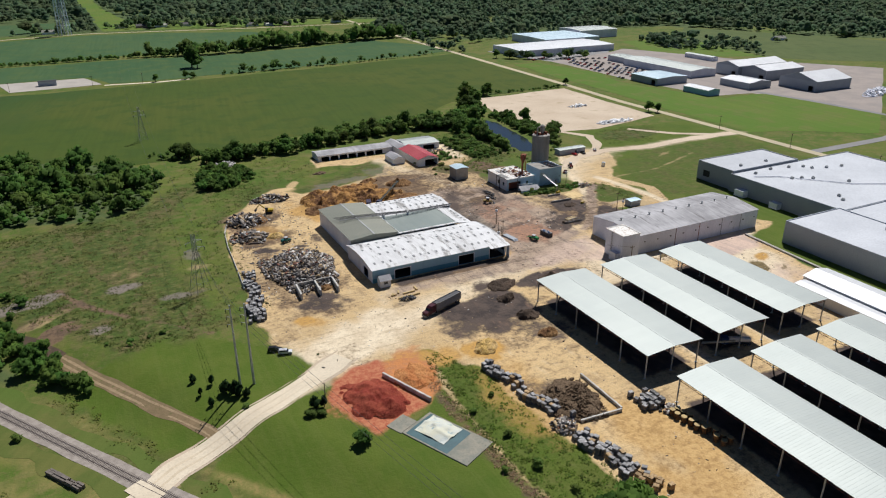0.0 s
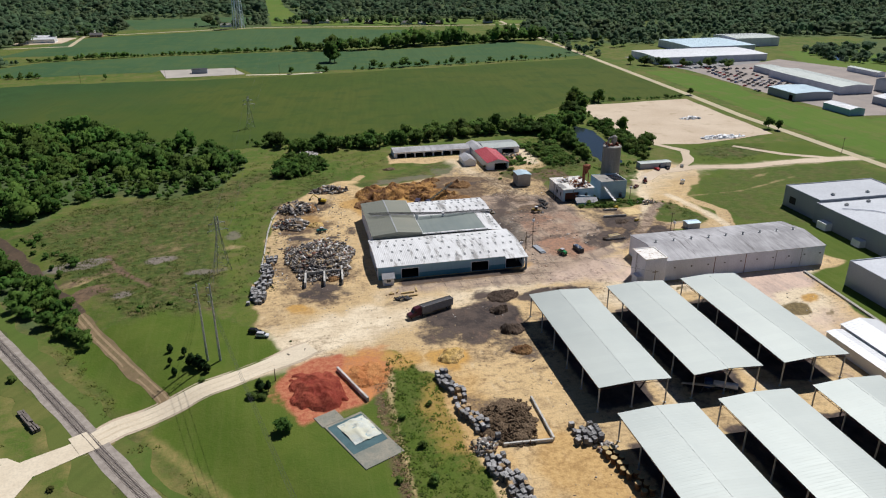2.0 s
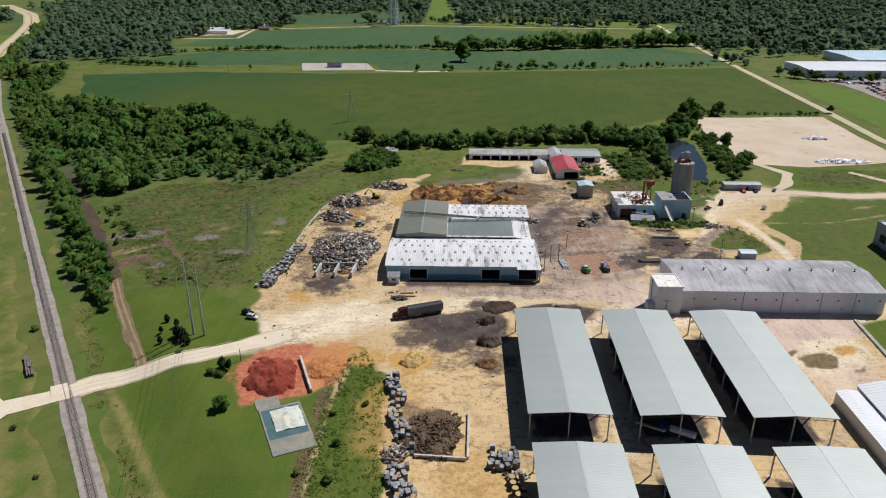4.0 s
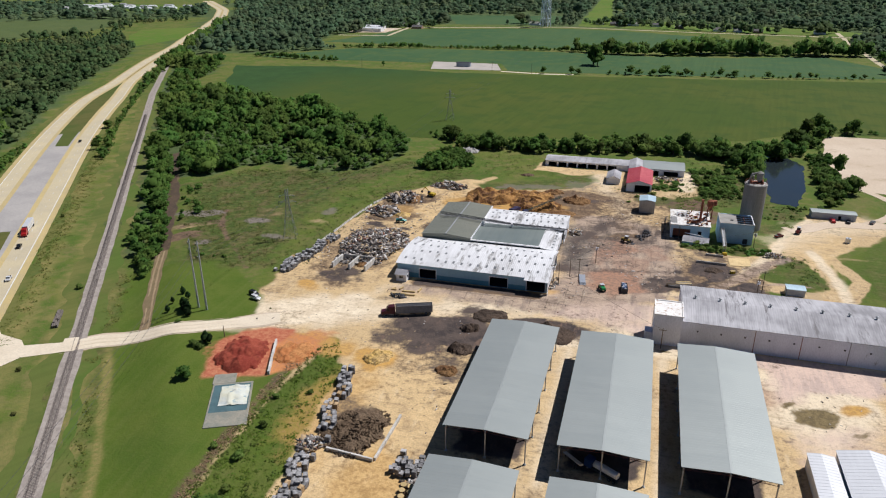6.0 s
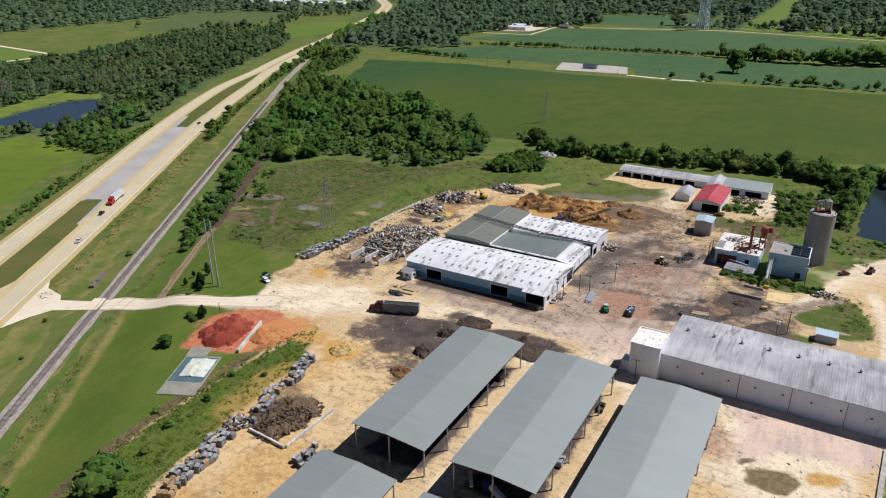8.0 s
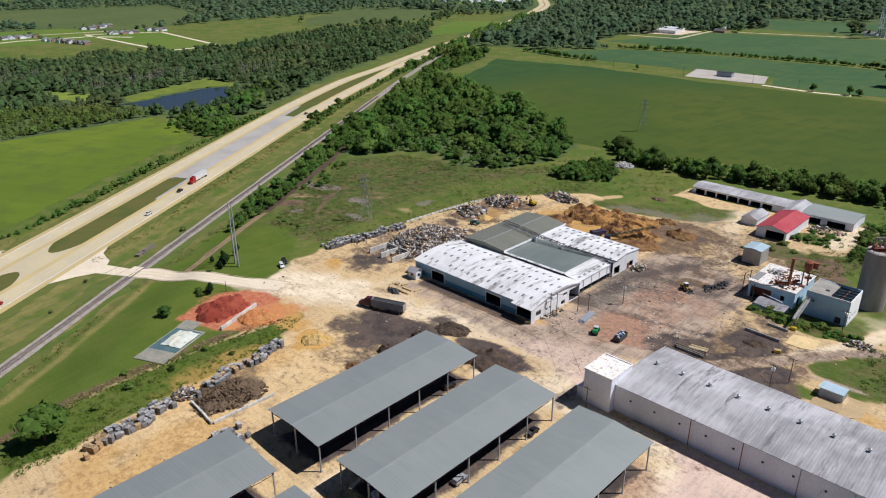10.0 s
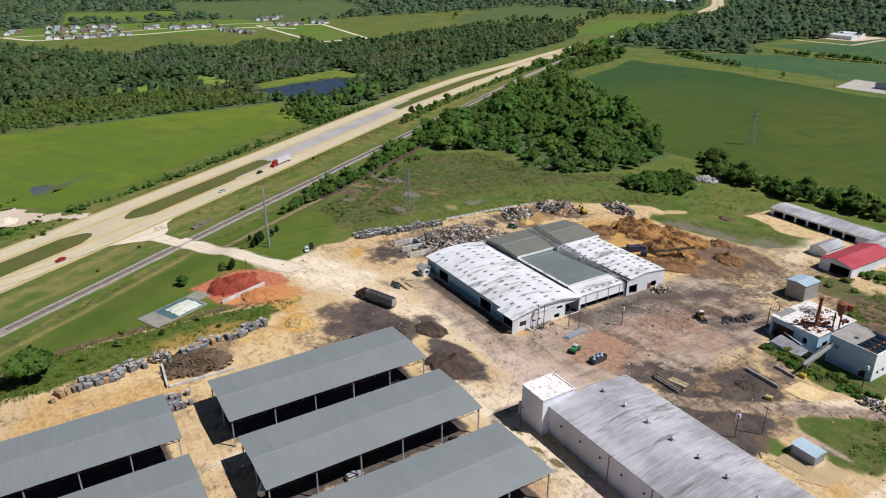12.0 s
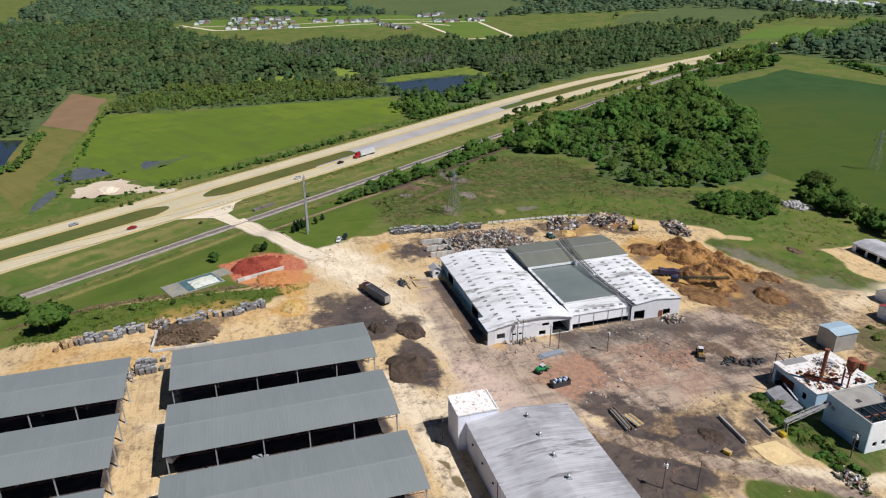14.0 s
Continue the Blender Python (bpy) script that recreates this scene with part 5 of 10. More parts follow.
def crown_arrays(rng, lobes=5, leaves=260, leaf=0.16, core=ICO2, tall=1.0, cone=False, loose=0.7, plump=0.9):
    """A leafy crown about one unit in radius from z 0 to 2*tall: dark inner lobes and many small bent leaf clumps on them."""
    Vs, Fs, n = [], [], 0
    cs = []
    for i in range(lobes):
        a, h = rng.uniform(0, 6.28), rng.uniform(0.25, 0.85)
        spread = (1 - h) * 0.75 if cone else 0.55 * math.sin(math.pi * min(1, h * 0.95 + 0.08))
        r = (0.22 + 0.5 * (1 - h)) if cone else rng.uniform(0.42, 0.62)
        cs.append((spread * math.cos(a), spread * math.sin(a), h * 2 * tall * 0.82 + 0.15, r))
    cs.append((0, 0, tall * 0.9, 0.62 if not cone else 0.45))
    if not cone:
        cs.append((rng.uniform(-0.2, 0.2), rng.uniform(-0.2, 0.2), tall * 1.55, 0.42))
    for x, y, z, r in cs:
        V, F = core
        W = V * (r * plump * (1 + 0.35 * (rng.random((len(V), 1)) - 0.5))) * (1, 1, 0.9 * tall) + (x, y, z)
        Vs.append(W)
        Fs.append(F + n)
        n += len(V)
    w = np.array([c[3] ** 2 for c in cs])
    pick = rng.choice(len(cs), leaves, p=w / w.sum())
    C = np.array(cs)[pick]
    d = rng.normal(size=(leaves, 3))
    d[:, 2] = np.abs(d[:, 2]) * 0.9 - 0.35
    d /= np.linalg.norm(d, axis=1, keepdims=True)
    P = C[:, :3] + d * (C[:, 3:4] * rng.uniform(0.75, 1.25, (leaves, 1))) * (1, 1, 0.9 * tall)
    nrm = d + loose * rng.normal(size=(leaves, 3))
    nrm /= np.linalg.norm(nrm, axis=1, keepdims=True)
    t1 = np.cross(nrm, rng.normal(size=(leaves, 3)))
    t1 /= np.linalg.norm(t1, axis=1, keepdims=True)
    t2 = np.cross(nrm, t1)
    s = leaf * rng.uniform(0.6, 1.4, (leaves, 1))
    Q = np.stack([P - t1 * s, P + t2 * s * 0.8 - nrm * s * 0.25, P + t1 * s, P - t2 * s * 0.8 - nrm * s * 0.25], 1).reshape(-1, 3)
    Vs.append(Q)
    k = np.arange(leaves)[:, None] * 4 + n
    Fs.append(np.concatenate([k + [0, 2, 1], k + [0, 3, 2]]))
    return np.concatenate(Vs), np.concatenate(Fs)


def leafy(me, lift=0.75):
    """Shades foliage softly: the loose leaves of a crown mostly face the sky, whatever the lobe below them does."""
    me.shade_smooth()
    n = np.empty(len(me.vertices) * 3, np.float32)
    me.vertex_normals.foreach_get("vector", n)
    n = n.reshape(-1, 3)
    n[:, 2] += lift
    n /= np.maximum(np.linalg.norm(n, axis=1, keepdims=True), 1e-4)
    me.normals_split_custom_set_from_vertices(n.tolist())


def trunk_bm(height, r, limbs, rng):
    bm = tube(bmesh.new(), (0, 0, -0.2), (0, 0, height * 0.55), r, r * 0.7, 7)
    tube(bm, (0, 0, height * 0.55), (0.1, 0.05, height), r * 0.7, r * 0.25, 6)
    for i in range(limbs):
        a = 6.28 * i / limbs + rng.uniform(-0.4, 0.4)
        tube(bm, (0, 0, height * rng.uniform(0.4, 0.7)), (math.cos(a) * height * 0.3, math.sin(a) * height * 0.3, height * rng.uniform(0.75, 0.95)), r * 0.4, r * 0.12, 5)
    return bm


def tree_kind(name, label, seed, material, crown_r=1.0, clear=0.25, tall=1.05, cone=False, leaves=420, lobes=6, leaf=0.15):
    """One tree about 2.5 units high, to be copied at any size."""
    rng = np.random.default_rng(seed)
    t = thing(name, label, "tree")
    part("trunk", trunk_bm(1.6, 0.09, 5, rng), M["bark"], t)
    V, F = crown_arrays(rng, lobes, leaves, leaf, ICO2, tall, cone)
    V = V * (crown_r, crown_r, 1) + (0, 0, clear)
    ob = new("crown", raw_mesh("crown", V, F, material))
    leafy(ob.data, 0.5)
    ob.parent = t
    return t


def place_tree(kind, x, y, height, wide=1.0, rng=random):
    s = height / 2.45
    return copy_thing(kind, Matrix.Translation((x, y, -0.1)) @ Matrix.Rotation(rng.uniform(0, 6.28), 4, "Z") @ Matrix.Diagonal((s * wide, s * wide, s, 1)))


def stand(name, label, spots, material, category="woods", detail=1):
    """Many trees too far or too many to count, joined: spots are rows of x, y, height, radius."""
    rng = np.random.default_rng(len(spots) + 11)
    kinds = []
    for i in range(7):
        if detail == 2:
            kinds.append(crown_arrays(rng, 5, 110, 0.17, ICO1, rng.uniform(0.75, 1.0), False, 0.45, 0.86))
        elif detail == 1:
            kinds.append(crown_arrays(rng, 2, 40, 0.22, ICO1, 0.85, False, 0.4, 0.86))
        elif detail < 0:
            kinds.append(crown_arrays(rng, 0, 6, 0.3, ICO1, rng.uniform(0.75, 0.95), False, 0.3, 0.95))
        else:
            kinds.append(crown_arrays(rng, 1, 10, 0.28, ICO1, rng.uniform(0.75, 0.95), False, 0.3, 0.9))
    Vs, Fs, Ts, n = [], [], [], 0
    for x, y, h, r in spots:
        V, F = kinds[rng.integers(7)]
        Ts.append(np.full(len(V), rng.random()))
        a = rng.uniform(0, 6.28)
        c, s = math.cos(a), math.sin(a)
        X, Y = V[:, 0] * r, V[:, 1] * r
        Vs.append(np.stack([X * c - Y * s + x, X * s + Y * c + y, V[:, 2] * h / 2.0 + h * 0.04 - 0.3], -1))
        Fs.append(F + n)
        n += len(V)
    me = raw_mesh(name, np.concatenate(Vs), np.concatenate(Fs), material)
    leafy(me)
    me.attributes.new("tone", "FLOAT", "POINT").data.foreach_set("value", np.concatenate(Ts).astype(np.float32))
    return tagged(new(name, me), label, category, kind="stuff")


def tufts(name, label, spots, material, blades=8):
    """Low weeds: loose tufts of bent blades lying every way, round spots of x, y, height, radius."""
    rng = np.random.default_rng(len(spots) + 5)
    n = len(spots)
    S = np.repeat(np.array(spots), blades, 0)
    m = len(S)
    a, d = rng.uniform(0, 6.28, m), np.sqrt(rng.random(m)) * S[:, 3]
    P = np.stack([S[:, 0] + d * np.cos(a), S[:, 1] + d * np.sin(a), -0.1 + S[:, 2] * rng.uniform(0.25, 0.8, m)], -1)
    nrm = np.stack([rng.normal(0, 0.45, m), rng.normal(0, 0.45, m), np.ones(m)], -1)
    nrm /= np.linalg.norm(nrm, axis=1, keepdims=True)
    t1 = np.cross(nrm, rng.normal(size=(m, 3)))
    t1 /= np.linalg.norm(t1, axis=1, keepdims=True)
    t2 = np.cross(nrm, t1)
    k = np.minimum(S[:, 3:4] * 0.4, 0.42) * rng.uniform(0.35, 1.0, (m, 1))
    Q = np.stack([P - t1 * k, P + t2 * k * 0.7 - nrm * k * 0.3, P + t1 * k, P - t2 * k * 0.7 - nrm * k * 0.3], 1).reshape(-1, 3)
    i = np.arange(m)[:, None] * 4
    me = raw_mesh(name, Q, np.concatenate([i + [0, 2, 1], i + [0, 3, 2]]), material)
    leafy(me, 1.6)
    me.attributes.new("tone", "FLOAT", "POINT").data.foreach_set("value", np.repeat(rng.random(n), blades * 4).astype(np.float32))
    return tagged(new(name, me), label, "weeds", kind="stuff")


def scatter(poly, spacing, seed, keep=None, gaps=0.0):
    """Uneven points inside a polygon, about one to each square of that spacing."""
    rng = np.random.default_rng(seed)
    xs, ys = [p[0] for p in poly], [p[1] for p in poly]
    n = math.ceil((max(xs) - min(xs)) / spacing) * math.ceil((max(ys) - min(ys)) / spacing)
    X, Y = rng.uniform(min(xs), max(xs), n), rng.uniform(min(ys), max(ys), n)
    ok = inside(X, Y, poly) > 0
    if gaps:
        ok &= fnoise(X, Y, 60, seed % 40) > gaps
    if keep is not None:
        ok &= keep(X, Y)
    return np.stack([X[ok], Y[ok]], -1)


def grown(points, h0, h1, ratio=0.42, seed=0):
    rng = np.random.default_rng(seed)
    out = []
    for x, y in points:
        h = (h0 + (h1 - h0) * rng.random() ** 1.6) * (0.5 + 0.95 * float(vnoise(x, y, 26, 9)))
        out.append((x, y, h, h * ratio * rng.uniform(0.7, 1.25)))
    return out


def row_points(line, spacing, width, seed):
    rng = np.random.default_rng(seed)
    out = []
    for (ax, ay), (bx, by) in zip(line, line[1:]):
        n = int(math.hypot(bx - ax, by - ay) / spacing)
        for i in range(n):
            t = (i + rng.uniform(0, 1)) / n
            out.append((ax + (bx - ax) * t + rng.uniform(-width, width), ay + (by - ay) * t + rng.uniform(-width, width)))
    return out


def off_open(X, Y):
    """Keeps woods off the highway, the railway and the fields."""
    ok = (along(X, Y, HW) > 30) & (along(X, Y, RAIL) > 9)
    for _, _, _, poly in FIELDS:
        ok &= inside(X, Y, poly) < -4
    return ok


free = lambda X, Y: (along(X, Y, RAIL) > 12) & (along(X, Y, TRACKWAY) > 6)
stand("woods", "dense green broadleaf woods beside the meadow", grown(scatter(NW_WOODS, 8.0, 3, free), 5.5, 13.5, 0.46, 1), M["leaf_wood"], detail=2)
stand("undergrowth", "low young growth filling the woods", grown(scatter(NW_WOODS, 5.0, 13, free), 2.5, 6.0, 0.62, 12), M["leaf_wood"], "undergrowth", 1)
pts = scatter(W_WOODS, 6.8, 4, off_open)
edge = [(-298, 62), (-293, 111), (-300, 195), (-299, 250), (-299, 300), (-352, 302), (-396, 202), (-406, 105), (-356, 60)]
stand("woods", "belt of young olive-green trees behind the hay meadow", grown(scatter(edge, 4.4, 44, off_open), 4.5, 7.0, 0.42, 45), M["young_wood"], detail=1)
near = [(x, y) for x, y in pts if x > -480 and inside(x, y, edge) < 0 and inside(x, y, [(-345, 306), (-372, 306), (-400, 318), (-417, 374), (-436, 424), (-370, 436), (-330, 398), (-284, 342), (-296, 318)]) < 0 and inside(x, y, [(-482, 285), (-435, 302), (-399, 296), (-405, 276), (-446, 270)]) < 0 and inside(x, y, [(-430, 180), (-452, 200), (-446, 232), (-420, 236), (-412, 200)]) < 0]
stand("woods", "swampy olive-green woods beyond the highway", grown(near, 5.0, 12.5, 0.5, 2), M["leaf_far"], detail=0)
rng = np.random.default_rng(77)
snags = bmesh.new()
for x, y in np.concatenate([scatter([(-670, 200), (-560, 240), (-480, 290), (-440, 400), (-400, 470), (-440, 520), (-500, 420), (-560, 320), (-680, 250)], 9.0, 78, off_open, 0.35), scatter([(-412, 310), (-430, 380), (-440, 430), (-470, 400), (-450, 310)], 7.0, 79, off_open, 0.2)]):
    h = rng.uniform(8, 14)
    lean = rng.uniform(-0.6, 0.6, 2)
    tube(snags, (x, y, -0.3), (x + lean[0], y + lean[1], h), 0.28, 0.06, 4)
    for k in range(4):
        a, z = rng.uniform(0, 6.28), h * rng.uniform(0.4, 0.85)
        tube(snags, (x + lean[0] * z / h, y + lean[1] * z / h, z), (x + 2.0 * math.cos(a), y + 2.0 * math.sin(a), z + rng.uniform(0.8, 2.2)), 0.1, 0.03, 3)
tagged(part("dead_trees", snags, surf("bleached dead wood", (0.34, 0.31, 0.27), (0.25, 0.225, 0.195), 0.4, 0.9)), "bleached grey dead trunks standing in the swamp", "trees", kind="stuff")
stand("woods", "taller green trees between the pond and the highway", grown(row_points([(-236, 296), (-246, 322), (-256, 350), (-272, 378), (-300, 414), (-318, 432)], 3.2, 11, 46), 8, 15, 0.42, 47), M["leaf_wood"], detail=1)
far = [(x, y) for x, y in pts if x <= -480]
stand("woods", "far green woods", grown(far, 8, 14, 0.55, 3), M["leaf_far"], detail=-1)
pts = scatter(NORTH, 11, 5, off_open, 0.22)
stand("woods", "far dark green woods behind the fields", grown(pts, 9, 18, 0.62, 4), M["leaf_hazy"], detail=-1)
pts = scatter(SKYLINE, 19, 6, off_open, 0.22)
stand("woods", "woods on the skyline", grown(pts, 13, 21, 0.72, 5), M["leaf_hazy"], detail=-1)
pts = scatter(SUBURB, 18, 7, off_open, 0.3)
stand("woods", "far woods behind the housing", grown(pts, 11, 18, 0.72, 6), M["leaf_hazy"], detail=-1)
pts = scatter([(-560, 900), (-700, 1030), (-760, 1200), (-700, 1280), (-1000, 1180), (-900, 870), (-735, 800), (-660, 950)], 12, 8, off_open, 0.4)
stand("woods", "broken far copses", grown(pts, 6, 14, 0.5, 7), M["leaf_far"], detail=0)


plant_trees = grown(scatter([(690, 690), (770, 640), (800, 660), (830, 760), (760, 830), (700, 790)], 11, 81, None, 0.4), 7, 14, 0.55, 82) + grown(row_points([(430, 850), (470, 900), (560, 905), (640, 930)], 7, 14, 83), 8, 14, 0.5, 84) + grown(row_points([(436, 800), (440, 900), (450, 1000)], 9, 8, 85), 7, 12, 0.5, 86)
plant_trees += grown(row_points([(452, 742), (470, 728), (520, 705), (560, 715)], 9, 4, 87), 7, 11, 0.5, 88) + grown(row_points([(740, 600), (760, 650), (800, 700)], 9, 10, 89), 6, 11, 0.5, 90)
stand("far_trees", "scattered green trees round the far plant", plant_trees, M["leaf_hazy"], "trees", 1)
hedge_spots = grown(row_points([(-310, 812), (-190, 797)], 2.2, 3, 1), 5, 9, 0.5, 8) + grown(row_points([(-235, 925), (-100, 950), (68, 962), (141, 948)], 2.6, 2.5, 2), 4, 8, 0.6, 9)
hedge_spots += grown(row_points([(85, 955), (150, 945), (277, 975), (340, 985), (430, 1000), (300, 1005), (200, 975)], 2.4, 8, 3), 13, 22, 0.42, 10) + grown(row_points([(130, 778), (215, 790), (311, 797), (400, 815)], 6, 2, 4), 3, 9, 0.6, 11)
hedge_spots += grown(row_points([(404, 552), (300, 556)], 3.5, 2, 5), 3, 5, 0.6, 12) + grown(row_points([(-78, 118), (-99, 156), (-119, 190), (-149, 234), (-180, 279), (-197, 306), (-240, 376)], 1.5, 2.2, 6), 1.5, 4.5, 0.6, 13) + grown([tuple(p) for p in scatter([(-264, 300), (-195, 296), (-210, 330), (-258, 345)], 4.5, 36)], 4, 9, 0.5, 36)
hedge_spots += grown(row_points([(-300, 58), (-140, 62), (-70, 62)], 6, 2, 7), 1.5, 3, 0.8, 14) + grown(row_points([(-120, 20), (-160, 28), (-235, 24)], 4, 3, 8), 4, 7, 0.6, 15)
hedge_spots += grown(row_points([hw_point(190, 33), hw_point(300, 32), hw_point(420, 31)], 3.4, 1.6, 9), 3, 7.5, 0.42, 16) + grown(row_points([hw_point(420, 30), hw_point(560, 27), hw_point(640, 27)], 2.4, 3.0, 19), 4, 9, 0.45, 19) + grown(row_points([hw_point(600, 26), hw_point(760, 26), hw_point(940, 27), hw_point(1150, 28)], 2.0, 5.0, 29), 13, 18, 0.36, 29) + grown(row_points([(-44, 100), (-66, 110)], 3, 3, 10), 1.5, 3, 0.8, 17)
creek = grown(row_points([(38, 470), (70, 448), (110, 450), (140, 457), (170, 464), (205, 464), (240, 464), (262, 474), (284, 506), (300, 545)], 0.95, 9, 31), 3.5, 9.5, 0.5, 20)
creek += grown(row_points([(236, 376), (233, 400), (236, 432), (239, 462)], 1.3, 8, 32), 0.9, 3.2, 0.75, 21) + grown(row_points([(277, 378), (281, 408), (283, 440), (285, 480)], 0.9, 5, 33), 3, 8.5, 0.5, 22)
creek += grown(scatter([(208, 424), (230, 424), (234, 372), (214, 371)], 2.9, 71), 1.2, 3.8, 0.75, 72) + grown(scatter([(237, 367), (262, 369), (259, 350), (240, 346)], 2.8, 73), 0.7, 2.0, 0.9, 74) + grown(row_points([(205, 300), (240, 301)], 1.0, 3.0, 75), 0.7, 2.0, 0.9, 76) + grown(scatter([(186, 380), (204, 382), (204, 398), (190, 400)], 2.6, 77), 0.8, 2.4, 0.9, 78)
creek += grown(row_points([(-95, 66), (-104, 80), (-112, 92)], 1.6, 3, 79), 0.6, 2.2, 0.8, 80) + grown(row_points([(-58, 84), (-66, 100), (-80, 104)], 1.6, 2.5, 81), 0.6, 1.8, 0.9, 82)
creek += grown(row_points([(243, 384), (243, 410), (246, 432), (249, 450), (250, 472)], 1.3, 2.2, 92), 5.5, 10, 0.42, 93) + grown(row_points([(244, 380), (243, 410), (245, 440), (244, 470)], 1.2, 2.5, 39), 1.5, 4.5, 0.6, 27) + grown(row_points([(254, 367), (276, 371)], 1.2, 2.0, 40), 1.5, 4, 0.6, 28)
creek += grown(row_points([(-18, 214), (-27, 233), (-43, 262), (-74, 303), (-101, 343), (-124, 378)], 0.8, 3.2, 34), 2.2, 6, 0.5, 23) + grown(row_points([(-67, 321), (-48, 296), (-33, 271)], 3.0, 5, 37), 2, 5, 0.6, 25) + grown(row_points([(-8, 233), (12, 234)], 2.5, 3, 38), 1, 2.2, 0.8, 26) + grown([tuple(p) for p in scatter([(46, 390), (60, 383), (80, 398), (76, 416), (54, 420)], 2.8, 35)], 3, 7, 0.5, 24)
stand("brush", "thick green brush and young trees along the creek", creek, M["leaf_wood"], "brush", 2)
stand("hedge", "bushy hedgerows between fields and along roads", hedge_spots, M["leaf_wood"], "hedge", 1)
scrub_pts = [tuple(p) for p in scatter(MEADOW, 11, 12, None, 0.5)] + [tuple(p) for p in scatter([(196, 368), (244, 368), (250, 440), (200, 450), (214, 420)], 4.0, 13, None, 0.3)]
tufts("weeds", "lush green weeds between the lawn and the pallets", grown(scatter(STRIP, 1.3, 14), 0.12, 0.45, 2.8, 60), M["strip_weed"], 9)
scrub_pts += [tuple(p) for p in scatter(STRIP, 6.0, 14, None, 0.5)] + row_points([(204, 301), (243, 301)], 0.8, 4, 15) + [tuple(p) for p in scatter([(202, 340), (214, 338), (226, 365), (246, 366), (250, 335), (244, 322), (254, 340), (262, 368), (252, 372), (200, 372)], 2.6, 19)] + [tuple(p) for p in scatter([(250, 268), (258, 270), (256, 300), (244, 300), (243, 285)], 2.6, 20)] + row_points([(-40, 255), (-74, 308), (-118, 372)], 4, 2, 16)
scrub_pts += row_points([(118, 400), (190, 365), (196, 352)], 5, 3, 17) + [tuple(p) for p in scatter([(30, 395), (85, 380), (60, 430), (40, 450)], 5, 18)]
LUSH = [(30, 232), (40, 234), (43, 300), (48, 345), (84, 382), (62, 400), (36, 378), (18, 330), (20, 270)]
weeds = [tuple(p) for p in scatter(MEADOW, 2.3, 51, lambda X, Y: inside(X, Y, LUSH) < 0)] + [tuple(p) for p in scatter(MEADOW, 2.6, 52, lambda X, Y: inside(X, Y, LUSH) < 0, 0.5)] + [tuple(p) for p in scatter([(309, 365), (323, 397), (374, 396), (367, 375), (341, 358)], 2.6, 53)]
weeds += [tuple(p) for p in scatter([(60, 352), (85, 380), (110, 385), (116, 405), (118, 440), (60, 440)], 3.4, 54, None, 0.35)] + row_points([(84, 178), (81, 150), (81, 118), (84, 90)], 0.6, 1.5, 55)
weeds += row_points([(48, 310), (44, 250), (46, 232)], 1.0, 2.5, 58)
tufts("weeds", "fresh green weeds along the yard edge", grown(scatter(LUSH, 2.6, 64), 0.2, 0.8, 2.0, 65), M["bush"], 10)
verge_line = [(-46, 128), (-18, 146), (12, 166), (50, 185)]
verge = row_points([hw_point(-70, 27.5), hw_point(330, 27.5)], 0.3, 4.0, 66) + row_points([hw_point(-150, -28), hw_point(300, -28)], 0.45, 5.0, 67) + row_points([(14, 150), (2, 168), (-14, 196), (-24, 214)], 0.5, 3.0, 68) + row_points([hw_point(-60, 24), hw_point(330, 24)], 1.4, 2.0, 56) + row_points([(20, 142), (60, 84)], 0.9, 1.5, 57)
verge = [p for p in verge if along(np.array(p[0]), np.array(p[1]), verge_line) > 8.5 and along(np.array(p[0]), np.array(p[1]), RAIL) > 3.6]
tufts("weeds", "yellowish weeds along the highway and railway", grown(verge, 0.15, 0.6, 2.4, 69), M["verge_weed"])
tufts("weeds", "tall brown and green weeds over the rough meadow", grown(weeds, 0.16, 0.5, 3.4, 59), M["weed"])
tufts("scrub", "low weeds and brush on rough ground", grown(scrub_pts, 0.4, 1.3, 1.5, 18), M["bush"], 16)
tufts("weeds", "dead brown weeds along the lawn edge", grown(row_points([(80, 172), (78.5, 150), (79, 118), (82, 96), (86, 74)], 0.22, 1.9, 62), 0.12, 0.4, 2.6, 63), M["dead_weed"])

broad = [tree_kind("tree", "green broadleaf tree with a rounded uneven crown", 21 + i, M["leaf"], (1.0, 0.85, 1.1)[i], (0.3, 0.4, 0.2)[i], (1.05, 1.0, 0.95)[i]) for i in range(3)]
cedar = [tree_kind("conifer", "small dark green conifer on mown grass", 31 + i, M["conifer"], 0.62, 0.1, 1.2, True, 300, 9, 0.13) for i in range(2)]
shrub = [tree_kind("bush", "low green bush on rough ground", 41 + i, M["bush"], 1.25, -0.1, 0.95, False, 260, 6, 0.17) for i in range(2)]
rr = random.Random(5)
row_line = row_points([(44, 462), (70, 446), (110, 448), (140, 455), (170, 462), (205, 462), (240, 458)], 4.0, 8, 21) + row_points([(240, 464), (264, 474), (284, 502), (298, 536), (318, 552)], 6, 7, 22)
for x, y in row_line:
    place_tree(broad[rr.randrange(3)], x, y, rr.uniform(6.5, 12), rr.uniform(0.9, 1.3), rr)
for x, y in row_points([(230, 440), (238, 452), (244, 462)], 6, 4, 23) + row_points([(280, 384), (284, 410), (287, 445), (288, 470)], 4.5, 4, 24):
    place_tree(broad[rr.randrange(3)], x, y, rr.uniform(5, 8.5), rr.uniform(0.9, 1.2), rr)
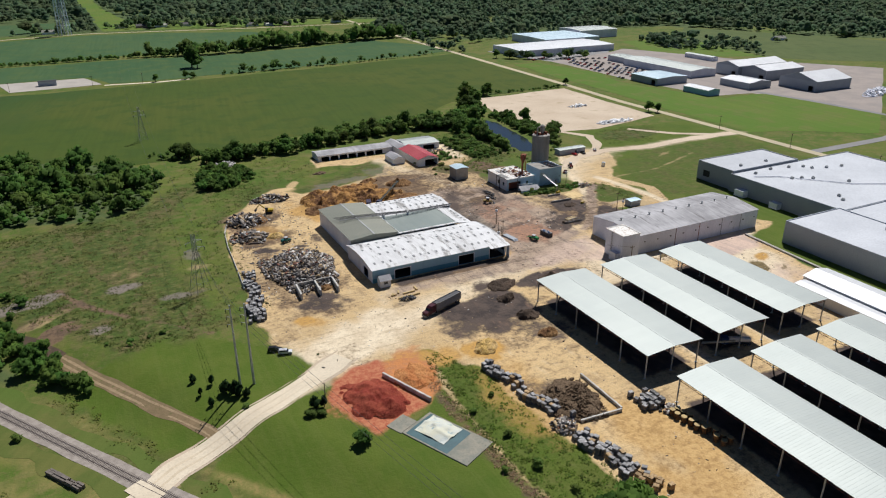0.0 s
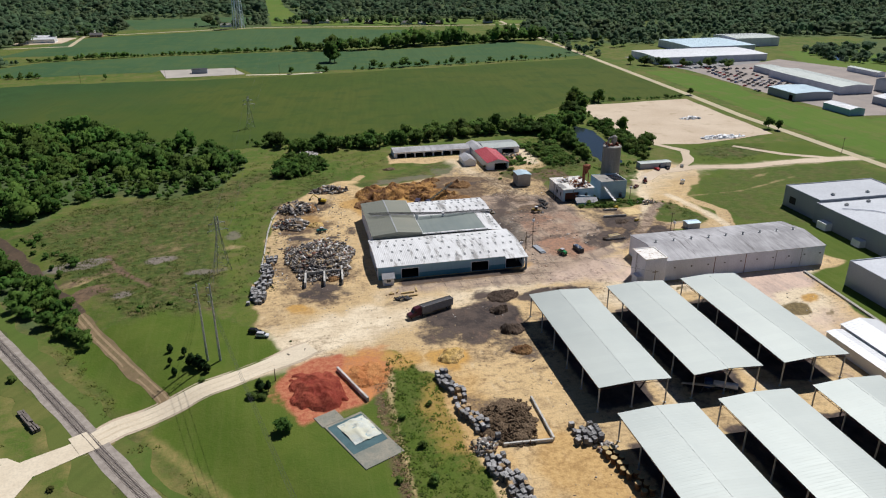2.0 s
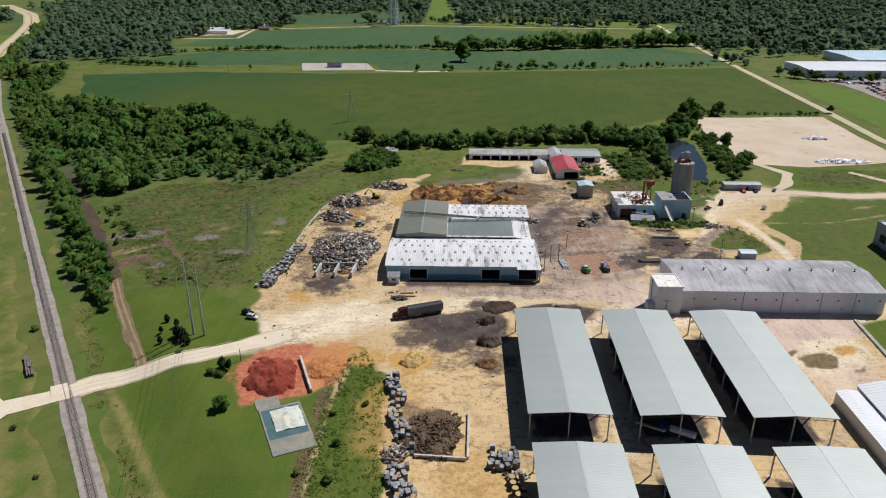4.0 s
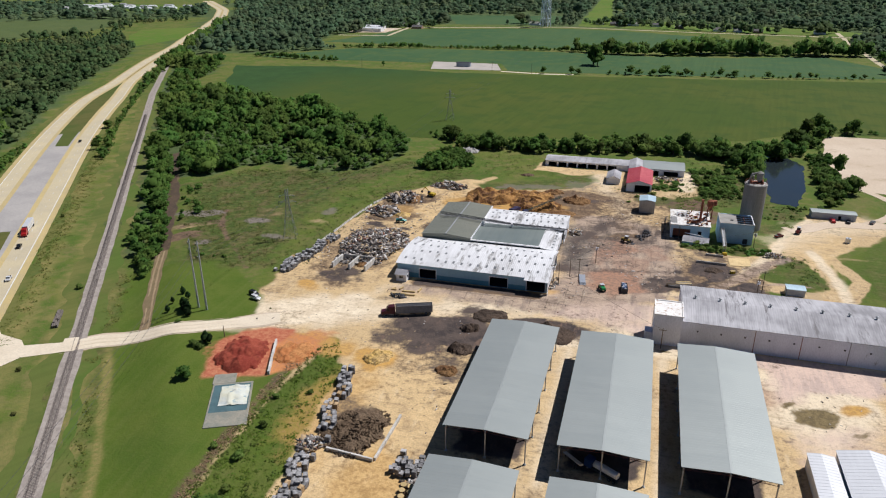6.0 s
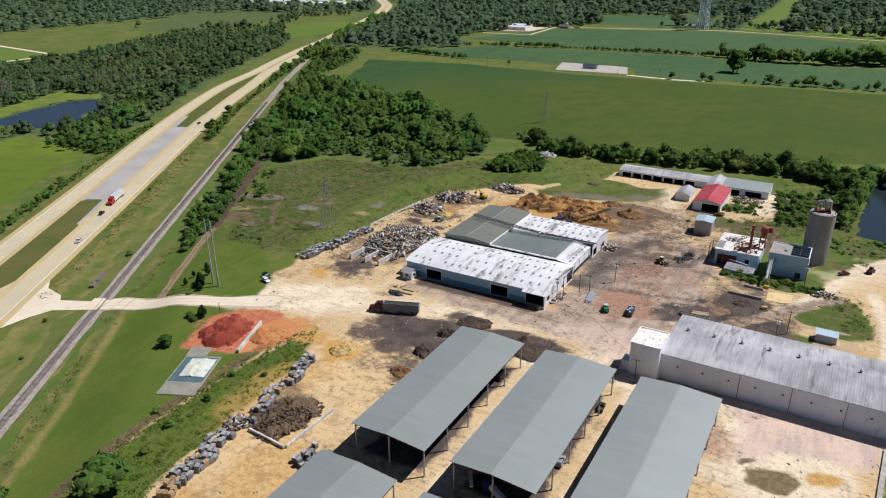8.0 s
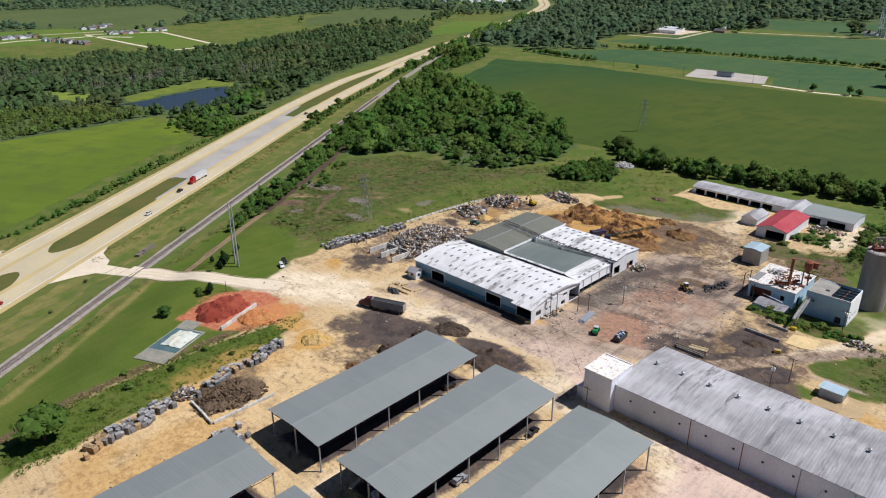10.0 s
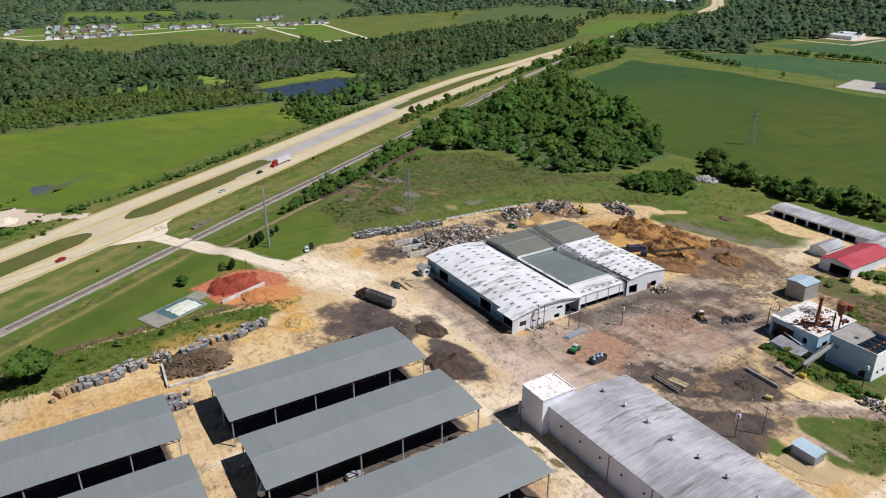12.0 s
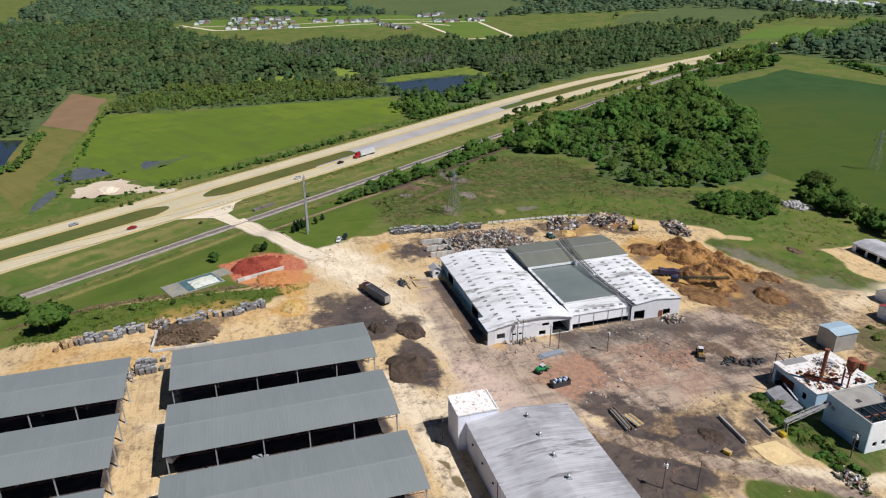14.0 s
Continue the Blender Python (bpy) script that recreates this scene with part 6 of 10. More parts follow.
for x, y, h in ((206, 468, 14), (172, 466, 11), (288, 528, 15), (300, 548, 16), (276, 505, 13), (292, 440, 13), (292, 402, 12), (286, 395, 10), (240, 420, 9), (236, 440, 10), (242, 452, 11)):
    place_tree(broad[rr.randrange(3)], x, y, h, 1.0, rr)
for x, y in scatter([(48, 392), (60, 385), (78, 398), (76, 418), (58, 424)], 6.5, 25):
    place_tree(broad[rr.randrange(3)], x, y, rr.uniform(5.5, 8.5), 1.15, rr)
for x, y, h in ((114, 844, 25), (119, 838, 16), (67, 767, 8), (97, 772, 9), (104, 775, 7), (-120, 775, 6), (50, 147, 4.8), (417, 560, 7), (404, 430, 9), (408, 424, 8), (450, 745, 11), (462, 735, 12), (478, 720, 11), (497, 712, 10), (520, 700, 11), (540, 690, 10), (640, 1130, 13),
                (95, 91, 12.5), (91, 95, 8), (72, 75, 9.5), (68, 70, 7), (60, 62, 6), (440, 960, 12), (470, 985, 13), (500, 950, 12), (-62, 284, 7), (-27, 240, 6), (-33, 232, 7), (-40, 244, 6)):
    place_tree(broad[rr.randrange(3)], x, y, h, 1.1, rr)
for x, y, h in ((14, 198, 3.8), (19, 194, 4.2), (22, 187.5, 5.8), (24.5, 185, 6.4), (27, 182.5, 4.2), (46, 167.5, 4.6), (43.5, 168.5, 4.8)):
    place_tree(cedar[rr.randrange(2)], x, y, h, rr.uniform(1.0, 1.3), rr)
for x, y, h, w in ((41, 165, 2.6, 1.4), (44, 164, 2.2, 1.4), (87, 118, 3.2, 1.1), (86, 132, 2.6, 1.0), (90, 106, 2.4, 1.2), (83, 145, 2.2, 1.1), (92, 150, 1.8, 1.2), (26, 178, 1.4, 1.8), (208, 304, 3.0, 1.3), (212, 302, 2.6, 1.2), (228, 303, 2.0, 1.5), (174, 380, 3.0, 1.4), (194, 388, 2.6, 1.8), (188, 372, 2.4, 2.0),
                (-8, 140, 1.6, 1.3), (10, 120, 1.4, 1.3), (-34, 196, 2.6, 1.2), (205, 345, 2, 1.6), (210, 299, 2.2, 1.6), (216, 303, 1.8, 1.8), (222, 300, 1.6, 2.0), (226, 304, 2.4, 1.4), (233, 301, 2.0, 1.6), (238, 304, 1.8, 1.5), (206, 308, 3.2, 1.2), (202, 300, 1.6, 1.6), (214, 297, 1.2, 2.0), (186, 362, 1.8, 2.0), (194, 366, 1.6, 2.2), (180, 366, 1.4, 2.0), (176, 356, 1.2, 2.0), (53, 196, 0.6, 1.5)):
    place_tree(shrub[rr.randrange(2)], x, y, h, w, rr)
for k in broad + cedar + shrub:
    k.matrix_basis = Matrix.Translation((0, 0, 0))
spare = (hw_point(235, 26), hw_point(222, 26), hw_point(290, 26), (15, 190), (17, 184), hw_point(80, 25), (78, 120))
for k, (x, y) in zip(broad + cedar + shrub, spare):
    s = 1.4 if k in cedar else 3.0 if k in broad else 0.9
    k.matrix_basis = Matrix.Translation((x, y, -0.1)) @ Matrix.Diagonal((s, s, s, 1))


# ---- open sheds ----
def open_shed():
    """A wide roof on three rows of steel columns with lattice girders, 22.4 m by 60 m; its south-west foot is the origin."""
    t = thing("open_shed", "open-sided storage shed with a grey sheet-metal gable roof on steel columns", "shed", group="open storage sheds")
    W, L, E, R = 22.6, 60.0, 8.7, 9.4
    bm = gable_sheet(W / 2, E, R, L, 0.10, "Y", 1.0, 0.012)
    bmesh.ops.translate(bm, verts=bm.verts[:], vec=(W / 2, 0, 0))
    part("roof", bm, M["galv"], t)
    # Extra near-black sheet that swallows bounced light and deepens the shade below.
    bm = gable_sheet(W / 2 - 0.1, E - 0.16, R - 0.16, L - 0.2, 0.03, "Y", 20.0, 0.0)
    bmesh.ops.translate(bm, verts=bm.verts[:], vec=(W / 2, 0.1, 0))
    part("underside", bm, M["void"], t, "near-black underside sheet added to deepen the shade")
    part("ridge_cap", boxes((W / 2 - 0.3, W / 2 + 0.3, 0, L, R - 0.04, R + 0.03)), M["galv_ridge"], t)
    col = None
    for i in range(6):
        for x in (0.7, W / 2, W - 0.7):
            y = 0.8 + i * (L - 1.6) / 5
            if col is None:
                col = part("column", boxes((-0.16, 0.16, -0.16, 0.16, -0.15, E - 0.2), (-0.35, 0.35, -0.35, 0.35, -0.15, 0.12)), M["pole_steel"], t).data
                MADE[-1].matrix_basis = Matrix.Translation((x, y, 0))
            else:
                share("column", col, t, Matrix.Translation((x, y, 0)))

    def girder(a, b, n):
        a, b = Vector(a), Vector(b)
        bm = tubes((a, b, 0.09), (a - Vector((0, 0, 1.1)), b - Vector((0, 0, 1.1)), 0.09), n=4)
        for k in range(n):
            p, q = a.lerp(b, k / n), a.lerp(b, (k + 1) / n)
            lo = Vector((0, 0, 1.1))
            tube(bm, p if k % 2 else p - lo, q - lo if k % 2 else q, 0.06, None, 4)
        return bm

    for x, z in ((0.7, E - 0.2), (W - 0.7, E - 0.2), (W / 2, R - 0.25)):
        part("girder", girder((x, 0.5, z), (x, L - 0.5, z), 40), M["red_steel"], t, "red oxide lattice girder")
    for i in range(6):
        y = 0.8 + i * (L - 1.6) / 5
        part("rafter_truss", girder((0.7, y, E - 0.25), (W / 2, y, R - 0.3), 8), M["red_steel"], t, "red oxide roof truss")
        part("rafter_truss", girder((W / 2, y, R - 0.3), (W - 0.7, y, E - 0.25), 8), M["red_steel"], t, "red oxide roof truss")
    return t


shed = open_shed()
shed.matrix_basis = Matrix.Translation((137.6, 135.2, -0.05))
for x, y in ((167.4, 135.2), (197.2, 135.2), (137.6, 63.2), (167.4, 63.2), (197.2, 63.2)):
    copy_thing(shed, Matrix.Translation((x, y, -0.05)))


def wall_with_holes(axis, fixed, thick, a0, a1, z1, holes, z0=-0.2):
    """A wall along x (axis X, at y fixed) or along y, from a0 to a1, with rectangular openings (b0, b1, lo, hi) cut through."""
    cuts = sorted({a0, a1, *[h[0] for h in holes], *[h[1] for h in holes]})
    bm = bmesh.new()
    for p, q in zip(cuts, cuts[1:]):
        mid = (p + q) / 2
        spans = [(z0, z1)]
        for b0, b1, lo, hi in holes:
            if b0 <= mid <= b1:
                nxt = []
                for s, e in spans:
                    if lo > s:
                        nxt.append((s, min(lo, e)))
                    if hi < e:
                        nxt.append((max(hi, s), e))
                spans = nxt
        for s, e in spans:
            if e - s > 0.01:
                if axis == "X":
                    box(bm, p, q, fixed, fixed + thick, s, e)
                else:
                    box(bm, fixed, fixed + thick, p, q, s, e)
    bmesh.ops.remove_doubles(bm, verts=bm.verts[:], dist=0.001)
    return bm


# ---- the mill ----
mill = thing("mill_building", "large sawmill building with white patched metal roofs and pale blue walls", "building")
AX0, AX1, AY0, AY1 = 88.8, 150.2, 236.9, 265.5
EAVE, RISE = 5.7, 1.75
bm = gable_sheet((AY1 - AY0) / 2 + 0.6, EAVE, EAVE + RISE, AX1 - AX0 + 1.2, 0.12, "X", 0.75, 0.045, 12, True)
bmesh.ops.translate(bm, verts=bm.verts[:], vec=(AX0 - 0.6, (AY0 + AY1) / 2, 0))
part("roof", bm, M["mill_roof"], mill, "white weathered curved metal roof")
DOORS = ((98.3, 105.2, 4.0), (127.4, 134.6, 4.1), (142.2, 149.4, 4.3))
south = wall_with_holes("X", AY0, 0.25, AX0, AX1, EAVE - 0.1, [(a, b, 0, h) for a, b, h in DOORS])
part("wall", south, M["teal_wall"], mill)
for a, b in ((AX0 + 0.05, 98.0), (105.5, 127.1), (134.9, 141.9)):
    part("lower_panel", boxes((a, b, AY0 - 0.04, AY0 - 0.005, -0.1, 1.9)), M["teal_panel"], mill, "deep teal lower wall sheets")
for a, b, h in DOORS:
    part("door_frame", boxes((a - 0.25, a, AY0 - 0.06, AY0 + 0.3, -0.1, h + 0.25), (b, b + 0.25, AY0 - 0.06, AY0 + 0.3, -0.1, h + 0.25), (a, b, AY0 - 0.06, AY0 + 0.3, h, h + 0.25)), M["white_wall"], mill)
part("wall", wall_with_holes("Y", AX0, 0.25, AY0 + 0.26, AY1, EAVE - 0.1, [(242, 247, 0, 4)]), M["grey_wall"], mill)
arc = [(AY0 + 0.3 + (AY1 - AY0 - 0.6) * i / 12, EAVE - 0.2 + RISE * (1 - (2 * i / 12 - 1) ** 2)) for i in range(13)]
for x in (AX0, AX1 - 0.25):
    part("gable", extrude_profile([(AY0 + 0.3, EAVE - 0.2)] + arc[1:-1] + [(AY1 - 0.3, EAVE - 0.2)], 0.24, "X", x), M["white_wall"], mill)
part("wall", wall_with_holes("Y", AX1 - 0.25, 0.25, AY0 + 0.26, AY1, EAVE - 0.2, [(238.0, 241.0, 1.6, 3.4), (243.5, 244.9, 1.8, 2.6), (246, 247.2, 1.8, 2.6), (253.5, 256.0, 0.4, 2.0), (258.5, 265.0, 0, 4.8), (254.5, 257.2, 3.8, 4.8)]), M["white_wall"], mill)
part("wall", boxes((AX0 + 0.26, AX1 - 0.3, AY1 - 0.25, AY1, -0.1, EAVE - 0.2)), M["grey_wall"], mill)
part("window", boxes((AX1 - 0.15, AX1 - 0.1, 238, 241, 1.6, 3.4)), M["glass"], mill)
part("sign", boxes((AX1 + 0.02, AX1 + 0.1, 245.2, 250.4, 4.6, 5.3)), M["grey_wall"], mill, "grey sign board with letters that cannot be read")
part("floor", boxes((AX0 + 0.3, AX1 - 0.3, AY0 + 0.3, AY1 - 0.3, -0.2, -0.06)), M["void"], mill)
sky_me = None
rs = random.Random(3)
for i in range(18):
    for j in range(4):
        x, v = AX0 + 2.5 + i * 3.4 + (j % 2) * 1.6 + rs.uniform(-0.2, 0.2), -10.6 + j * 6.4 + rs.uniform(-0.3, 0.3)
        half = (AY1 - AY0) / 2 + 0.6
        z = EAVE + RISE * (1 - (v / half) ** 2)
        m = Matrix.Translation((x, (AY0 + AY1) / 2 + v, z + 0.08)) @ Matrix.Rotation(-math.atan(2 * RISE * v / half ** 2), 4, "X")
        if rs.random() < 0.14 or x > AX1 - 1:
            continue
        if sky_me is None:
            sky_me = part("skylight", boxes((-0.42, 0.42, -0.75, 0.75, -0.03, 0.05)), M["skylight"], mill).data
            MADE[-1].matrix_basis = m
        else:
            share("skylight", sky_me, mill, m)
part("porch_roof", extrude_profile([(234.4, 5.3), (237.2, 5.8), (237.2, 5.95), (234.4, 5.45)], 9.6, "X", 141.4), M["mill_roof"], mill, "white roof step over the corner door")
part("porch_wall", boxes((150.5, 150.7, 234.6, 236.85, -0.1, 5.3)), M["white_wall"], mill)
# tall north-west bay
bm = gable_sheet(11.2, 7.7, 8.8, 44.0, 0.12, "Y", 1.1, 0.03)
bmesh.ops.translate(bm, verts=bm.verts[:], vec=(101.2, 265.2, 0))
part("roof", bm, M["olive_roof"], mill, "olive grey metal gable roof")
part("ridge_cap", boxes((100.9, 101.5, 265.2, 309.2, 8.82, 8.9)), M["galv_end"], mill)
part("fascia", boxes((112.42, 112.56, 265.2, 309.2, 6.9, 7.82)), M["white_wall"], mill, "white fascia along the tall bay's eave")
part("wall", extrude_profile([(90.4, -0.1), (112, -0.1), (112, 7.6), (101.2, 8.65), (90.4, 7.6)], 0.25, "Y", 265.6), M["olive_roof"], mill)
part("wall", extrude_profile([(90.4, -0.1), (112, -0.1), (112, 7.6), (101.2, 8.65), (90.4, 7.6)], 0.25, "Y", 308.6), M["grey_wall"], mill)
part("wall", boxes((90.3, 90.55, 265.85, 308.6, -0.1, 7.6)), M["grey_wall"], mill)
part("wall", boxes((111.8, 112.05, 265.85, 308.6, -0.1, 7.6)), M["white_wall"], mill)
# low middle roof, east lean-to and north roof
part("roof", boxes((112.1, 142.6, 265.9, 288.6, 6.3, 6.55)), M["green_roof"], mill, "pale green low metal roof")
bm = extrude_profile([(142.4, 6.5), (149.6, 5.6), (149.6, 5.45), (142.4, 6.3)], 23.0, "Y", 265.9)
part("roof", bm, M["mill_roof"], mill)
bm = gable_sheet(10.2, 6.4, 7.4, 38.4, 0.12, "X", 0.75, 0.045, None, True)
bmesh.ops.translate(bm, verts=bm.verts[:], vec=(112.1, 298.9, 0))
part("roof", bm, M["mill_roof"], mill, "white weathered metal roof with dark patches")
for i in range(11):
    for j in range(4):
        v = (-8, -3.2, 3.0, 7.6)[j] + rs.uniform(-0.3, 0.3)
        z = 6.4 + 1.0 * (1 - abs(v) / 10.2)
        share("skylight", sky_me, mill, Matrix.Translation((114.5 + i * 3.3 + (j % 2), 298.9 + v, z + 0.14)) @ Matrix.Rotation(-math.copysign(0.098, v), 4, "X"))
for i in range(6):
    share("skylight", sky_me, mill, Matrix.Translation((147.5, 269 + i * 3.4, 5.92)) @ Matrix.Rotation(0.125, 4, "Y"))
part("wall", wall_with_holes("Y", 149.1, 0.25, 265.6, 289.0, 5.4, [(266.6, 288.4, -0.1, 1.9)], -0.1), M["white_wall"], mill)
part("wall", wall_with_holes("Y", 149.9, 0.25, 289.0, 308.8, 6.3, [(290.2, 294.5, 0, 3.6), (302, 305, 0, 2.6)], -0.1), M["white_wall"], mill)
part("wall", boxes((112.3, 149.9, 308.5, 308.75, -0.1, 6.3)), M["white_wall"], mill)
part("gable", extrude_profile([(289.2, 6.3), (298.9, 7.25), (308.6, 6.3)], 0.2, "X", 149.95), M["white_wall"], mill)
part("floor", boxes((112.3, 149, 265.8, 308.4, -0.2, -0.06)), M["void"], mill)
part("door", boxes((150.16, 150.3, 300.2, 301.8, 0, 2.4)), M["rust"], mill, "rust red steel door")
for k in range(4):
    part("downpipe", tubes(((149.5, 269 + k * 5.6, -0.1), (149.5, 269 + k * 5.6, 5.4), 0.09)), M["pole_steel"], mill)
for k, (o, r) in enumerate(((0, 0.17), (1.0, 0.11), (1.9, 0.14), (2.9, 0.1), (3.6, 0.1))):
    path = [(92.5 - 0.3 * k, 287 + o * 1.2, 9.1), (101.2, 285.4 + o, 9.5), (112.5, 285 + o * 0.8, 9.0), (128, 285.5 + o * 0.6, 7.9), (150.5 + k * 0.3, 288.4 + o * 0.4, 6.9)]
    bm = bmesh.new()
    for a, b in zip(path, path[1:]):
        tube(bm, a, b, r, None, 6)
    part("roof_pipe", bm, M["dark_steel"] if k else M["grey_roof"], mill, "long duct laid across the roofs")
bm = bmesh.new()
for k in range(5):
    for x, z0, z1 in ((95, 8.0, 9.3), (108, 8.0, 9.3), (120, 6.5, 8.5), (136, 6.5, 7.6)):
        tube(bm, (x + k * 0.4, 285.5 + k * 0.6, z0), (x + k * 0.4, 285.5 + k * 0.6, z1), 0.05, None, 4)
part("pipe_stand", bm, M["pole_steel"], mill)
for x, y, z, r in ((113.5, 285.2, 8.8, 0.7), (126.5, 286.5, 8.2, 0.5)):
    part("cyclone", tubes(((x, y, 6.5), (x, y, z), r), n=12), M["white_wall"], mill, "white cyclone head on the roof")
part("valley_flashing", boxes((112.5, 142, 265.5, 266.5, 6.56, 6.9), (141.9, 142.8, 266, 289, 6.56, 6.7)), M["mill_roof"], mill)

kiosk = thing("kiosk", "small white scale house with a grey gable roof", "kiosk", Matrix.Translation((92.2, 233.4, 0)) @ Matrix.Diagonal((1.35, 1.3, 1.15, 1)))
part("wall", soft(boxes((-1.6, 1.6, -1.4, 1.4, -0.1, 2.6)), 0.03), M["white_wall"], kiosk)
bm = gable_sheet(1.9, 2.6, 3.9, 3.8, 0.1, "X", 0.6, 0.03)
bmesh.ops.translate(bm, verts=bm.verts[:], vec=(-1.9, 0, 0))
part("roof", bm, M["grey_roof"], kiosk)
part("gable", extrude_profile([(-1.4, 2.55), (1.4, 2.55), (0, 3.7)], 3.0, "X", -1.5), M["white_wall"], kiosk)
part("window", boxes((1.58, 1.64, -0.5, 0.5, 1.1, 2.0)), M["glass"], kiosk)
part("window", boxes((-0.6, 0.6, -1.44, -1.38, 1.1, 2.0)), M["glass"], kiosk)

# ---- the long warehouse ----
ware = thing("warehouse", "long grey block warehouse with a low weathered metal roof", "building")
WX0, WX1, WY0, WY1, WE, WR = 199.0, 273.0, 211.0, 239.5, 8.6, 10.4
bm = gable_sheet((WY1 - WY0) / 2 + 0.3, WE, WR, WX1 - WX0 + 0.4, 0.15, "X", 0.75, 0.04, None, True)
bmesh.ops.translate(bm, verts=bm.verts[:], vec=(WX0 - 0.2, (WY0 + WY1) / 2, 0))
part("roof", bm, M["grey_roof"], ware)
part("wall", boxes((WX0, WX1, WY0, WY0 + 0.3, -0.2, WE - 0.1)), M["grey_wall"], ware)
part("wall", boxes((WX0, WX1, WY1 - 0.3, WY1, -0.2, WE - 0.1)), M["grey_wall"], ware)
mid = (WY0 + WY1) / 2
for x in (WX0, WX1 - 0.3):
    part("gable_wall", extrude_profile([(WY0 + 0.31, -0.2), (WY1 - 0.31, -0.2), (WY1 - 0.31, WE - 0.15), (mid, WR - 0.16), (WY0 + 0.31, WE - 0.15)], 0.3, "X", x), M["grey_wall"], ware)
vent = None
for i in range(9):
    m = Matrix.Translation((WX0 + 4.5 + i * 8.1, mid + 0.8, WR - 0.1))
    if vent is None:
        bm = tubes(((0, 0, -0.3), (0, 0, 0.7), 0.28), ((0, 0, 0.7), (0, 0, 1.0), 0.5), ((0, 0, 1.0), (0, 0, 1.25), 0.5, 0.15), n=10)
        box(bm, -0.7, 0.7, -0.7, 0.7, -0.1, 0.12)
        vent = part("roof_vent", bm, M["galv_end"], ware, "round roof ventilator").data
        MADE[-1].matrix_basis = m
    else:
        share("roof_vent", vent, ware, m)
for i in range(10):
    x = WX0 + 5 + i * 7.4
    part("wall_lamp", boxes((x, x + 0.5, WY0 - 0.35, WY0, 5.2, 5.6)), M["dark_steel"], ware)
for x, mt in ((222, "rust"), (236, "rust"), (250, "grey_roof"), (262, "grey_roof")):
    part("downpipe", tubes(((x, WY0 - 0.1, 0), (x, WY0 - 0.1, WE - 0.2), 0.11)), M[mt], ware)
part("block_tower", boxes((190.0, 199.0, 208.6, 219.6, -0.2, 11.0)), M["grey_wall"], ware, "taller block bay at the end")
part("tower_roof", boxes((189.8, 199.2, 208.4, 208.8, 11.0, 11.35), (189.8, 199.2, 219.4, 219.8, 11.0, 11.35), (189.8, 190.2, 208.8, 219.4, 11.0, 11.35), (198.8, 199.2, 208.8, 219.4, 11.0, 11.35), (190.2, 198.8, 208.8, 219.4, 11.0, 11.1)), M["tower_top"], ware, "white flat roof with rust-brown stains")
part("wall", boxes((187.4, 189.9, 209.5, 213.6, -0.2, 3.6)), M["grey_wall"], ware, "low block lean-to")
part("ladder", tubes(((189.7, 215.0, 0), (189.7, 215.0, 11.4), 0.05), ((189.7, 215.6, 0), (189.7, 215.6, 11.4), 0.05), *[((189.7, 215.0, 0.4 + 0.4 * k), (189.7, 215.6, 0.4 + 0.4 * k), 0.03) for k in range(27)], n=4), M["dark_steel"], ware)

# ---- the large distribution building ----
big = thing("distribution_building", "very large grey steel building with flat white roofs", "building")


def flat_block(x0, x1, y0, y1, h, roof=None):
    part("wall", boxes((x0, x1, y0, y0 + 0.3, -0.2, h + 0.4), (x0, x1, y1 - 0.3, y1, -0.2, h + 0.4), (x0, x0 + 0.3, y0 + 0.3, y1 - 0.3, -0.2, h + 0.4), (x1 - 0.3, x1, y0 + 0.3, y1 - 0.3, -0.2, h + 0.4)), M["steel_wall"], big)
    part("roof", boxes((x0 + 0.3, x1 - 0.3, y0 + 0.3, y1 - 0.3, h - 0.2, h)), roof or M["white_roof"], big)


flat_block(306, 357, 256, 281, 10.2)
flat_block(304, 400, 190, 255.9, 9.2)
flat_block(268, 303.9, 120, 192, 10.0)
flat_block(304, 400, 120, 189.9, 9.0)
unit = None
for x, y in ((318, 262), (338, 262), (330, 252), (316, 250), (326, 235), (331, 233), (336, 230), (348, 218), (342, 250), (350, 247), (352, 243), (360, 240), (370, 238), (318, 200), (322, 205), (298, 165), (284, 150)):
    m = Matrix.Translation((x, y, 10.2 if y > 256 else 10.0 if x < 304 else 9.2))
    if unit is None:
        bm = soft(boxes((-0.8, 0.8, -0.6, 0.6, 0, 1.0)), 0.06)
        box(bm, -0.4, 0.4, -0.3, 0.3, 1.0, 1.3)
        unit = part("roof_unit", bm, M["galv_end"], big, "small grey rooftop air unit").data
        MADE[-1].matrix_basis = m
    else:
        share("roof_unit", unit, big, m)
bm = tubes(((310, 246, 9.6), (322, 240, 9.6), 0.2), ((322, 240, 9.6), (345, 214, 9.6), 0.2), ((345, 214, 9.6), (380, 196, 9.6), 0.2))
part("roof_duct", bm, M["grey_wall"], big)
part("dock_door", boxes((305.85, 306.05, 272, 276.5, 2.5, 6)), M["void"], big, "dark loading door")
part("dock_shelter", boxes((300.5, 304, 243, 249, -0.1, 3.4)), M["white_wall"], big)
part("dock_shelter", boxes((300.8, 304, 222, 227, -0.1, 3.0)), M["white_wall"], big)
bm = bmesh.new()
for i in range(24):
    box(bm, -0.6, 0.6, i * 2.5, i * 2.5 + 2.4, -0.1, 0.55)
tagged(part("low_wall", bm, M["concrete"]), "row of concrete blocks along the grass edge", "wall").matrix_basis = Matrix.Translation((256.5, 146, 0)) @ Matrix.Rotation(radians(-4), 4, "Z")

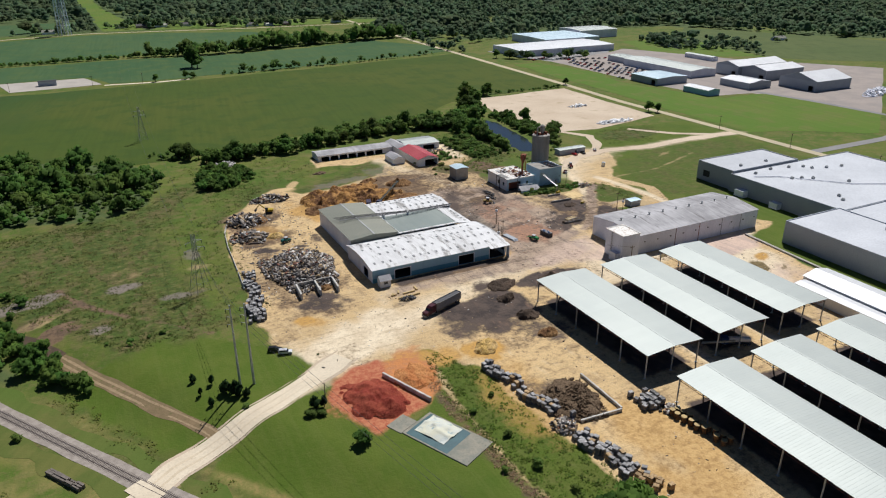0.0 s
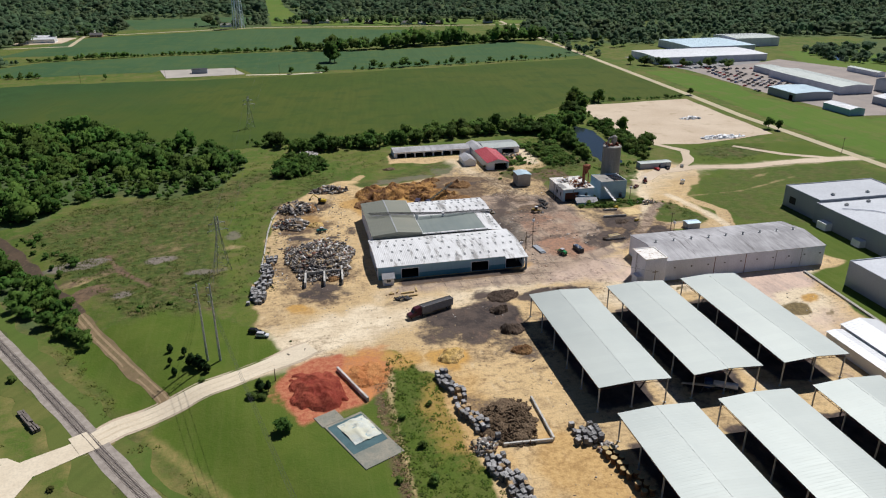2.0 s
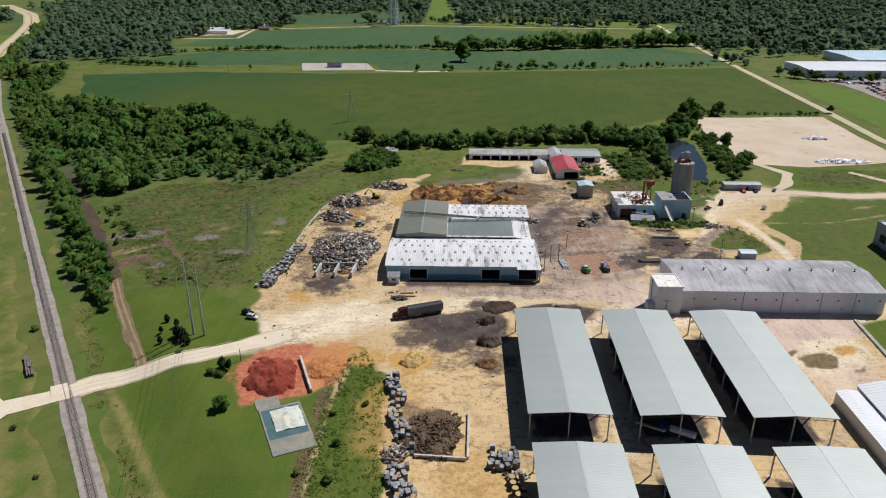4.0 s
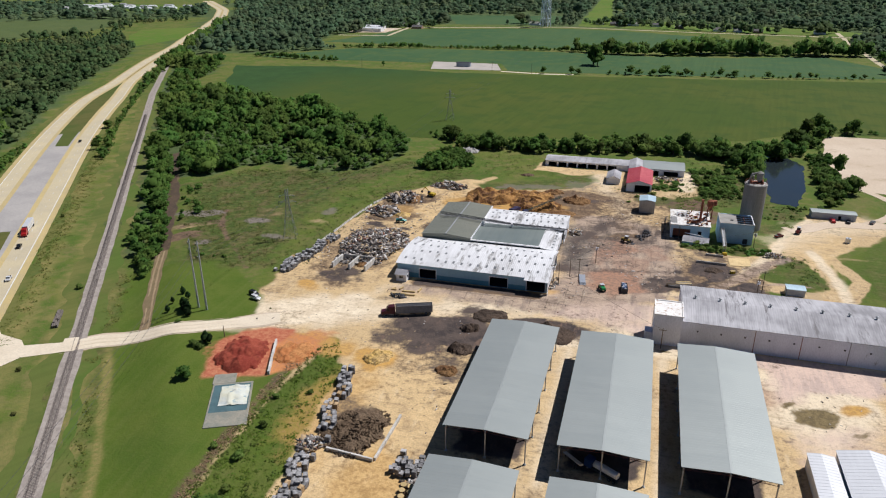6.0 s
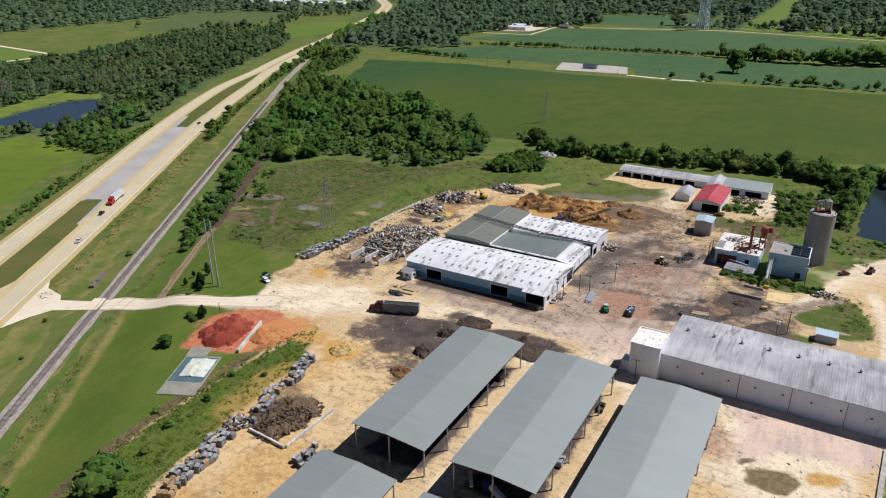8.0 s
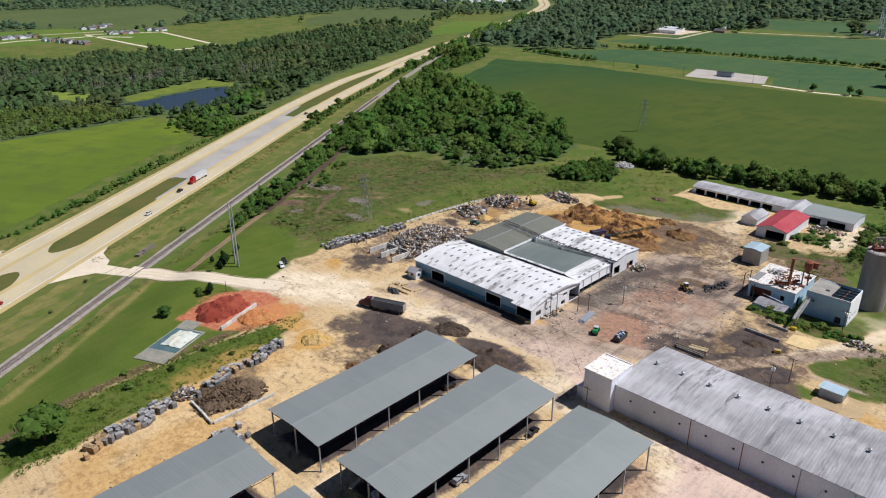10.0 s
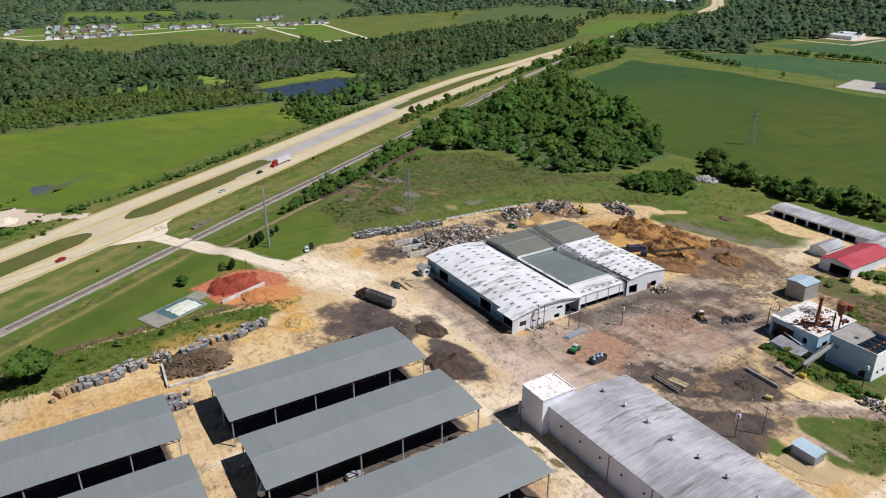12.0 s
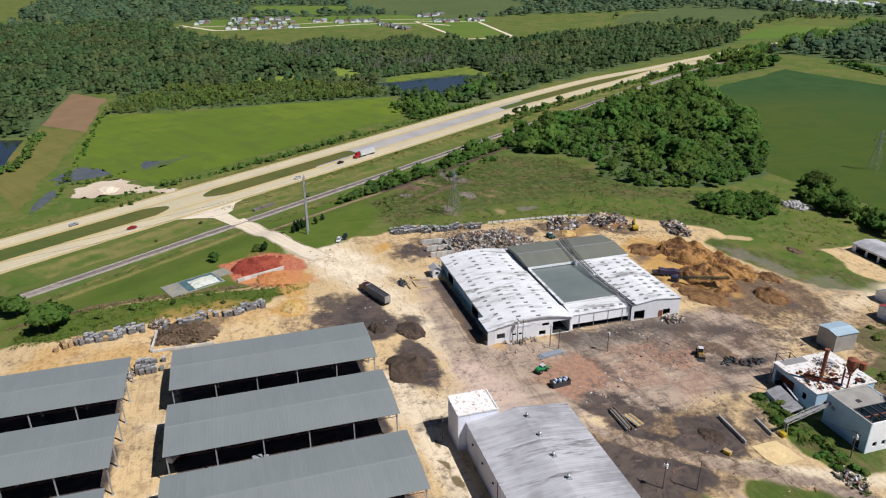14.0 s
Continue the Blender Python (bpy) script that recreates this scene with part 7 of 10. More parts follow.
# ---- white sheds ----
def low_shed(name, label, x0, x1, y0, y1, eave, ridge, wall, roof, axis="X", category="shed", doors=(), group=""):
    """A closed gable-roofed shed; doors are (side, from, to, height) with side S, E, W or N."""
    t = thing(name, label, category, Matrix.Translation((x0, y0, 0)), group)
    w, d = x1 - x0, y1 - y0
    half, length = (d / 2, w) if axis == "X" else (w / 2, d)
    bm = gable_sheet(half + 0.3, eave, ridge, length + 0.6, 0.1, axis, max(0.9, length / 40), 0.04)
    bmesh.ops.translate(bm, verts=bm.verts[:], vec=(-0.3, half, 0) if axis == "X" else (half, -0.3, 0))
    part("roof", bm, M[roof], t)
    hs = {"S": [], "N": [], "E": [], "W": []}
    for side, a, b, h in doors:
        hs[side].append((a, b, -0.1, h))
    e = eave - 0.08
    part("wall", wall_with_holes("X", 0, 0.2, 0, w, e, hs["S"]), M[wall], t)
    part("wall", wall_with_holes("X", d - 0.2, 0.2, 0, w, e, hs["N"]), M[wall], t)
    part("wall", wall_with_holes("Y", 0, 0.2, 0.2, d - 0.2, e, hs["W"]), M[wall], t)
    part("wall", wall_with_holes("Y", w - 0.2, 0.2, 0.2, d - 0.2, e, hs["E"]), M[wall], t)
    tri = [(0.21, e), (2 * half - 0.21, e), (half, ridge - 0.12)]
    for at in (0.0, length - 0.2):
        part("gable", extrude_profile(tri, 0.2, axis, at), M[wall], t)
    part("floor", boxes((0.2, w - 0.2, 0.2, d - 0.2, -0.2, -0.05)), M["void"], t)
    return t


low_shed("white_shed", "low white metal-roofed shed", 229, 235, 110, 155, 4.2, 4.6, "white_wall", "bright_roof", "Y")
low_shed("white_shed", "white metal-roofed shed with a wide gable", 236, 250, 108, 157, 5.0, 6.6, "white_wall", "bright_roof", "Y", doors=(("N", 4, 10, 3.5),))
low_shed("tall_hut", "tall narrow grey metal hut", 181.5, 189.0, 341, 349.5, 6.4, 7.0, "concrete", "blue_roof", "Y")
low_shed("small_hut", "small blue-grey metal hut with a pale roof", 239.2, 245.7, 259.9, 264.2, 2.8, 3.05, "steel_wall", "blue_roof", "X")
low_shed("long_shed", "long low shed with a pale metal roof and open side", 123, 173, 414, 427, 3.4, 4.4, "grey_wall", "grey_roof", "X", doors=tuple(("S", 2 + 6 * k, 7 + 6 * k, 2.5) for k in range(7)))
low_shed("barn", "open-fronted barn with a red metal roof", 173.5, 187, 375, 404, 4.4, 6.4, "white_wall", "red_roof", "Y", "barn", doors=(("S", 4.5, 12.6, 3.8),))
low_shed("shed", "grey shed joined to the barn", 173.5, 181, 404.4, 426, 4.0, 5.6, "grey_wall", "grey_roof", "Y")
low_shed("long_shed", "low shed with a pale grey metal roof", 181.5, 205, 410, 428, 3.8, 4.8, "grey_wall", "galv", "X", doors=(("S", 3, 9, 2.6), ("S", 12, 20, 2.6)))
low_shed("cottage", "small white gabled shed", 162, 169.5, 386, 400, 3.0, 4.8, "white_wall", "grey_roof", "Y")
low_shed("site_office", "long grey portable office with a pale flat roof", 264, 284, 356, 361.5, 3.2, 3.5, "steel_wall", "galv", "X", "office", doors=(("S", 12, 13.2, 2.2),))

# ---- far plant ----
FAR = [
    (478, 620, 735, 800, 7.5, 8.4, "grey_wall", "bright_roof", "X"), (560, 650, 802, 885, 9, 9.6, "grey_wall", "blue_roof", "X"), (655, 722, 852, 905, 11, 12.3, "grey_wall", "galv", "X"),
    (549, 583, 530, 632, 7, 8.6, "grey_wall", "galv", "Y"), (556, 578, 633, 668, 6, 6.6, "grey_wall", "galv", "Y"), (490, 528, 514, 551, 6.5, 7.4, "steel_wall", "blue_roof", "Y"), (598, 668, 515, 544, 10, 14, "steel_wall", "bright_roof", "X"),
    (602, 656, 484, 514, 9.5, 13, "steel_wall", "bright_roof", "X"), (549, 577, 457, 492, 6, 8, "steel_wall", "bright_roof", "Y"), (493, 507, 453, 483, 5, 6.3, "teal_wall", "bright_roof", "Y"),
    (594, 642, 422, 462, 9, 15, "steel_wall", "bright_roof", "X"), (655, 664, 603, 646, 4.5, 5.2, "grey_wall", "galv", "Y"),
]
for x0, x1, y0, y1, e, r, w, rf, ax in FAR:
    low_shed("plant_building", "large grey steel plant building with a " + {"bright_roof": "white", "blue_roof": "pale blue", "galv": "grey"}[rf] + " metal roof", x0, x1, y0, y1, e, r, w, rf, ax, "building",
             (("W", 3, 8, 4.5),) if x0 in (598, 490, 602, 594) else (("S", 8, 22, 6), ("S", 30, 50, 6), ("S", 60, 80, 6)) if x0 == 640 else (), "far plant buildings")
HOMES = [(69, 1345), (100, 1330), (130, 1330), (172, 1325), (210, 1300), (270, 1268), (300, 1262), (330, 1258), (-40, 1300), (420, 1262), (-306, 1200), (-262, 1226), (-240, 1235), (-225, 1190), (880, 700)]
for i, (x, y) in enumerate(HOMES):
    low_shed("house", "far single-storey house with a " + ("dark grey" if i % 2 else "brown") + " roof", x, x + rr.uniform(13, 20), y, y + rr.uniform(9, 12), 3, 6.0, ("white_wall", "brick_wall", "grey_wall")[i % 3], "shingle" if i % 2 else "olive_roof", "X", "house", group="far houses")
home_trees = [(x + rr.uniform(-22, 34), y + rr.uniform(-12, 34)) for x, y in HOMES for k in range(9)]
stand("garden_trees", "tall shade trees round the far houses", grown(home_trees, 9, 18, 0.5, 62), M["leaf_far"], "trees", 1)
SUBURB_ROWS = ((-964, 165, -945, 283, 9), (-1067, 168, -1035, 286, 8), (-1133, 177, -1106, 289, 7), (-1070, 113, -1103, 139, 3), (-1041, 322, -1044, 343, 3), (-1013, 355, -1011, 440, 6), (-948, 426, -842, 456, 8), (-970, 528, -948, 576, 4), (-975, 596, -949, 625, 3), (-1072, 529, -1097, 595, 4))
yard_trees = []
for ax, ay, bx, by, n in SUBURB_ROWS:
    n = round(n * 1.5)
    for i in range(n):
        a = (i + rr.uniform(0.1, 0.9)) / n
        x, y = ax + (bx - ax) * a + rr.uniform(-8, 8), ay + (by - ay) * a
        roof = ("shingle", "olive_roof", "shingle", "steel_wall")[rr.randrange(4)]
        low_shed("house", "far suburban house with a " + {"shingle": "dark grey", "olive_roof": "brown", "steel_wall": "slate"}[roof] + " roof", x, x + rr.uniform(10, 14), y, y + rr.uniform(8, 11), 3, 5.8, ("white_wall", "grey_wall", "brick_wall")[i % 3], roof, "XY"[i % 2], "house", group="far suburb houses")
        yard_trees.append((x - rr.uniform(14, 30), y + rr.uniform(-6, 6)))
stand("garden_trees", "small trees behind the suburb houses", grown(yard_trees, 4, 9, 0.5, 61), M["leaf_far"], "trees", 0)
sheet("yard", [(-312, 1108), (-246, 1118), (-242, 1190), (-312, 1196)], M["lot_stone"], "pale stone yard round far white sheds", "lot", 0.03, 2.0)
low_shed("white_shed", "far long white metal shed", -304, -258, 1128, 1144, 5, 7, "white_wall", "bright_roof", "X", "shed", group="far white sheds")
low_shed("white_shed", "far long white metal shed", -300, -268, 1164, 1180, 4.5, 6.4, "white_wall", "bright_roof", "X", "shed", group="far white sheds")
for i in range(26):
    x, y = -1220 + 330 * i / 26 + rr.uniform(-30, 30), 1450 + 150 * rr.random()
    low_shed("house", "far white building of the town", x, x + rr.uniform(14, 30), y, y + rr.uniform(10, 16), 4, 6, "white_wall", "bright_roof" if i % 2 else "grey_roof", "X", "house", group="far town buildings")

# ---- ruined plant with the silo ----
silo = thing("silo", "round weathered concrete silo with rusted machinery on top", "silo", Matrix.Translation((232.8, 333, 0)))
def lathe(profile, n=32):
    """A round body turned from an outline of (radius, height)."""
    bm = bmesh.new()
    rings = [[bm.verts.new((r * math.cos(6.2832 * i / n), r * math.sin(6.2832 * i / n), z)) for i in range(n)] for r, z in profile]
    for a, b in zip(rings, rings[1:]):
        for i in range(n):
            bm.faces.new((a[i], a[(i + 1) % n], b[(i + 1) % n], b[i]))
    bm.faces.new(rings[0][::-1])
    bm.faces.new(rings[-1])
    return bm


outline = []
for k in range(12):
    outline += [(5.0, k * 1.85 - 0.1), (5.0, k * 1.85 + 1.72), (4.93, k * 1.85 + 1.74)]
bm = lathe(outline)
part("barrel", bm, M["silo"], silo)
part("roof", tubes(((0, 0, 22.1), (0, 0, 22.5), 5.1, 4.6), n=32), M["concrete"], silo)
bm = bmesh.new()
for k in range(16):
    a = 6.283 * k / 16
    tube(bm, (4.8 * math.cos(a), 4.8 * math.sin(a), 22.3), (4.8 * math.cos(a), 4.8 * math.sin(a), 23.4), 0.06, None, 4)
    b = 6.283 * (k + 1) / 16
    tube(bm, (4.8 * math.cos(a), 4.8 * math.sin(a), 23.4), (4.8 * math.cos(b), 4.8 * math.sin(b), 23.4), 0.05, None, 4)
part("railing", bm, M["rust"], silo)
part("cyclone", tubes(((1.2, 0.5, 24.2), (1.2, 0.5, 27.2), 1.4, 1.5), ((1.2, 0.5, 22.5), (1.2, 0.5, 24.2), 0.4, 1.4), ((1.2, 0.5, 27.2), (1.2, 0.5, 27.9), 1.5, 0.5), n=12), M["concrete"], silo, "pale cyclone separator")
part("duct", tubes(((1.2, 0.5, 27.6), (-2.6, -0.4, 26.6), 0.45), ((-2.6, -0.4, 26.6), (-3.2, -0.6, 22.5), 0.4), ((-1.4, 1.8, 22.4), (-1.4, 1.8, 25.4), 0.35), n=8), M["concrete"], silo)
part("platform", boxes((-3, 2.8, -2.2, 2.6, 22.5, 22.75), (-3, -2.4, -2.2, 2.6, 22.7, 24.0), (2.2, 2.8, -2.2, 2.6, 22.7, 24.0)), M["rust"], silo, "rusted steel platform")

block = thing("block_building", "derelict pale block building with half of its roof gone", "building", Matrix.Translation((217.2, 310, 0)))
part("wall", wall_with_holes("X", 0, 0.3, 0, 14.6, 9.4, [(10.5, 12.6, 0, 2.6), (2.0, 3.2, 5.5, 6.6)]), M["block"], block)
part("wall", wall_with_holes("X", 13.2, 0.3, 0, 14.6, 9.4, [(5, 8, 0, 3)]), M["block"], block)
part("wall", wall_with_holes("Y", 0, 0.3, 0.3, 13.2, 9.4, []), M["block"], block)
# Sunlight on this end is put into a whiter material than the other walls.
part("wall", wall_with_holes("Y", 14.3, 0.3, 0.3, 13.2, 9.4, [(2.2 + 3 * k, 3.6 + 3 * k, 1.6, 3.0) for k in range(3)]), M["white_wall"], block, "end wall coloured whiter for the sunlight, with small broken windows")
part("roof", boxes((0.3, 7.6, 0.3, 13.2, 9.0, 9.25)), M["concrete"], block, "grey flat roof slab")
for k in range(5):
    part("roof_beam", boxes((7.6, 14.3, 1.2 + k * 2.6, 1.5 + k * 2.6, 8.7, 9.1)), M["dark_steel"], block)
part("roof_beam", boxes((10.8, 11.1, 0.3, 13.2, 8.5, 8.7)), M["rust"], block)
part("hatch", boxes((4.8, 6.0, 4.4, 5.6, 9.25, 9.45)), M["dark_steel"], block)
part("floor", boxes((0.3, 14.3, 0.3, 13.2, -0.2, 0.02)), M["void"], block)
part("coping", boxes((-0.08, 14.68, -0.08, 0.38, 9.4, 9.5), (-0.08, 0.38, 0.38, 13.58, 9.4, 9.5)), M["concrete"], block)

boiler = thing("boiler_house", "derelict low boiler house with white patched roof and rusted pipework", "building", Matrix.Translation((196.5, 310.5, 0)))
part("wall", wall_with_holes("X", 0, 0.3, 0, 17, 6.4, [(1.0, 8.6, -0.1, 4.6), (12, 13.5, 2, 4)]), M["block"], boiler)
part("wall", wall_with_holes("X", 20.2, 0.3, 0, 17, 6.4, []), M["block"], boiler)
part("wall", wall_with_holes("Y", 0, 0.3, 0.3, 20.2, 6.4, [(3, 5, 2, 4), (8, 10, 2, 4)]), M["white_wall"], boiler)
part("wall", wall_with_holes("Y", 16.7, 0.3, 0.3, 20.2, 6.4, [(3, 6, -0.1, 3.4)]), M["block"], boiler)
part("roof", boxes((-0.4, 17.3, -0.5, 20.8, 6.4, 6.7)), M["tower_top"], boiler, "white flat roof with grey patches")
part("roof_patch", boxes((2.5, 8.0, 11, 17, 6.7, 6.78)), M["grey_roof"], boiler)
part("roof_patch", boxes((-0.2, 2.6, 1.5, 10, 6.7, 6.76)), M["asphalt"], boiler, "dark tarred roof strip")
part("back_wall", boxes((0.8, 9, 2.6, 2.9, -0.1, 6.3)), M["rust"], boiler, "rust red inner front")
part("floor", boxes((0.3, 16.7, 0.3, 20.2, -0.2, 0.02)), M["void"], boiler)
part("chimney", tubes(((12.6, 4.9, 6.6), (12.6, 4.9, 17.2), 0.55), ((12.6, 4.9, 17.2), (12.6, 4.9, 17.7), 0.75), n=12), M["rust"], boiler, "tall rust-red smoke stack")
part("duct", tubes(((12.6, 4.9, 7.6), (9.0, 2.2, 7.4), 0.6), ((12.6, 4.9, 7.4), (15.0, 8.6, 8.2), 0.5), n=10), M["rust"], boiler, "rusted flue duct")
part("cyclone", tubes(((15.6, 9.6, 6.7), (15.6, 9.6, 12.0), 0.25), ((17.6, 9.6, 6.7), (17.6, 9.6, 12.0), 0.25), ((16.6, 10.6, 11.0), (16.6, 10.6, 13.4), 0.5, 1.5), ((16.6, 10.6, 13.4), (16.6, 10.6, 15.6), 1.5), ((16.6, 10.6, 15.6), (16.6, 10.6, 16.2), 1.5, 0.6), ((18.6, 12.2, 13.2), (18.6, 12.2, 15.4), 1.0), n=12), M["rust"], boiler, "rust-red cyclone on a steel stand")
jr = random.Random(8)
junk = []
for k in range(46):
    x, y, s = jr.uniform(7, 17), jr.uniform(0.5, 9) if k % 3 else jr.uniform(9, 19), jr.uniform(0.2, 0.9)
    junk.append((x - s, x + s, y - s * 0.5, y + s * 0.5, 6.7, 6.7 + jr.uniform(0.15, 0.9)))
for k, row in enumerate(junk):
    part("roof_junk", soft(boxes(row, turn=None), 0.08), M[("rust", "timber", "white_wall", "rust", "dark_steel")[k % 5]], boiler, ("rusted scrap", "yellowish rubble", "white rubble", "rusted scrap", "dark scrap")[k % 5] + " lying on the roof")
for x, y in ((-3.0, 3.0), (-2.4, 7.5), (3.6, -4.5)):
    part("post", tubes(((x, y, -0.2), (x, y, 7.4), 0.16)), M["dark_steel"], boiler)
part("canopy_beam", tubes(((-3.0, 3.0, 7.3), (0.2, 3.0, 6.8), 0.1), ((-2.4, 7.5, 7.3), (0.2, 7.5, 6.8), 0.1), ((-3.0, 3.0, 7.3), (-2.4, 7.5, 7.3), 0.1)), M["dark_steel"], boiler)

lean = thing("lean_to", "low fallen grey lean-to roof in weeds", "shed", Matrix.Translation((201.5, 304, 0)) @ Matrix.Rotation(radians(-8), 4, "Z"))
part("roof", extrude_profile([(0, 1.0), (4.2, 2.5), (4.2, 2.65), (0, 1.15)], 11.5, "X"), M["grey_roof"], lean)
part("wall", boxes((0.2, 11.3, 4.0, 4.2, -0.1, 2.4)), M["block"], lean)
part("wall", boxes((0.2, 11.3, 0.1, 0.3, -0.1, 0.95)), M["block"], lean)
part("loose_beam", tubes(((0.5, 5.2, 3.4), (8.5, 4.4, 3.0), 0.22), n=6), M["white_wall"], lean)

belt = thing("conveyor", "pale lattice conveyor from the block building to a post", "conveyor")
bm = bmesh.new()
A, B = Vector((218.4, 309.9, 6.6)), Vector((219.0, 295.5, 3.6))
for dx in (-0.6, 0.6):
    for dz in (0, 1.0):
        tube(bm, A + Vector((dx, 0, dz)), B + Vector((dx, 0, dz)), 0.09, None, 4)
    for k in range(12):
        p, q = A.lerp(B, k / 12), A.lerp(B, (k + 1) / 12)
        tube(bm, p + Vector((dx, 0, k % 2)), q + Vector((dx, 0, 1 - k % 2)), 0.06, None, 4)
part("frame", bm, M["concrete"], belt)
part("belt", extrude_profile([(295.5, 3.9), (309.9, 6.9), (309.9, 7.0), (295.5, 4.0)], 1.0, "X", 218.2), M["galv_end"], belt)
part("leg", tubes(((218.4, 296, -0.1), (218.6, 296, 3.8), 0.12), ((219.8, 296, -0.1), (219.4, 296, 3.8), 0.12), ((218.4, 296, 0.5), (219.5, 296, 3.2), 0.07)), M["concrete"], belt)
part("drive_box", soft(boxes((218.3, 220.3, 294.4, 295.8, -0.1, 1.1)), 0.1), plain("yellow machine paint", (0.6, 0.42, 0.03)), belt, "yellow drive housing")
M["yellow"] = bpy.data.materials["yellow machine paint"]


# ---- heaps ----
def heap(name, label, x, y, rx, ry, h, material, seed=1, turn=0.0, humps=3, rough=0.35, category="heap", cell=26):
    """A loose heap with several humps, ravelled sides and an uneven skirt."""
    rng = np.random.default_rng(seed)
    n = cell
    U, V = np.meshgrid(np.linspace(-1, 1, 2 * n + 1), np.linspace(-1, 1, 2 * n + 1), indexing="ij")
    R = np.hypot(U, V)
    Z = np.clip(1 - R ** 1.5, 0, 1) * 0.5
    for k in range(humps):
        a, d, s = rng.uniform(0, 6.28), rng.uniform(0.05, 0.5 if humps < 8 else 0.75), rng.uniform(0.3, 0.55)
        Z = np.maximum(Z, rng.uniform(0.6, 1.0) * np.clip(1 - np.hypot(U - d * math.cos(a), V - d * math.sin(a)) / (s if humps < 8 else s * 0.6), 0, 1) ** 0.8)
    X, Y = U * rx, V * ry
    for _ in range(2):
        Z[1:-1, 1:-1] = 0.2 * (Z[1:-1, 1:-1] + Z[:-2, 1:-1] + Z[2:, 1:-1] + Z[1:-1, :-2] + Z[1:-1, 2:])
    Z = Z * h * (0.75 + 0.5 * fnoise(X + 31 * seed, Y, max(rx, ry) * 0.35, seed)) + np.clip(Z * 5, 0, 1) * rough * 2.6 * (fnoise(X, Y + 17 * seed, 2.2, seed + 3) - 0.4)
    edge = 1.04 - 0.55 * fnoise(X + 5 * seed, Y, max(rx, ry) * 0.35, seed + 7)
    Z = np.where(R > edge, -0.35, np.maximum(Z, -0.12))
    idx = np.arange(U.size).reshape(U.shape)
    Q = np.stack([idx[:-1, :-1], idx[1:, :-1], idx[1:, 1:], idx[:-1, 1:]], -1).reshape(-1, 4)
    ob = new(name, raw_mesh(name, np.stack([X, Y, Z], -1).reshape(-1, 3), Q, material, 4))
    ob.matrix_basis = Matrix.Translation((x, y, 0)) @ Matrix.Rotation(radians(turn), 4, "Z")
    return tagged(ob, label, category)


def mulch(name, a, b, c):
    s = Nodes(name)
    v = s.coords()
    n1, n2 = s.noise(0.16, v, 6, 0.75), s.noise(1.4, v, 6, 0.78)
    col = s.mix(s.ramp(n1, 0.42, 0.58), a, b)
    col = s.mix(s.ramp(n2, 0.5, 0.72), col, c)
    s.bump(n2, 1.0, 0.6)
    return s.done(col, 0.95, 0, 0.15)


M["mulch_red"] = mulch("red dyed mulch", (0.27, 0.05, 0.032), (0.36, 0.085, 0.05), (0.15, 0.03, 0.02))
M["mulch_orange"] = mulch("orange wood chips", (0.52, 0.20, 0.07), (0.58, 0.27, 0.10), (0.32, 0.13, 0.06))
M["mulch_brown"] = mulch("brown bark mulch", (0.165, 0.085, 0.04), (0.29, 0.165, 0.072), (0.075, 0.042, 0.025))
M["mulch_dark"] = mulch("dark compost", (0.075, 0.055, 0.042), (0.12, 0.085, 0.062), (0.035, 0.028, 0.024))
M["mulch_mix"] = mulch("brown and orange bark", (0.15, 0.075, 0.036), (0.46, 0.25, 0.085), (0.09, 0.046, 0.026))
M["mulch_tan"] = mulch("yellow sawdust", (0.60, 0.40, 0.13), (0.66, 0.46, 0.2), (0.38, 0.22, 0.09))
M["pale_sand"] = mulch("pale cream sawdust", (0.72, 0.57, 0.35), (0.78, 0.63, 0.41), (0.6, 0.46, 0.26))
M["brush"] = mulch("dry brush", (0.14, 0.095, 0.06), (0.2, 0.14, 0.09), (0.06, 0.05, 0.03))

heap("mulch_mound", "heap of dark red dyed mulch", 60.5, 164.0, 13.5, 11.0, 3.6, M["mulch_red"], 1, 110, 7, 0.6)
heap("mulch_mound", "orange wood-chip heap beside the wall", 75.2, 169.5, 9.5, 7.5, 1.9, M["mulch_orange"], 2, 70, 6, 0.5)
heap("bark_mound", "long brown bark heap behind the mill", 106, 343, 20, 14, 5.5, M["mulch_mix"], 3, 10, 14, 0.8, "heap", 40)
heap("bark_mound", "brown and tan bark heap", 130, 336, 19, 12, 4.2, M["mulch_mix"], 4, -10, 14, 0.8, "heap", 40)
heap("bark_mound", "yellowish wood-chip heap behind the mill", 124, 352, 17, 9, 3.4, M["mulch_mix"], 5, 5, 12, 0.8, "heap", 36)
heap("bark_mound", "dark brown bark heap near the barn track", 149, 350, 9, 7, 4.2, M["mulch_brown"], 6, 0, 3)
heap("bark_mound", "brown bark mound beside the mill", 96, 328, 9, 8, 3.6, M["mulch_brown"], 16, 0, 3)
heap("bark_mound", "low brown bark spread over bare ground", 140, 325, 14, 8, 1.8, M["mulch_brown"], 17, 20, 4)
heap("compost_mound", "wide dark compost heap in the yard", 156, 205.5, 11, 8.5, 3.2, M["mulch_dark"], 7, 0, 3)
heap("compost_mound", "low black compost heap in the yard", 133.5, 212.5, 9, 5.5, 2.2, M["mulch_dark"], 8, 10, 5, 0.6)
heap("compost_mound", "small black compost heap in the yard", 128.5, 201.5, 4.5, 3.6, 2.4, M["mulch_dark"], 9, 0, 4, 0.6)
heap("compost_mound", "small black compost heap in the yard", 129, 187, 5.2, 4.2, 2.9, M["mulch_dark"], 10, 0, 4, 0.6)
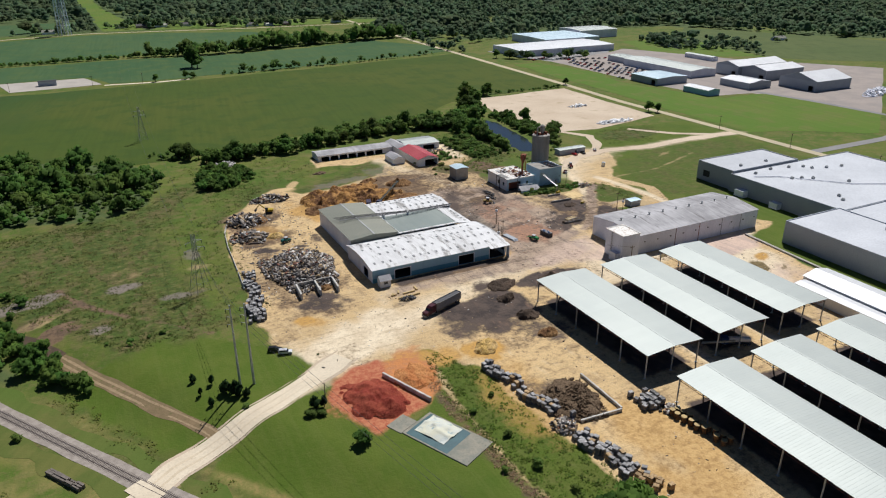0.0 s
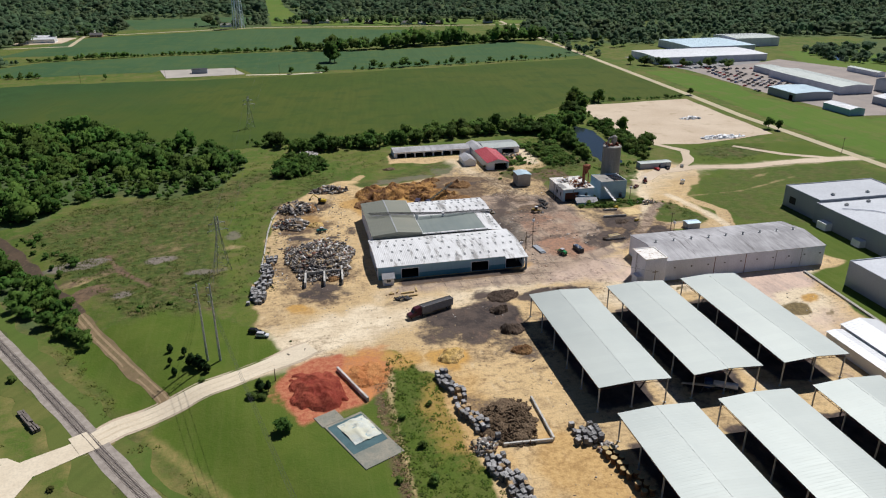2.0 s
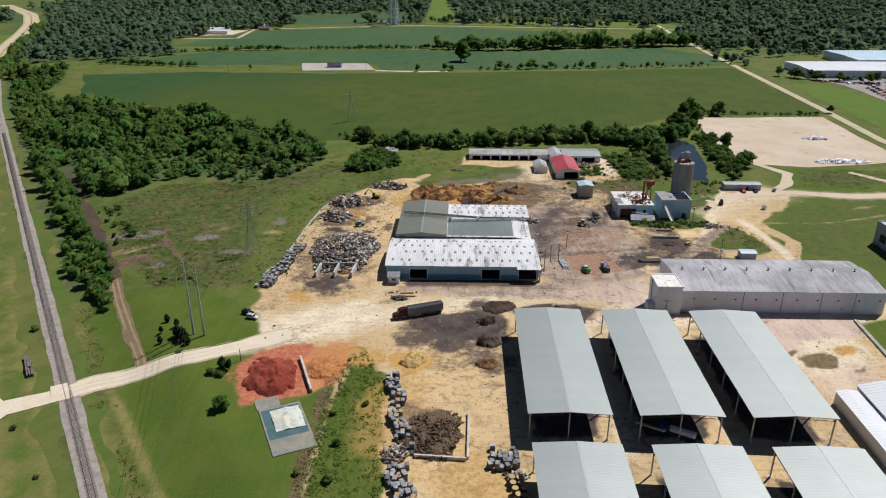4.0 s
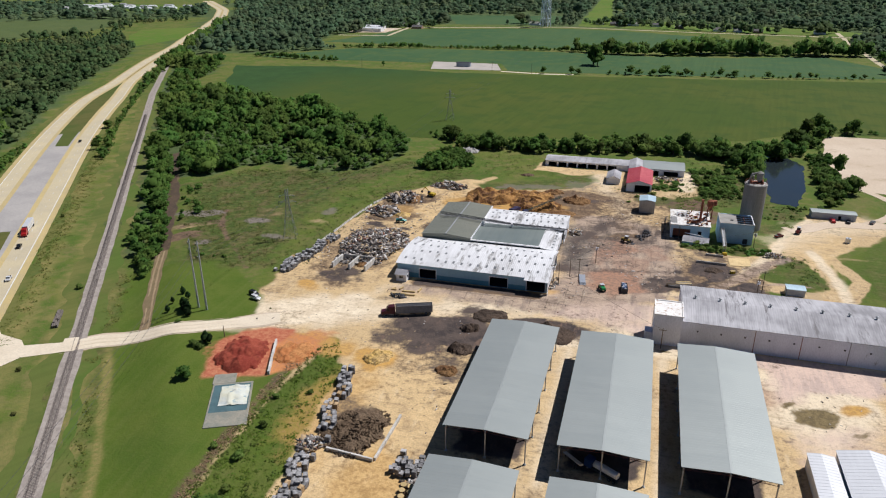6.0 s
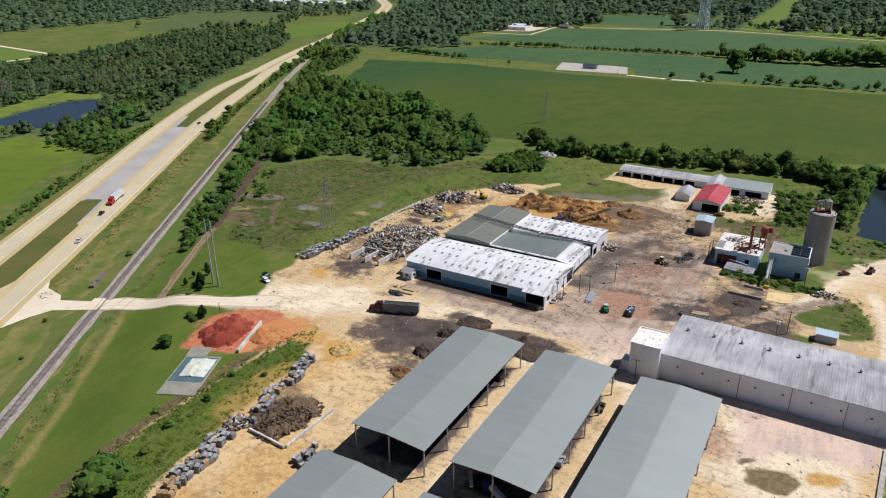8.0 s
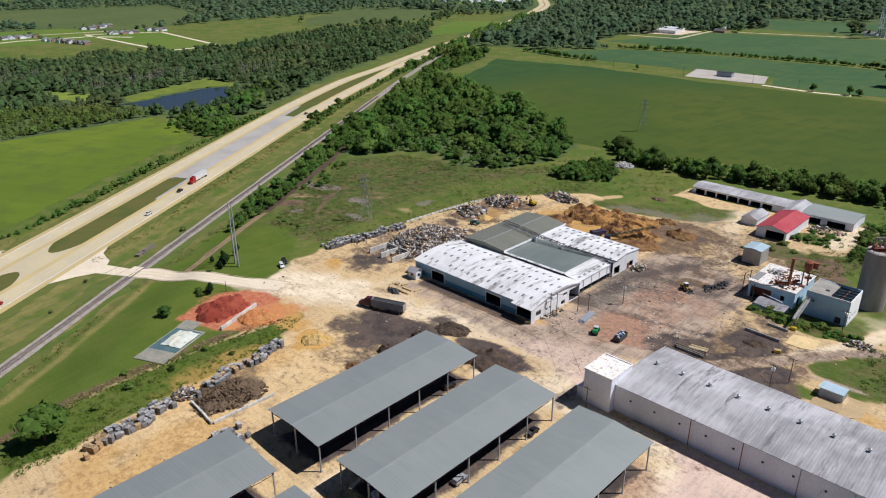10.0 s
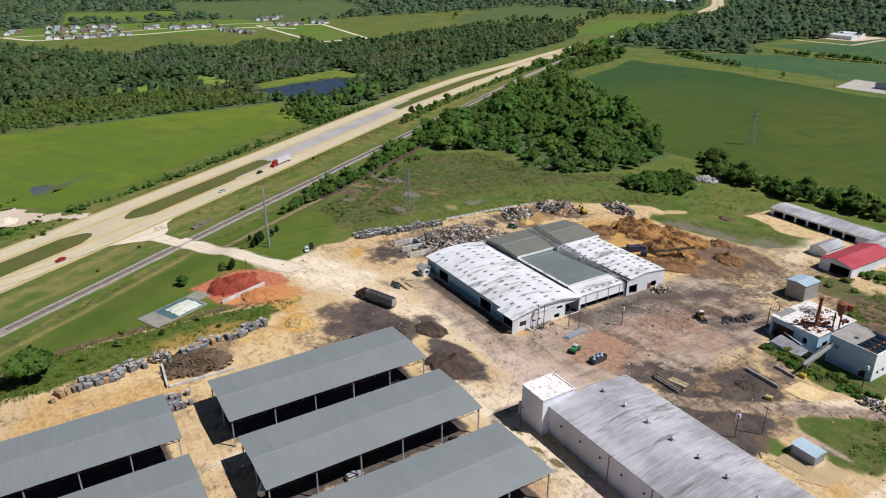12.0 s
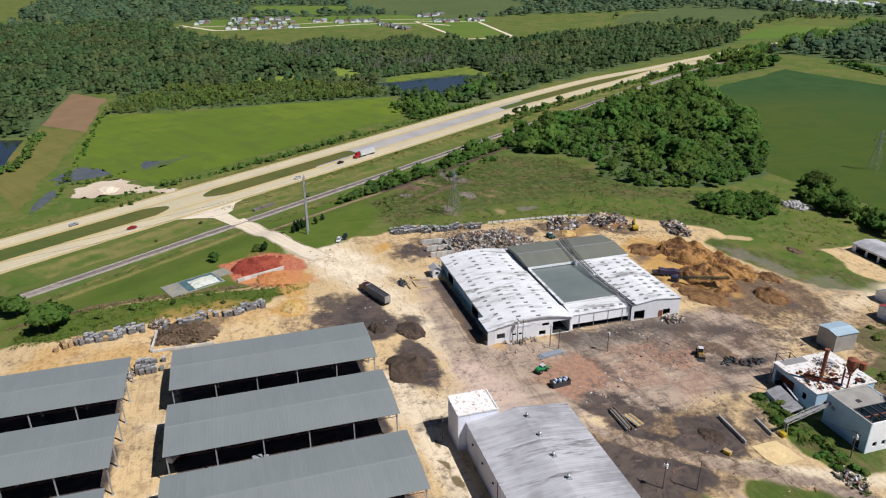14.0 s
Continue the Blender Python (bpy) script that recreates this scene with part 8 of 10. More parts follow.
heap("compost_mound", "small brown compost heap in the yard", 128, 173, 4.8, 3.6, 2.0, M["mulch_brown"], 11, 0, 4, 0.6)
heap("sawdust_mound", "yellow sawdust heap on bare dirt", 104.5, 174.5, 6.5, 5, 2.4, M["mulch_tan"], 12, 30, 5, 0.6)
heap("sawdust_mound", "low yellow sawdust heap on its pad", 224.3, 288.5, 3.4, 3.6, 0.3, M["sawdust"], 13, 0, 2, 0.06)
heap("sawdust_mound", "yellow chip mound near scrap wood", 67.5, 305, 5, 4, 1.9, M["mulch_tan"], 14, 0, 2)
heap("earth_mound", "brown earth heap near the meadow", 62, 330, 10, 9, 3.4, M["mulch_brown"], 15, 0, 4)
heap("earth_mound", "brown earth heap by the debris", 57, 308, 8, 6, 2.2, M["brush"], 18, 0, 4)
heap("earth_mound", "grey brush heap at the meadow edge", 77, 355, 9, 4.5, 2.4, M["brush"], 19, 0, 4)
heap("brush_mound", "dark brown brush heap in a low-walled bay", 111.8, 137.6, 11.0, 11.8, 1.7, M["brush"], 20, 0, 9, 0.7)
heap("earth_mound", "dark muddy spoil ridged by tyres", 213.5, 276.8, 4.8, 3.6, 0.9, M["mulch_dark"], 21, 20, 3, 0.3)
heap("gravel_mound", "brown stone in a concrete bay", 71, 242.5, 3.4, 3.6, 1.8, M["mulch_brown"], 23, 0, 2)
heap("earth_mound", "dark brown earth mound beyond the chips", 135.5, 361, 6.5, 5, 3.0, M["mulch_brown"], 26, 20, 4, 0.6)
heap("earth_mound", "dark bark mound below the stacking conveyor", 140, 332, 6, 6, 3.2, M["mulch_brown"], 27, 0, 3, 0.5)
heap("earth_mound", "weedy brown earth mound in the grass", 116, 390, 5, 3.2, 1.0, M["brush"], 28, 10, 3, 0.5)
heap("sand_mound", "pale sand heap by the highway", -80, 88, 9, 7, 2.0, M["gravel"], 25, 20, 3)


def scrap_surface():
    s = Nodes("mixed scrap wood")
    isl = s.n("ShaderNodeNewGeometry").outputs["Random Per Island"]
    ramp = s.n("ShaderNodeValToRGB", Fac=isl)
    cols = ((0.0, (0.06, 0.052, 0.048)), (0.22, (0.2, 0.18, 0.165)), (0.42, (0.34, 0.30, 0.265)), (0.6, (0.46, 0.34, 0.2)), (0.74, (0.12, 0.1, 0.09)), (0.82, (0.62, 0.6, 0.57)), (0.95, (0.26, 0.12, 0.08)))
    el = ramp.color_ramp.elements
    ramp.color_ramp.interpolation = "CONSTANT"
    el[0].position, el[0].color = 0, (*cols[0][1], 1)
    el[1].position, el[1].color = 0.22, (*cols[1][1], 1)
    for p, c in cols[2:]:
        el.new(p).color = (*c, 1)
    v = s.coords()
    col = s.mix(s.math("MULTIPLY", s.ramp(s.noise(3, v), 0.4, 0.7), 0.4), ramp.outputs[0], (0.06, 0.05, 0.045))
    return s.done(col, 0.9, 0, 0.2)


M["scrap"] = scrap_surface()
M["rubble"] = surf("pale broken concrete", (0.5, 0.48, 0.45), (0.38, 0.36, 0.34), 0.8, 0.9, 0.0, 0.3, 4.0)
BV = np.array([(x, y, z) for x in (-1, 1) for y in (-1, 1) for z in (-1, 1)], float)
BF = np.array([(0, 1, 3, 2), (4, 6, 7, 5), (0, 4, 5, 1), (2, 3, 7, 6), (0, 2, 6, 4), (1, 5, 7, 3)])


def scrap_pile(name, label, x, y, rx, ry, h, count, seed, turn=0.0, size=1.0, material=None):
    """A pile of boards, blocks and broken pallets thrown together."""
    rng = np.random.default_rng(seed)
    Vs, Fs = [], []
    for k in range(count):
        r, a = math.sqrt(rng.random()), rng.uniform(0, 6.28)
        r *= 0.72 + 0.56 * float(vnoise(3 * math.cos(a) + x, 3 * math.sin(a) + y, 1.6, seed))
        px_, py = r * math.cos(a) * rx, r * math.sin(a) * ry
        z = h * max(0.0, 1 - r ** 1.6) * (0.6 + 0.6 * float(fnoise(px_ + x, py + y, 8, seed))) * rng.uniform(0.75, 1.05)
        d = np.array([rng.uniform(0.5, 1.6), rng.uniform(0.2, 0.6), rng.uniform(0.06, 0.3)]) * size * (1.7 if rng.random() < 0.12 else 1)
        e = Euler((rng.normal(0, 0.45), rng.normal(0, 0.45), rng.uniform(0, 3.14))).to_matrix()
        Vs.append((BV * d) @ np.array(e).T + (px_, py, max(z, 0.12)))
        Fs.append(BF + 8 * k)
    ob = new(name, raw_mesh(name, np.concatenate(Vs), np.concatenate(Fs), material or M["scrap"], 4))
    ob.matrix_basis = Matrix.Translation((x, y, 0)) @ Matrix.Rotation(radians(turn), 4, "Z")
    return tagged(ob, label, "debris", kind="stuff")


heap("scrap_core", "dark core of the scrap pile", 67.5, 262, 11, 17, 3.4, M["brush"], 31, 8, 5)
scrap_pile("scrap_pile", "large pile of broken pallets and scrap wood", 67.5, 262, 14.5, 21.5, 4.6, 2500, 32, 8, 0.68)
scrap_pile("scrap_pile", "scattered scrap wood by the meadow edge", 59, 330, 10, 9, 3.2, 260, 33)
scrap_pile("scrap_pile", "grey scrap timber heap at the meadow", 77, 356, 9, 4.5, 2.6, 200, 34)
scrap_pile("scrap_pile", "low scrap wood and brush heap", 56, 308, 9, 8, 1.5, 160, 35)
scrap_pile("scrap_pile", "loose grey boards between pallet stacks", 102.5, 128, 3.6, 4.2, 1.6, 150, 36, 0, 0.7)
scrap_pile("scrap_pile", "loose boards by the round bundles", 133.5, 120.5, 3.0, 2.2, 1.0, 70, 37, 0, 0.6)
scrap_pile("scrap_pile", "dark scrap and parts beside the loader", 185, 310, 2.6, 8, 0.6, 46, 38, -15, 0.55, M["dark_steel"])
scrap_pile("scrap_pile", "broken blocks beside the block building", 239, 299, 5, 3, 1.0, 70, 39, 0, 0.6)
scrap_pile("scrap_pile", "rubble at the mill's corner", 151.5, 246, 2.2, 6, 0.5, 40, 40, 0, 0.5)
scrap_pile("scrap_pile", "brush and roots in the walled bay", 112.0, 137.4, 9.6, 10.4, 1.7, 700, 41, 0, 0.5, M["brush"])
scrap_pile("scrap_pile", "parts heap by the mill's north wall", 153.5, 304, 3, 4.5, 1.4, 90, 42, 0, 0.6)
scrap_pile("scrap_pile", "rubble among weeds at the barn", 196, 402, 8, 5, 1.0, 120, 43, 0, 0.6)
scrap_pile("scrap_pile", "white bagged goods on the gravel lot", 355, 414, 16, 3.5, 1.6, 260, 44, 0, 0.9, M["white_wall"])
scrap_pile("scrap_pile", "white bagged goods on the gravel lot", 366, 473, 8, 3, 1.4, 90, 45, 0, 0.9, M["white_wall"])
scrap_pile("rubble_mound", "pale grey rubble heap in weeds", 69, 432, 7, 4.5, 2.2, 300, 24, 40, 0.8, M["rubble"])
for k, (dx, dy, rx, ry, n) in enumerate(((10.5, 8, 5.0, 6.5, 110), (5, 13, 4, 4, 40))):
    junk = scrap_pile("roof_debris", "rusted scrap and rubble lying on the boiler house roof", 0, 0, rx, ry, 0.5, n, 60 + k, 0, 0.34, (M["rust"], M["scrap"])[k])
    junk.matrix_basis = boiler.matrix_basis @ Matrix.Translation((dx, dy, 6.62))
scrap_pile("scrap_pile", "rusty stock at the far plant", 690, 400, 40, 12, 2, 200, 46, 20, 1.3, M["rust"])
scrap_pile("scrap_pile", "grey stock at the far plant", 640, 395, 30, 8, 2, 200, 47, 20, 1.3, M["grey_wall"])


def litter(name, label, poly, count, seed, size, avoid=()):
    """Small chips, stones and broken wood lying loose on bare ground."""
    rng = np.random.default_rng(seed)
    xs, ys = [p[0] for p in poly], [p[1] for p in poly]
    P = np.stack([rng.uniform(min(xs), max(xs), count * 3), rng.uniform(min(ys), max(ys), count * 3)], -1)
    ok = (inside(P[:, 0], P[:, 1], poly) > 1) & (fnoise(P[:, 0], P[:, 1], 14, seed) > 0.5)
    for a, b, c, d in avoid:
        ok &= ~((P[:, 0] > a) & (P[:, 0] < b) & (P[:, 1] > c) & (P[:, 1] < d))
    P = P[ok][:count]
    Vs, Fs = [], []
    for k, (x, y) in enumerate(P):
        d = np.array([rng.uniform(0.25, 1.0), rng.uniform(0.12, 0.4), rng.uniform(0.05, 0.16)]) * size * (1.8 if rng.random() < 0.06 else 1)
        a = rng.uniform(0, 3.14)
        c, q = math.cos(a), math.sin(a)
        V = BV * d * (1 + 0.3 * (rng.random((8, 1)) - 0.5))
        Vs.append(np.stack([V[:, 0] * c - V[:, 1] * q + x, V[:, 0] * q + V[:, 1] * c + y, V[:, 2] + d[2] - 0.12], -1))
        Fs.append(BF + 8 * k)
    return tagged(new(name, raw_mesh(name, np.concatenate(Vs), np.concatenate(Fs), M["scrap"], 4)), label, "debris", kind="stuff")


ROOFED = ((86, 153, 234, 311), (186, 275, 208, 241), (135, 226, 60, 198), (206, 230, 282, 318))
litter("litter", "small broken wood and stones strewn over the yard", YARD, 1500, 91, 0.42, ROOFED)
litter("litter", "chips and scraps on the worn paving", [(152, 222), (186, 242), (204, 270), (198, 330), (172, 340), (152, 320)], 420, 92, 0.45)
litter("litter", "scraps round the timber piles", [(46, 235), (84, 235), (86, 300), (84, 350), (60, 345), (48, 310)], 420, 93, 0.6)

def mud_ruts():
    """Curved tyre ridges pressed into the mud behind the warehouse."""
    rng = np.random.default_rng(17)
    whole = bmesh.new()
    for k in range(46):
        x, y = 209 + 25 * rng.random(), 243 + 20 * rng.random()
        if y > 247 + (x - 206) * 1.12 or y > 262:
            continue
        a, bend, q = radians(-62 + 34 * rng.random() + (x - 220) * 2.0), rng.uniform(-0.12, 0.12), rng.uniform(0.25, 0.55)
        line = [(x, y)]
        for i in range(5):
            line.append((line[-1][0] + 1.3 * math.cos(a), line[-1][1] + 1.3 * math.sin(a)))
            a += bend
        bm = ribbon(line, -q, q, rng.uniform(-0.07, -0.03), 0.15, 0.7, 0.5)
        me = bpy.data.meshes.new("rut")
        bm.to_mesh(me)
        bm.free()
        whole.from_mesh(me)
        bpy.data.meshes.remove(me)
    return whole


tagged(part("mud_ruts", mud_ruts(), surf("turned dark mud", (0.085, 0.066, 0.056), (0.14, 0.105, 0.082), 0.3, 0.95, 0.0, 0.4, 2.5)), "curved tyre ridges pressed into dark mud", "ruts", kind="stuff")


# ---- pallet stacks ----
def pallet_bm():
    """One pallet: deck boards with gaps over a solid core, as one comb-shaped block."""
    prof = [(-0.61, 0.0), (0.61, 0.0), (0.61, 0.235)]
    for k in range(5, 0, -1):
        x = -0.61 + k * 0.2033
        prof += [(x + 0.025, 0.235), (x + 0.025, 0.17), (x - 0.025, 0.17), (x - 0.025, 0.235)]
    return extrude_profile(prof + [(-0.61, 0.235)], 1.02, "Y", -0.51)


def pallet_stack(material, label, layers, seed):
    rng = random.Random(seed)
    t = thing("pallet_stack", label, "pallets", group="pallet stacks")
    me = None
    for k in range(layers):
        m = Matrix.Translation((rng.uniform(-0.04, 0.04), rng.uniform(-0.04, 0.04), 0.25 * k - 0.05)) @ Matrix.Rotation(rng.uniform(-0.05, 0.05), 4, "Z") @ Matrix.Diagonal((1.15, 1.15, 1.05, 1))
        if me is None:
            me = part("pallet", pallet_bm(), material, t).data
            MADE[-1].matrix_basis = m
        else:
            share("pallet", me, t, m)
    # The top pallet carries its sunlight as a lighter wood colour.
    if material == M["pallet_grey"]:
        top = part("pallet", pallet_bm(), M["pallet_top"], t, "grey top pallet coloured lighter to look sunlit")
        top.matrix_basis = Matrix.Translation((0, 0, 0.25 * layers - 0.05)) @ Matrix.Diagonal((1.15, 1.15, 1.05, 1))
    return t


# Tops lighter, lower pallets darker: sun and shade put into the wood colours.
M["pallet_grey"] = surf("weathered pallet wood", (0.25, 0.24, 0.235), (0.14, 0.135, 0.13), 0.9, 0.9, 0, 0.2, shift=0.4)
M["pallet_top"] = surf("sunlit top pallet wood", (0.42, 0.41, 0.405), (0.24, 0.235, 0.23), 0.9, 0.9, 0, 0.2, shift=0.45)
M["pallet_tan"] = surf("newer pallet wood", (0.5, 0.36, 0.2), (0.36, 0.24, 0.13), 0.9, 0.9, 0, 0.2, shift=0.25)
kinds = [pallet_stack(M["pallet_grey"], "tall stack of weathered grey wooden pallets", n, n) for n in (4, 6, 8)] + [pallet_stack(M["pallet_tan"], "stack of newer tan wooden pallets", 7, 4)]
spots = []
pr_ = random.Random(17)


def stacks_along(a, b, rows, gap, tan=0.08, skew=0.0):
    L = math.hypot(b[0] - a[0], b[1] - a[1])
    dx, dy = (b[0] - a[0]) / L, (b[1] - a[1]) / L
    for i in range(int(L / gap)):
        for j in range(rows):
            if pr_.random() < 0.12:
                continue
            s, o = i * gap + pr_.uniform(-0.4, 0.4), (j - (rows - 1) / 2) * 1.5 + pr_.uniform(-0.3, 0.3) + 0.8 * math.sin(i * 0.7)
            k = kinds[3] if pr_.random() < tan else kinds[pr_.randrange(3)]
            copy_thing(k, Matrix.Translation((a[0] + dx * s + dy * o, a[1] + dy * s - dx * o, 0)) @ Matrix.Rotation(math.atan2(dy, dx) + pr_.uniform(-0.35, 0.35) + skew, 4, "Z"))


stacks_along((98.6, 164), (101.6, 148), 3, 1.5)
stacks_along((101.4, 147), (103.6, 133), 3, 1.55, 0.15)
stacks_along((103.6, 122.5), (107.4, 103), 4, 1.5, 0.05)
stacks_along((107.4, 103), (110, 97), 3, 1.6, 0.7)
stacks_along((40.5, 227), (44.2, 247), 4, 1.6, 0.05)
stacks_along((44.4, 247), (47.2, 272), 3, 1.6, 0.05)
stacks_along((130.6, 123.5), (130.6, 129.5), 5, 1.5, 0.0)
for k, (x, y) in zip(kinds, ((133.5, 130.5), (128.2, 130.8), (106.8, 130.2), (111, 96))):
    k.matrix_basis = Matrix.Translation((x, y, 0))

bundle = thing("round_bundle", "round brown bundle with a pale tan top", "bundle", Matrix.Translation((132.6, 118.4, 0)), "round bundles")
bm = tubes(((0, 0, -0.05), (0, 0, 1.9), 0.78, 0.8), n=14)
part("side", bm, M["mulch_brown"], bundle)
part("top", tubes(((0, 0, 1.9), (0, 0, 2.0), 0.86, 0.82), n=14), M["timber"], bundle, "pale tan round top")
part("band", tubes(((0, 0, 0.6), (0, 0, 0.68), 0.82), ((0, 0, 1.4), (0, 0, 1.48), 0.83), n=14), M["dark_steel"], bundle)
for i in range(9):
    for j in range(2):
        if (i, j) in ((0, 0), (6, 0)):
            continue
        copy_thing(bundle, Matrix.Translation((132.6 + j * 1.9 + i * 0.34 + pr_.uniform(-0.25, 0.25), 118.4 - i * 2.05 + pr_.uniform(-0.3, 0.3), 0)) @ Matrix.Diagonal((1, 1, pr_.uniform(0.85, 1.1), 1)))

# ---- walls, barriers, slabs ----
M["pale_block"] = surf("pale concrete block", (0.62, 0.60, 0.55), (0.5, 0.48, 0.44), 0.8, 0.9)
barrier = thing("barrier", "white concrete barrier at the yard's edge", "barrier", group="barriers")
part("block", extrude_profile([(-0.3, -0.05), (0.3, -0.05), (0.28, 0.15), (0.12, 0.4), (0.09, 0.85), (-0.09, 0.85), (-0.12, 0.4), (-0.28, 0.15)], 2.3, "X", -1.15), M["pale_block"], barrier)
BAR = [(42.4, 256), (43.6, 275), (45.0, 300), (47.0, 318), (51.5, 334)]
run = []
for (ax, ay), (bx, by) in zip(BAR, BAR[1:]):
    L = math.hypot(bx - ax, by - ay)
    for k in range(int(L / 2.75)):
        u = k * 2.75 / L
        run.append((ax + (bx - ax) * u, ay + (by - ay) * u, math.atan2(by - ay, bx - ax)))
barrier.matrix_basis = Matrix.Translation((*run[0][:2], 0)) @ Matrix.Rotation(run[0][2], 4, "Z")
for x, y, a in run[1:]:
    copy_thing(barrier, Matrix.Translation((x, y, 0)) @ Matrix.Rotation(a + pr_.uniform(-0.06, 0.06), 4, "Z"))


def block_wall(label, a, b, h, thick=0.6, piece=1.8, material=None):
    """A low wall of big concrete blocks set end to end."""
    t = thing("block_wall", label, "wall")
    L = math.hypot(b[0] - a[0], b[1] - a[1])
    t.matrix_basis = Matrix.Translation((*a, 0)) @ Matrix.Rotation(math.atan2(b[1] - a[1], b[0] - a[0]), 4, "Z")
    n = max(1, round(L / piece))
    me = None
    for k in range(n):
        m = Matrix.Translation(((k + 0.5) * L / n, pr_.uniform(-0.04, 0.04), 0))
        if me is None:
            me = part("block", soft(boxes((-L / n / 2 + 0.02, L / n / 2 - 0.02, -thick / 2, thick / 2, -0.1, h)), 0.05), material or M["pale_block"], t).data
            MADE[-1].matrix_basis = m
        else:
            share("block", me, t, m)
    return t


block_wall("pale concrete block wall of the brush bay", (107.5, 127.4), (121.2, 126.4), 0.9)
block_wall("pale concrete block wall of the brush bay", (121.6, 126.8), (121.9, 146.5), 0.9)
for x in (59.8, 67.3, 74.4):
    block_wall("thick concrete wall of a storage bay", (x, 236.4), (x + 0.6, 246), 2.3, 0.7, 2.4)
block_wall("concrete back wall of the storage bays", (60.8, 246.4), (75, 246.4), 2.3, 0.6, 2.0, M["concrete"])
block_wall("long leaning concrete divider between mulch heaps", (67.2, 174.5), (74.6, 155.6), 1.3, 0.7, 3.0)
block_wall("low concrete pad wall", (207.1, 283.7), (219.2, 283.2), 0.9, 0.5, 2.0, M["concrete"])
block_wall("low concrete pad wall", (211.3, 292.8), (218.6, 292.2), 0.8, 0.5, 2.0, M["concrete"])
slab = thing("slab", "cracked concrete slab on the lawn with standing water", "slab", Matrix.Translation((71, 139, 0)) @ Matrix.Rotation(radians(-65), 4, "Z"))
part("concrete", soft(boxes((-10.5, 11.5, -6.0, 6.0, -0.2, 0.18), (-16.0, -10.6, -6.4, 0.5, -0.2, 0.12)), 0.08), surf("stained slab concrete", (0.36, 0.33, 0.26), (0.24, 0.25, 0.21), 0.25, 0.9, 0, 0.3, 2.0, wear=(0.14, 0.15, 0.11), wear_at=0.58), slab)
part("pool", boxes((-9.6, 4.6, -5.5, 5.4, 0.18, 0.2)), surf("greenish slab water", (0.10, 0.17, 0.18), (0.07, 0.12, 0.13), 0.2, 0.25), slab, "shallow blue-green water")
bm = bmesh.new()
bmesh.ops.create_grid(bm, x_segments=24, y_segments=16, size=1)
for v in bm.verts:
    x, y = v.co.x * 5.2, v.co.y * 4.2
    v.co = (x + 0.5 * (float(vnoise(x * 3, y * 3, 4, 2)) - 0.5), y + 0.6 * (float(vnoise(x * 3, y * 3, 4, 5)) - 0.5), 0.3 + 0.9 * max(0, 1 - (x / 6) ** 2 - (y / 4.8) ** 2) * (0.4 + float(vnoise(x + 9, y, 1.6, 7))))
r = bmesh.ops.extrude_face_region(bm, geom=bm.faces[:])
for v in r["geom"]:
    if isinstance(v, bmesh.types.BMVert):
        v.co.z -= 0.05
bmesh.ops.translate(bm, verts=bm.verts[:], vec=(-3.4, 1.1, 0))
bmesh.ops.recalc_face_normals(bm, faces=bm.faces[:])
tarp = tagged(part("tarp", bm, surf("pale yellow tarpaulin", (0.76, 0.74, 0.56), (0.66, 0.70, 0.66), 0.22, 0.7, wear=(0.26, 0.38, 0.42), wear_at=0.56)), "wrinkled pale yellow tarpaulin on the slab", "tarpaulin")
tarp.matrix_basis = slab.matrix_basis @ Matrix.Translation((0, 0, 0.02))
tie_pile = thing("tie_stack", "long stack of dark railway ties beside the track", "timber", Matrix.Translation((-22, 171.5, 0)) @ Matrix.Rotation(radians(124), 4, "Z"))
for k in range(5):
    for j in range(3):
        part("tie", boxes((-6.5 + k * 2.7, -3.9 + k * 2.7, -1.0 + j * 0.7 + pr_.uniform(-0.2, 0.2), -0.45 + j * 0.7, -0.05, 0.8 + pr_.uniform(-0.3, 0.5))), M["tie"], tie_pile)
beams = thing("beam_stack", "yellow sawn beams lying by the scale house", "timber", Matrix.Translation((95, 222, 0)))
for x, y, a, l in ((-3, 1.4, 5, 2), (0.2, -1.6, 8, 5.5), (3.2, 1.2, 4, 5), (4.6, -1.6, 4, 4), (7, 3.4, 85, 3), (-0.4, 3.2, 70, 2.4), (-3.2, 2.2, 60, 1.6)):
    part("beam", boxes((-l / 2, l / 2, -0.3, 0.3, -0.05, 0.45), turn=pose(x, y, 0, 0, 0, a)), M["timber"], beams)
scrap_pile("scrap_pile", "dark tangle of chain and parts beside the beams", 95.5, 218.4, 2.6, 1.6, 1.0, 50, 48, 0, 0.5, M["dark_steel"])
boards = thing("board_stack", "dark weathered beams stacked beside muddy ground", "timber", Matrix.Translation((200.3, 256.4, 0)) @ Matrix.Rotation(radians(1), 4, "Z"))
for k in range(4):
    part("beam", boxes((-5.0 + pr_.uniform(-0.5, 0.5), 4.8 + pr_.uniform(-0.5, 0.3), -1.0 + k * 0.55, -0.6 + k * 0.55, -0.05, 0.75 + 0.2 * (k % 2))), M["wood_pole"] if k % 2 else M["pallet_grey"], boards)
frames_ = thing("board_stack", "pale tan boards on dark bearers beside the beams", "timber", Matrix.Translation((201.6, 259.6, 0)) @ Matrix.Rotation(radians(12), 4, "Z"))
for x in (-2.0, 1.2):
    part("bearer", boxes((x, x + 0.35, -1.5, 1.6, -0.05, 0.35)), M["tie"], frames_)
for k in range(6):
    part("plank", boxes((-3.0 + pr_.uniform(-0.3, 0.3), 2.9, -1.3 + k * 0.46, -0.92 + k * 0.46, 0.35, 0.5 + pr_.uniform(0, 0.12))), M["timber"] if k % 3 else M["pallet_grey"], frames_)
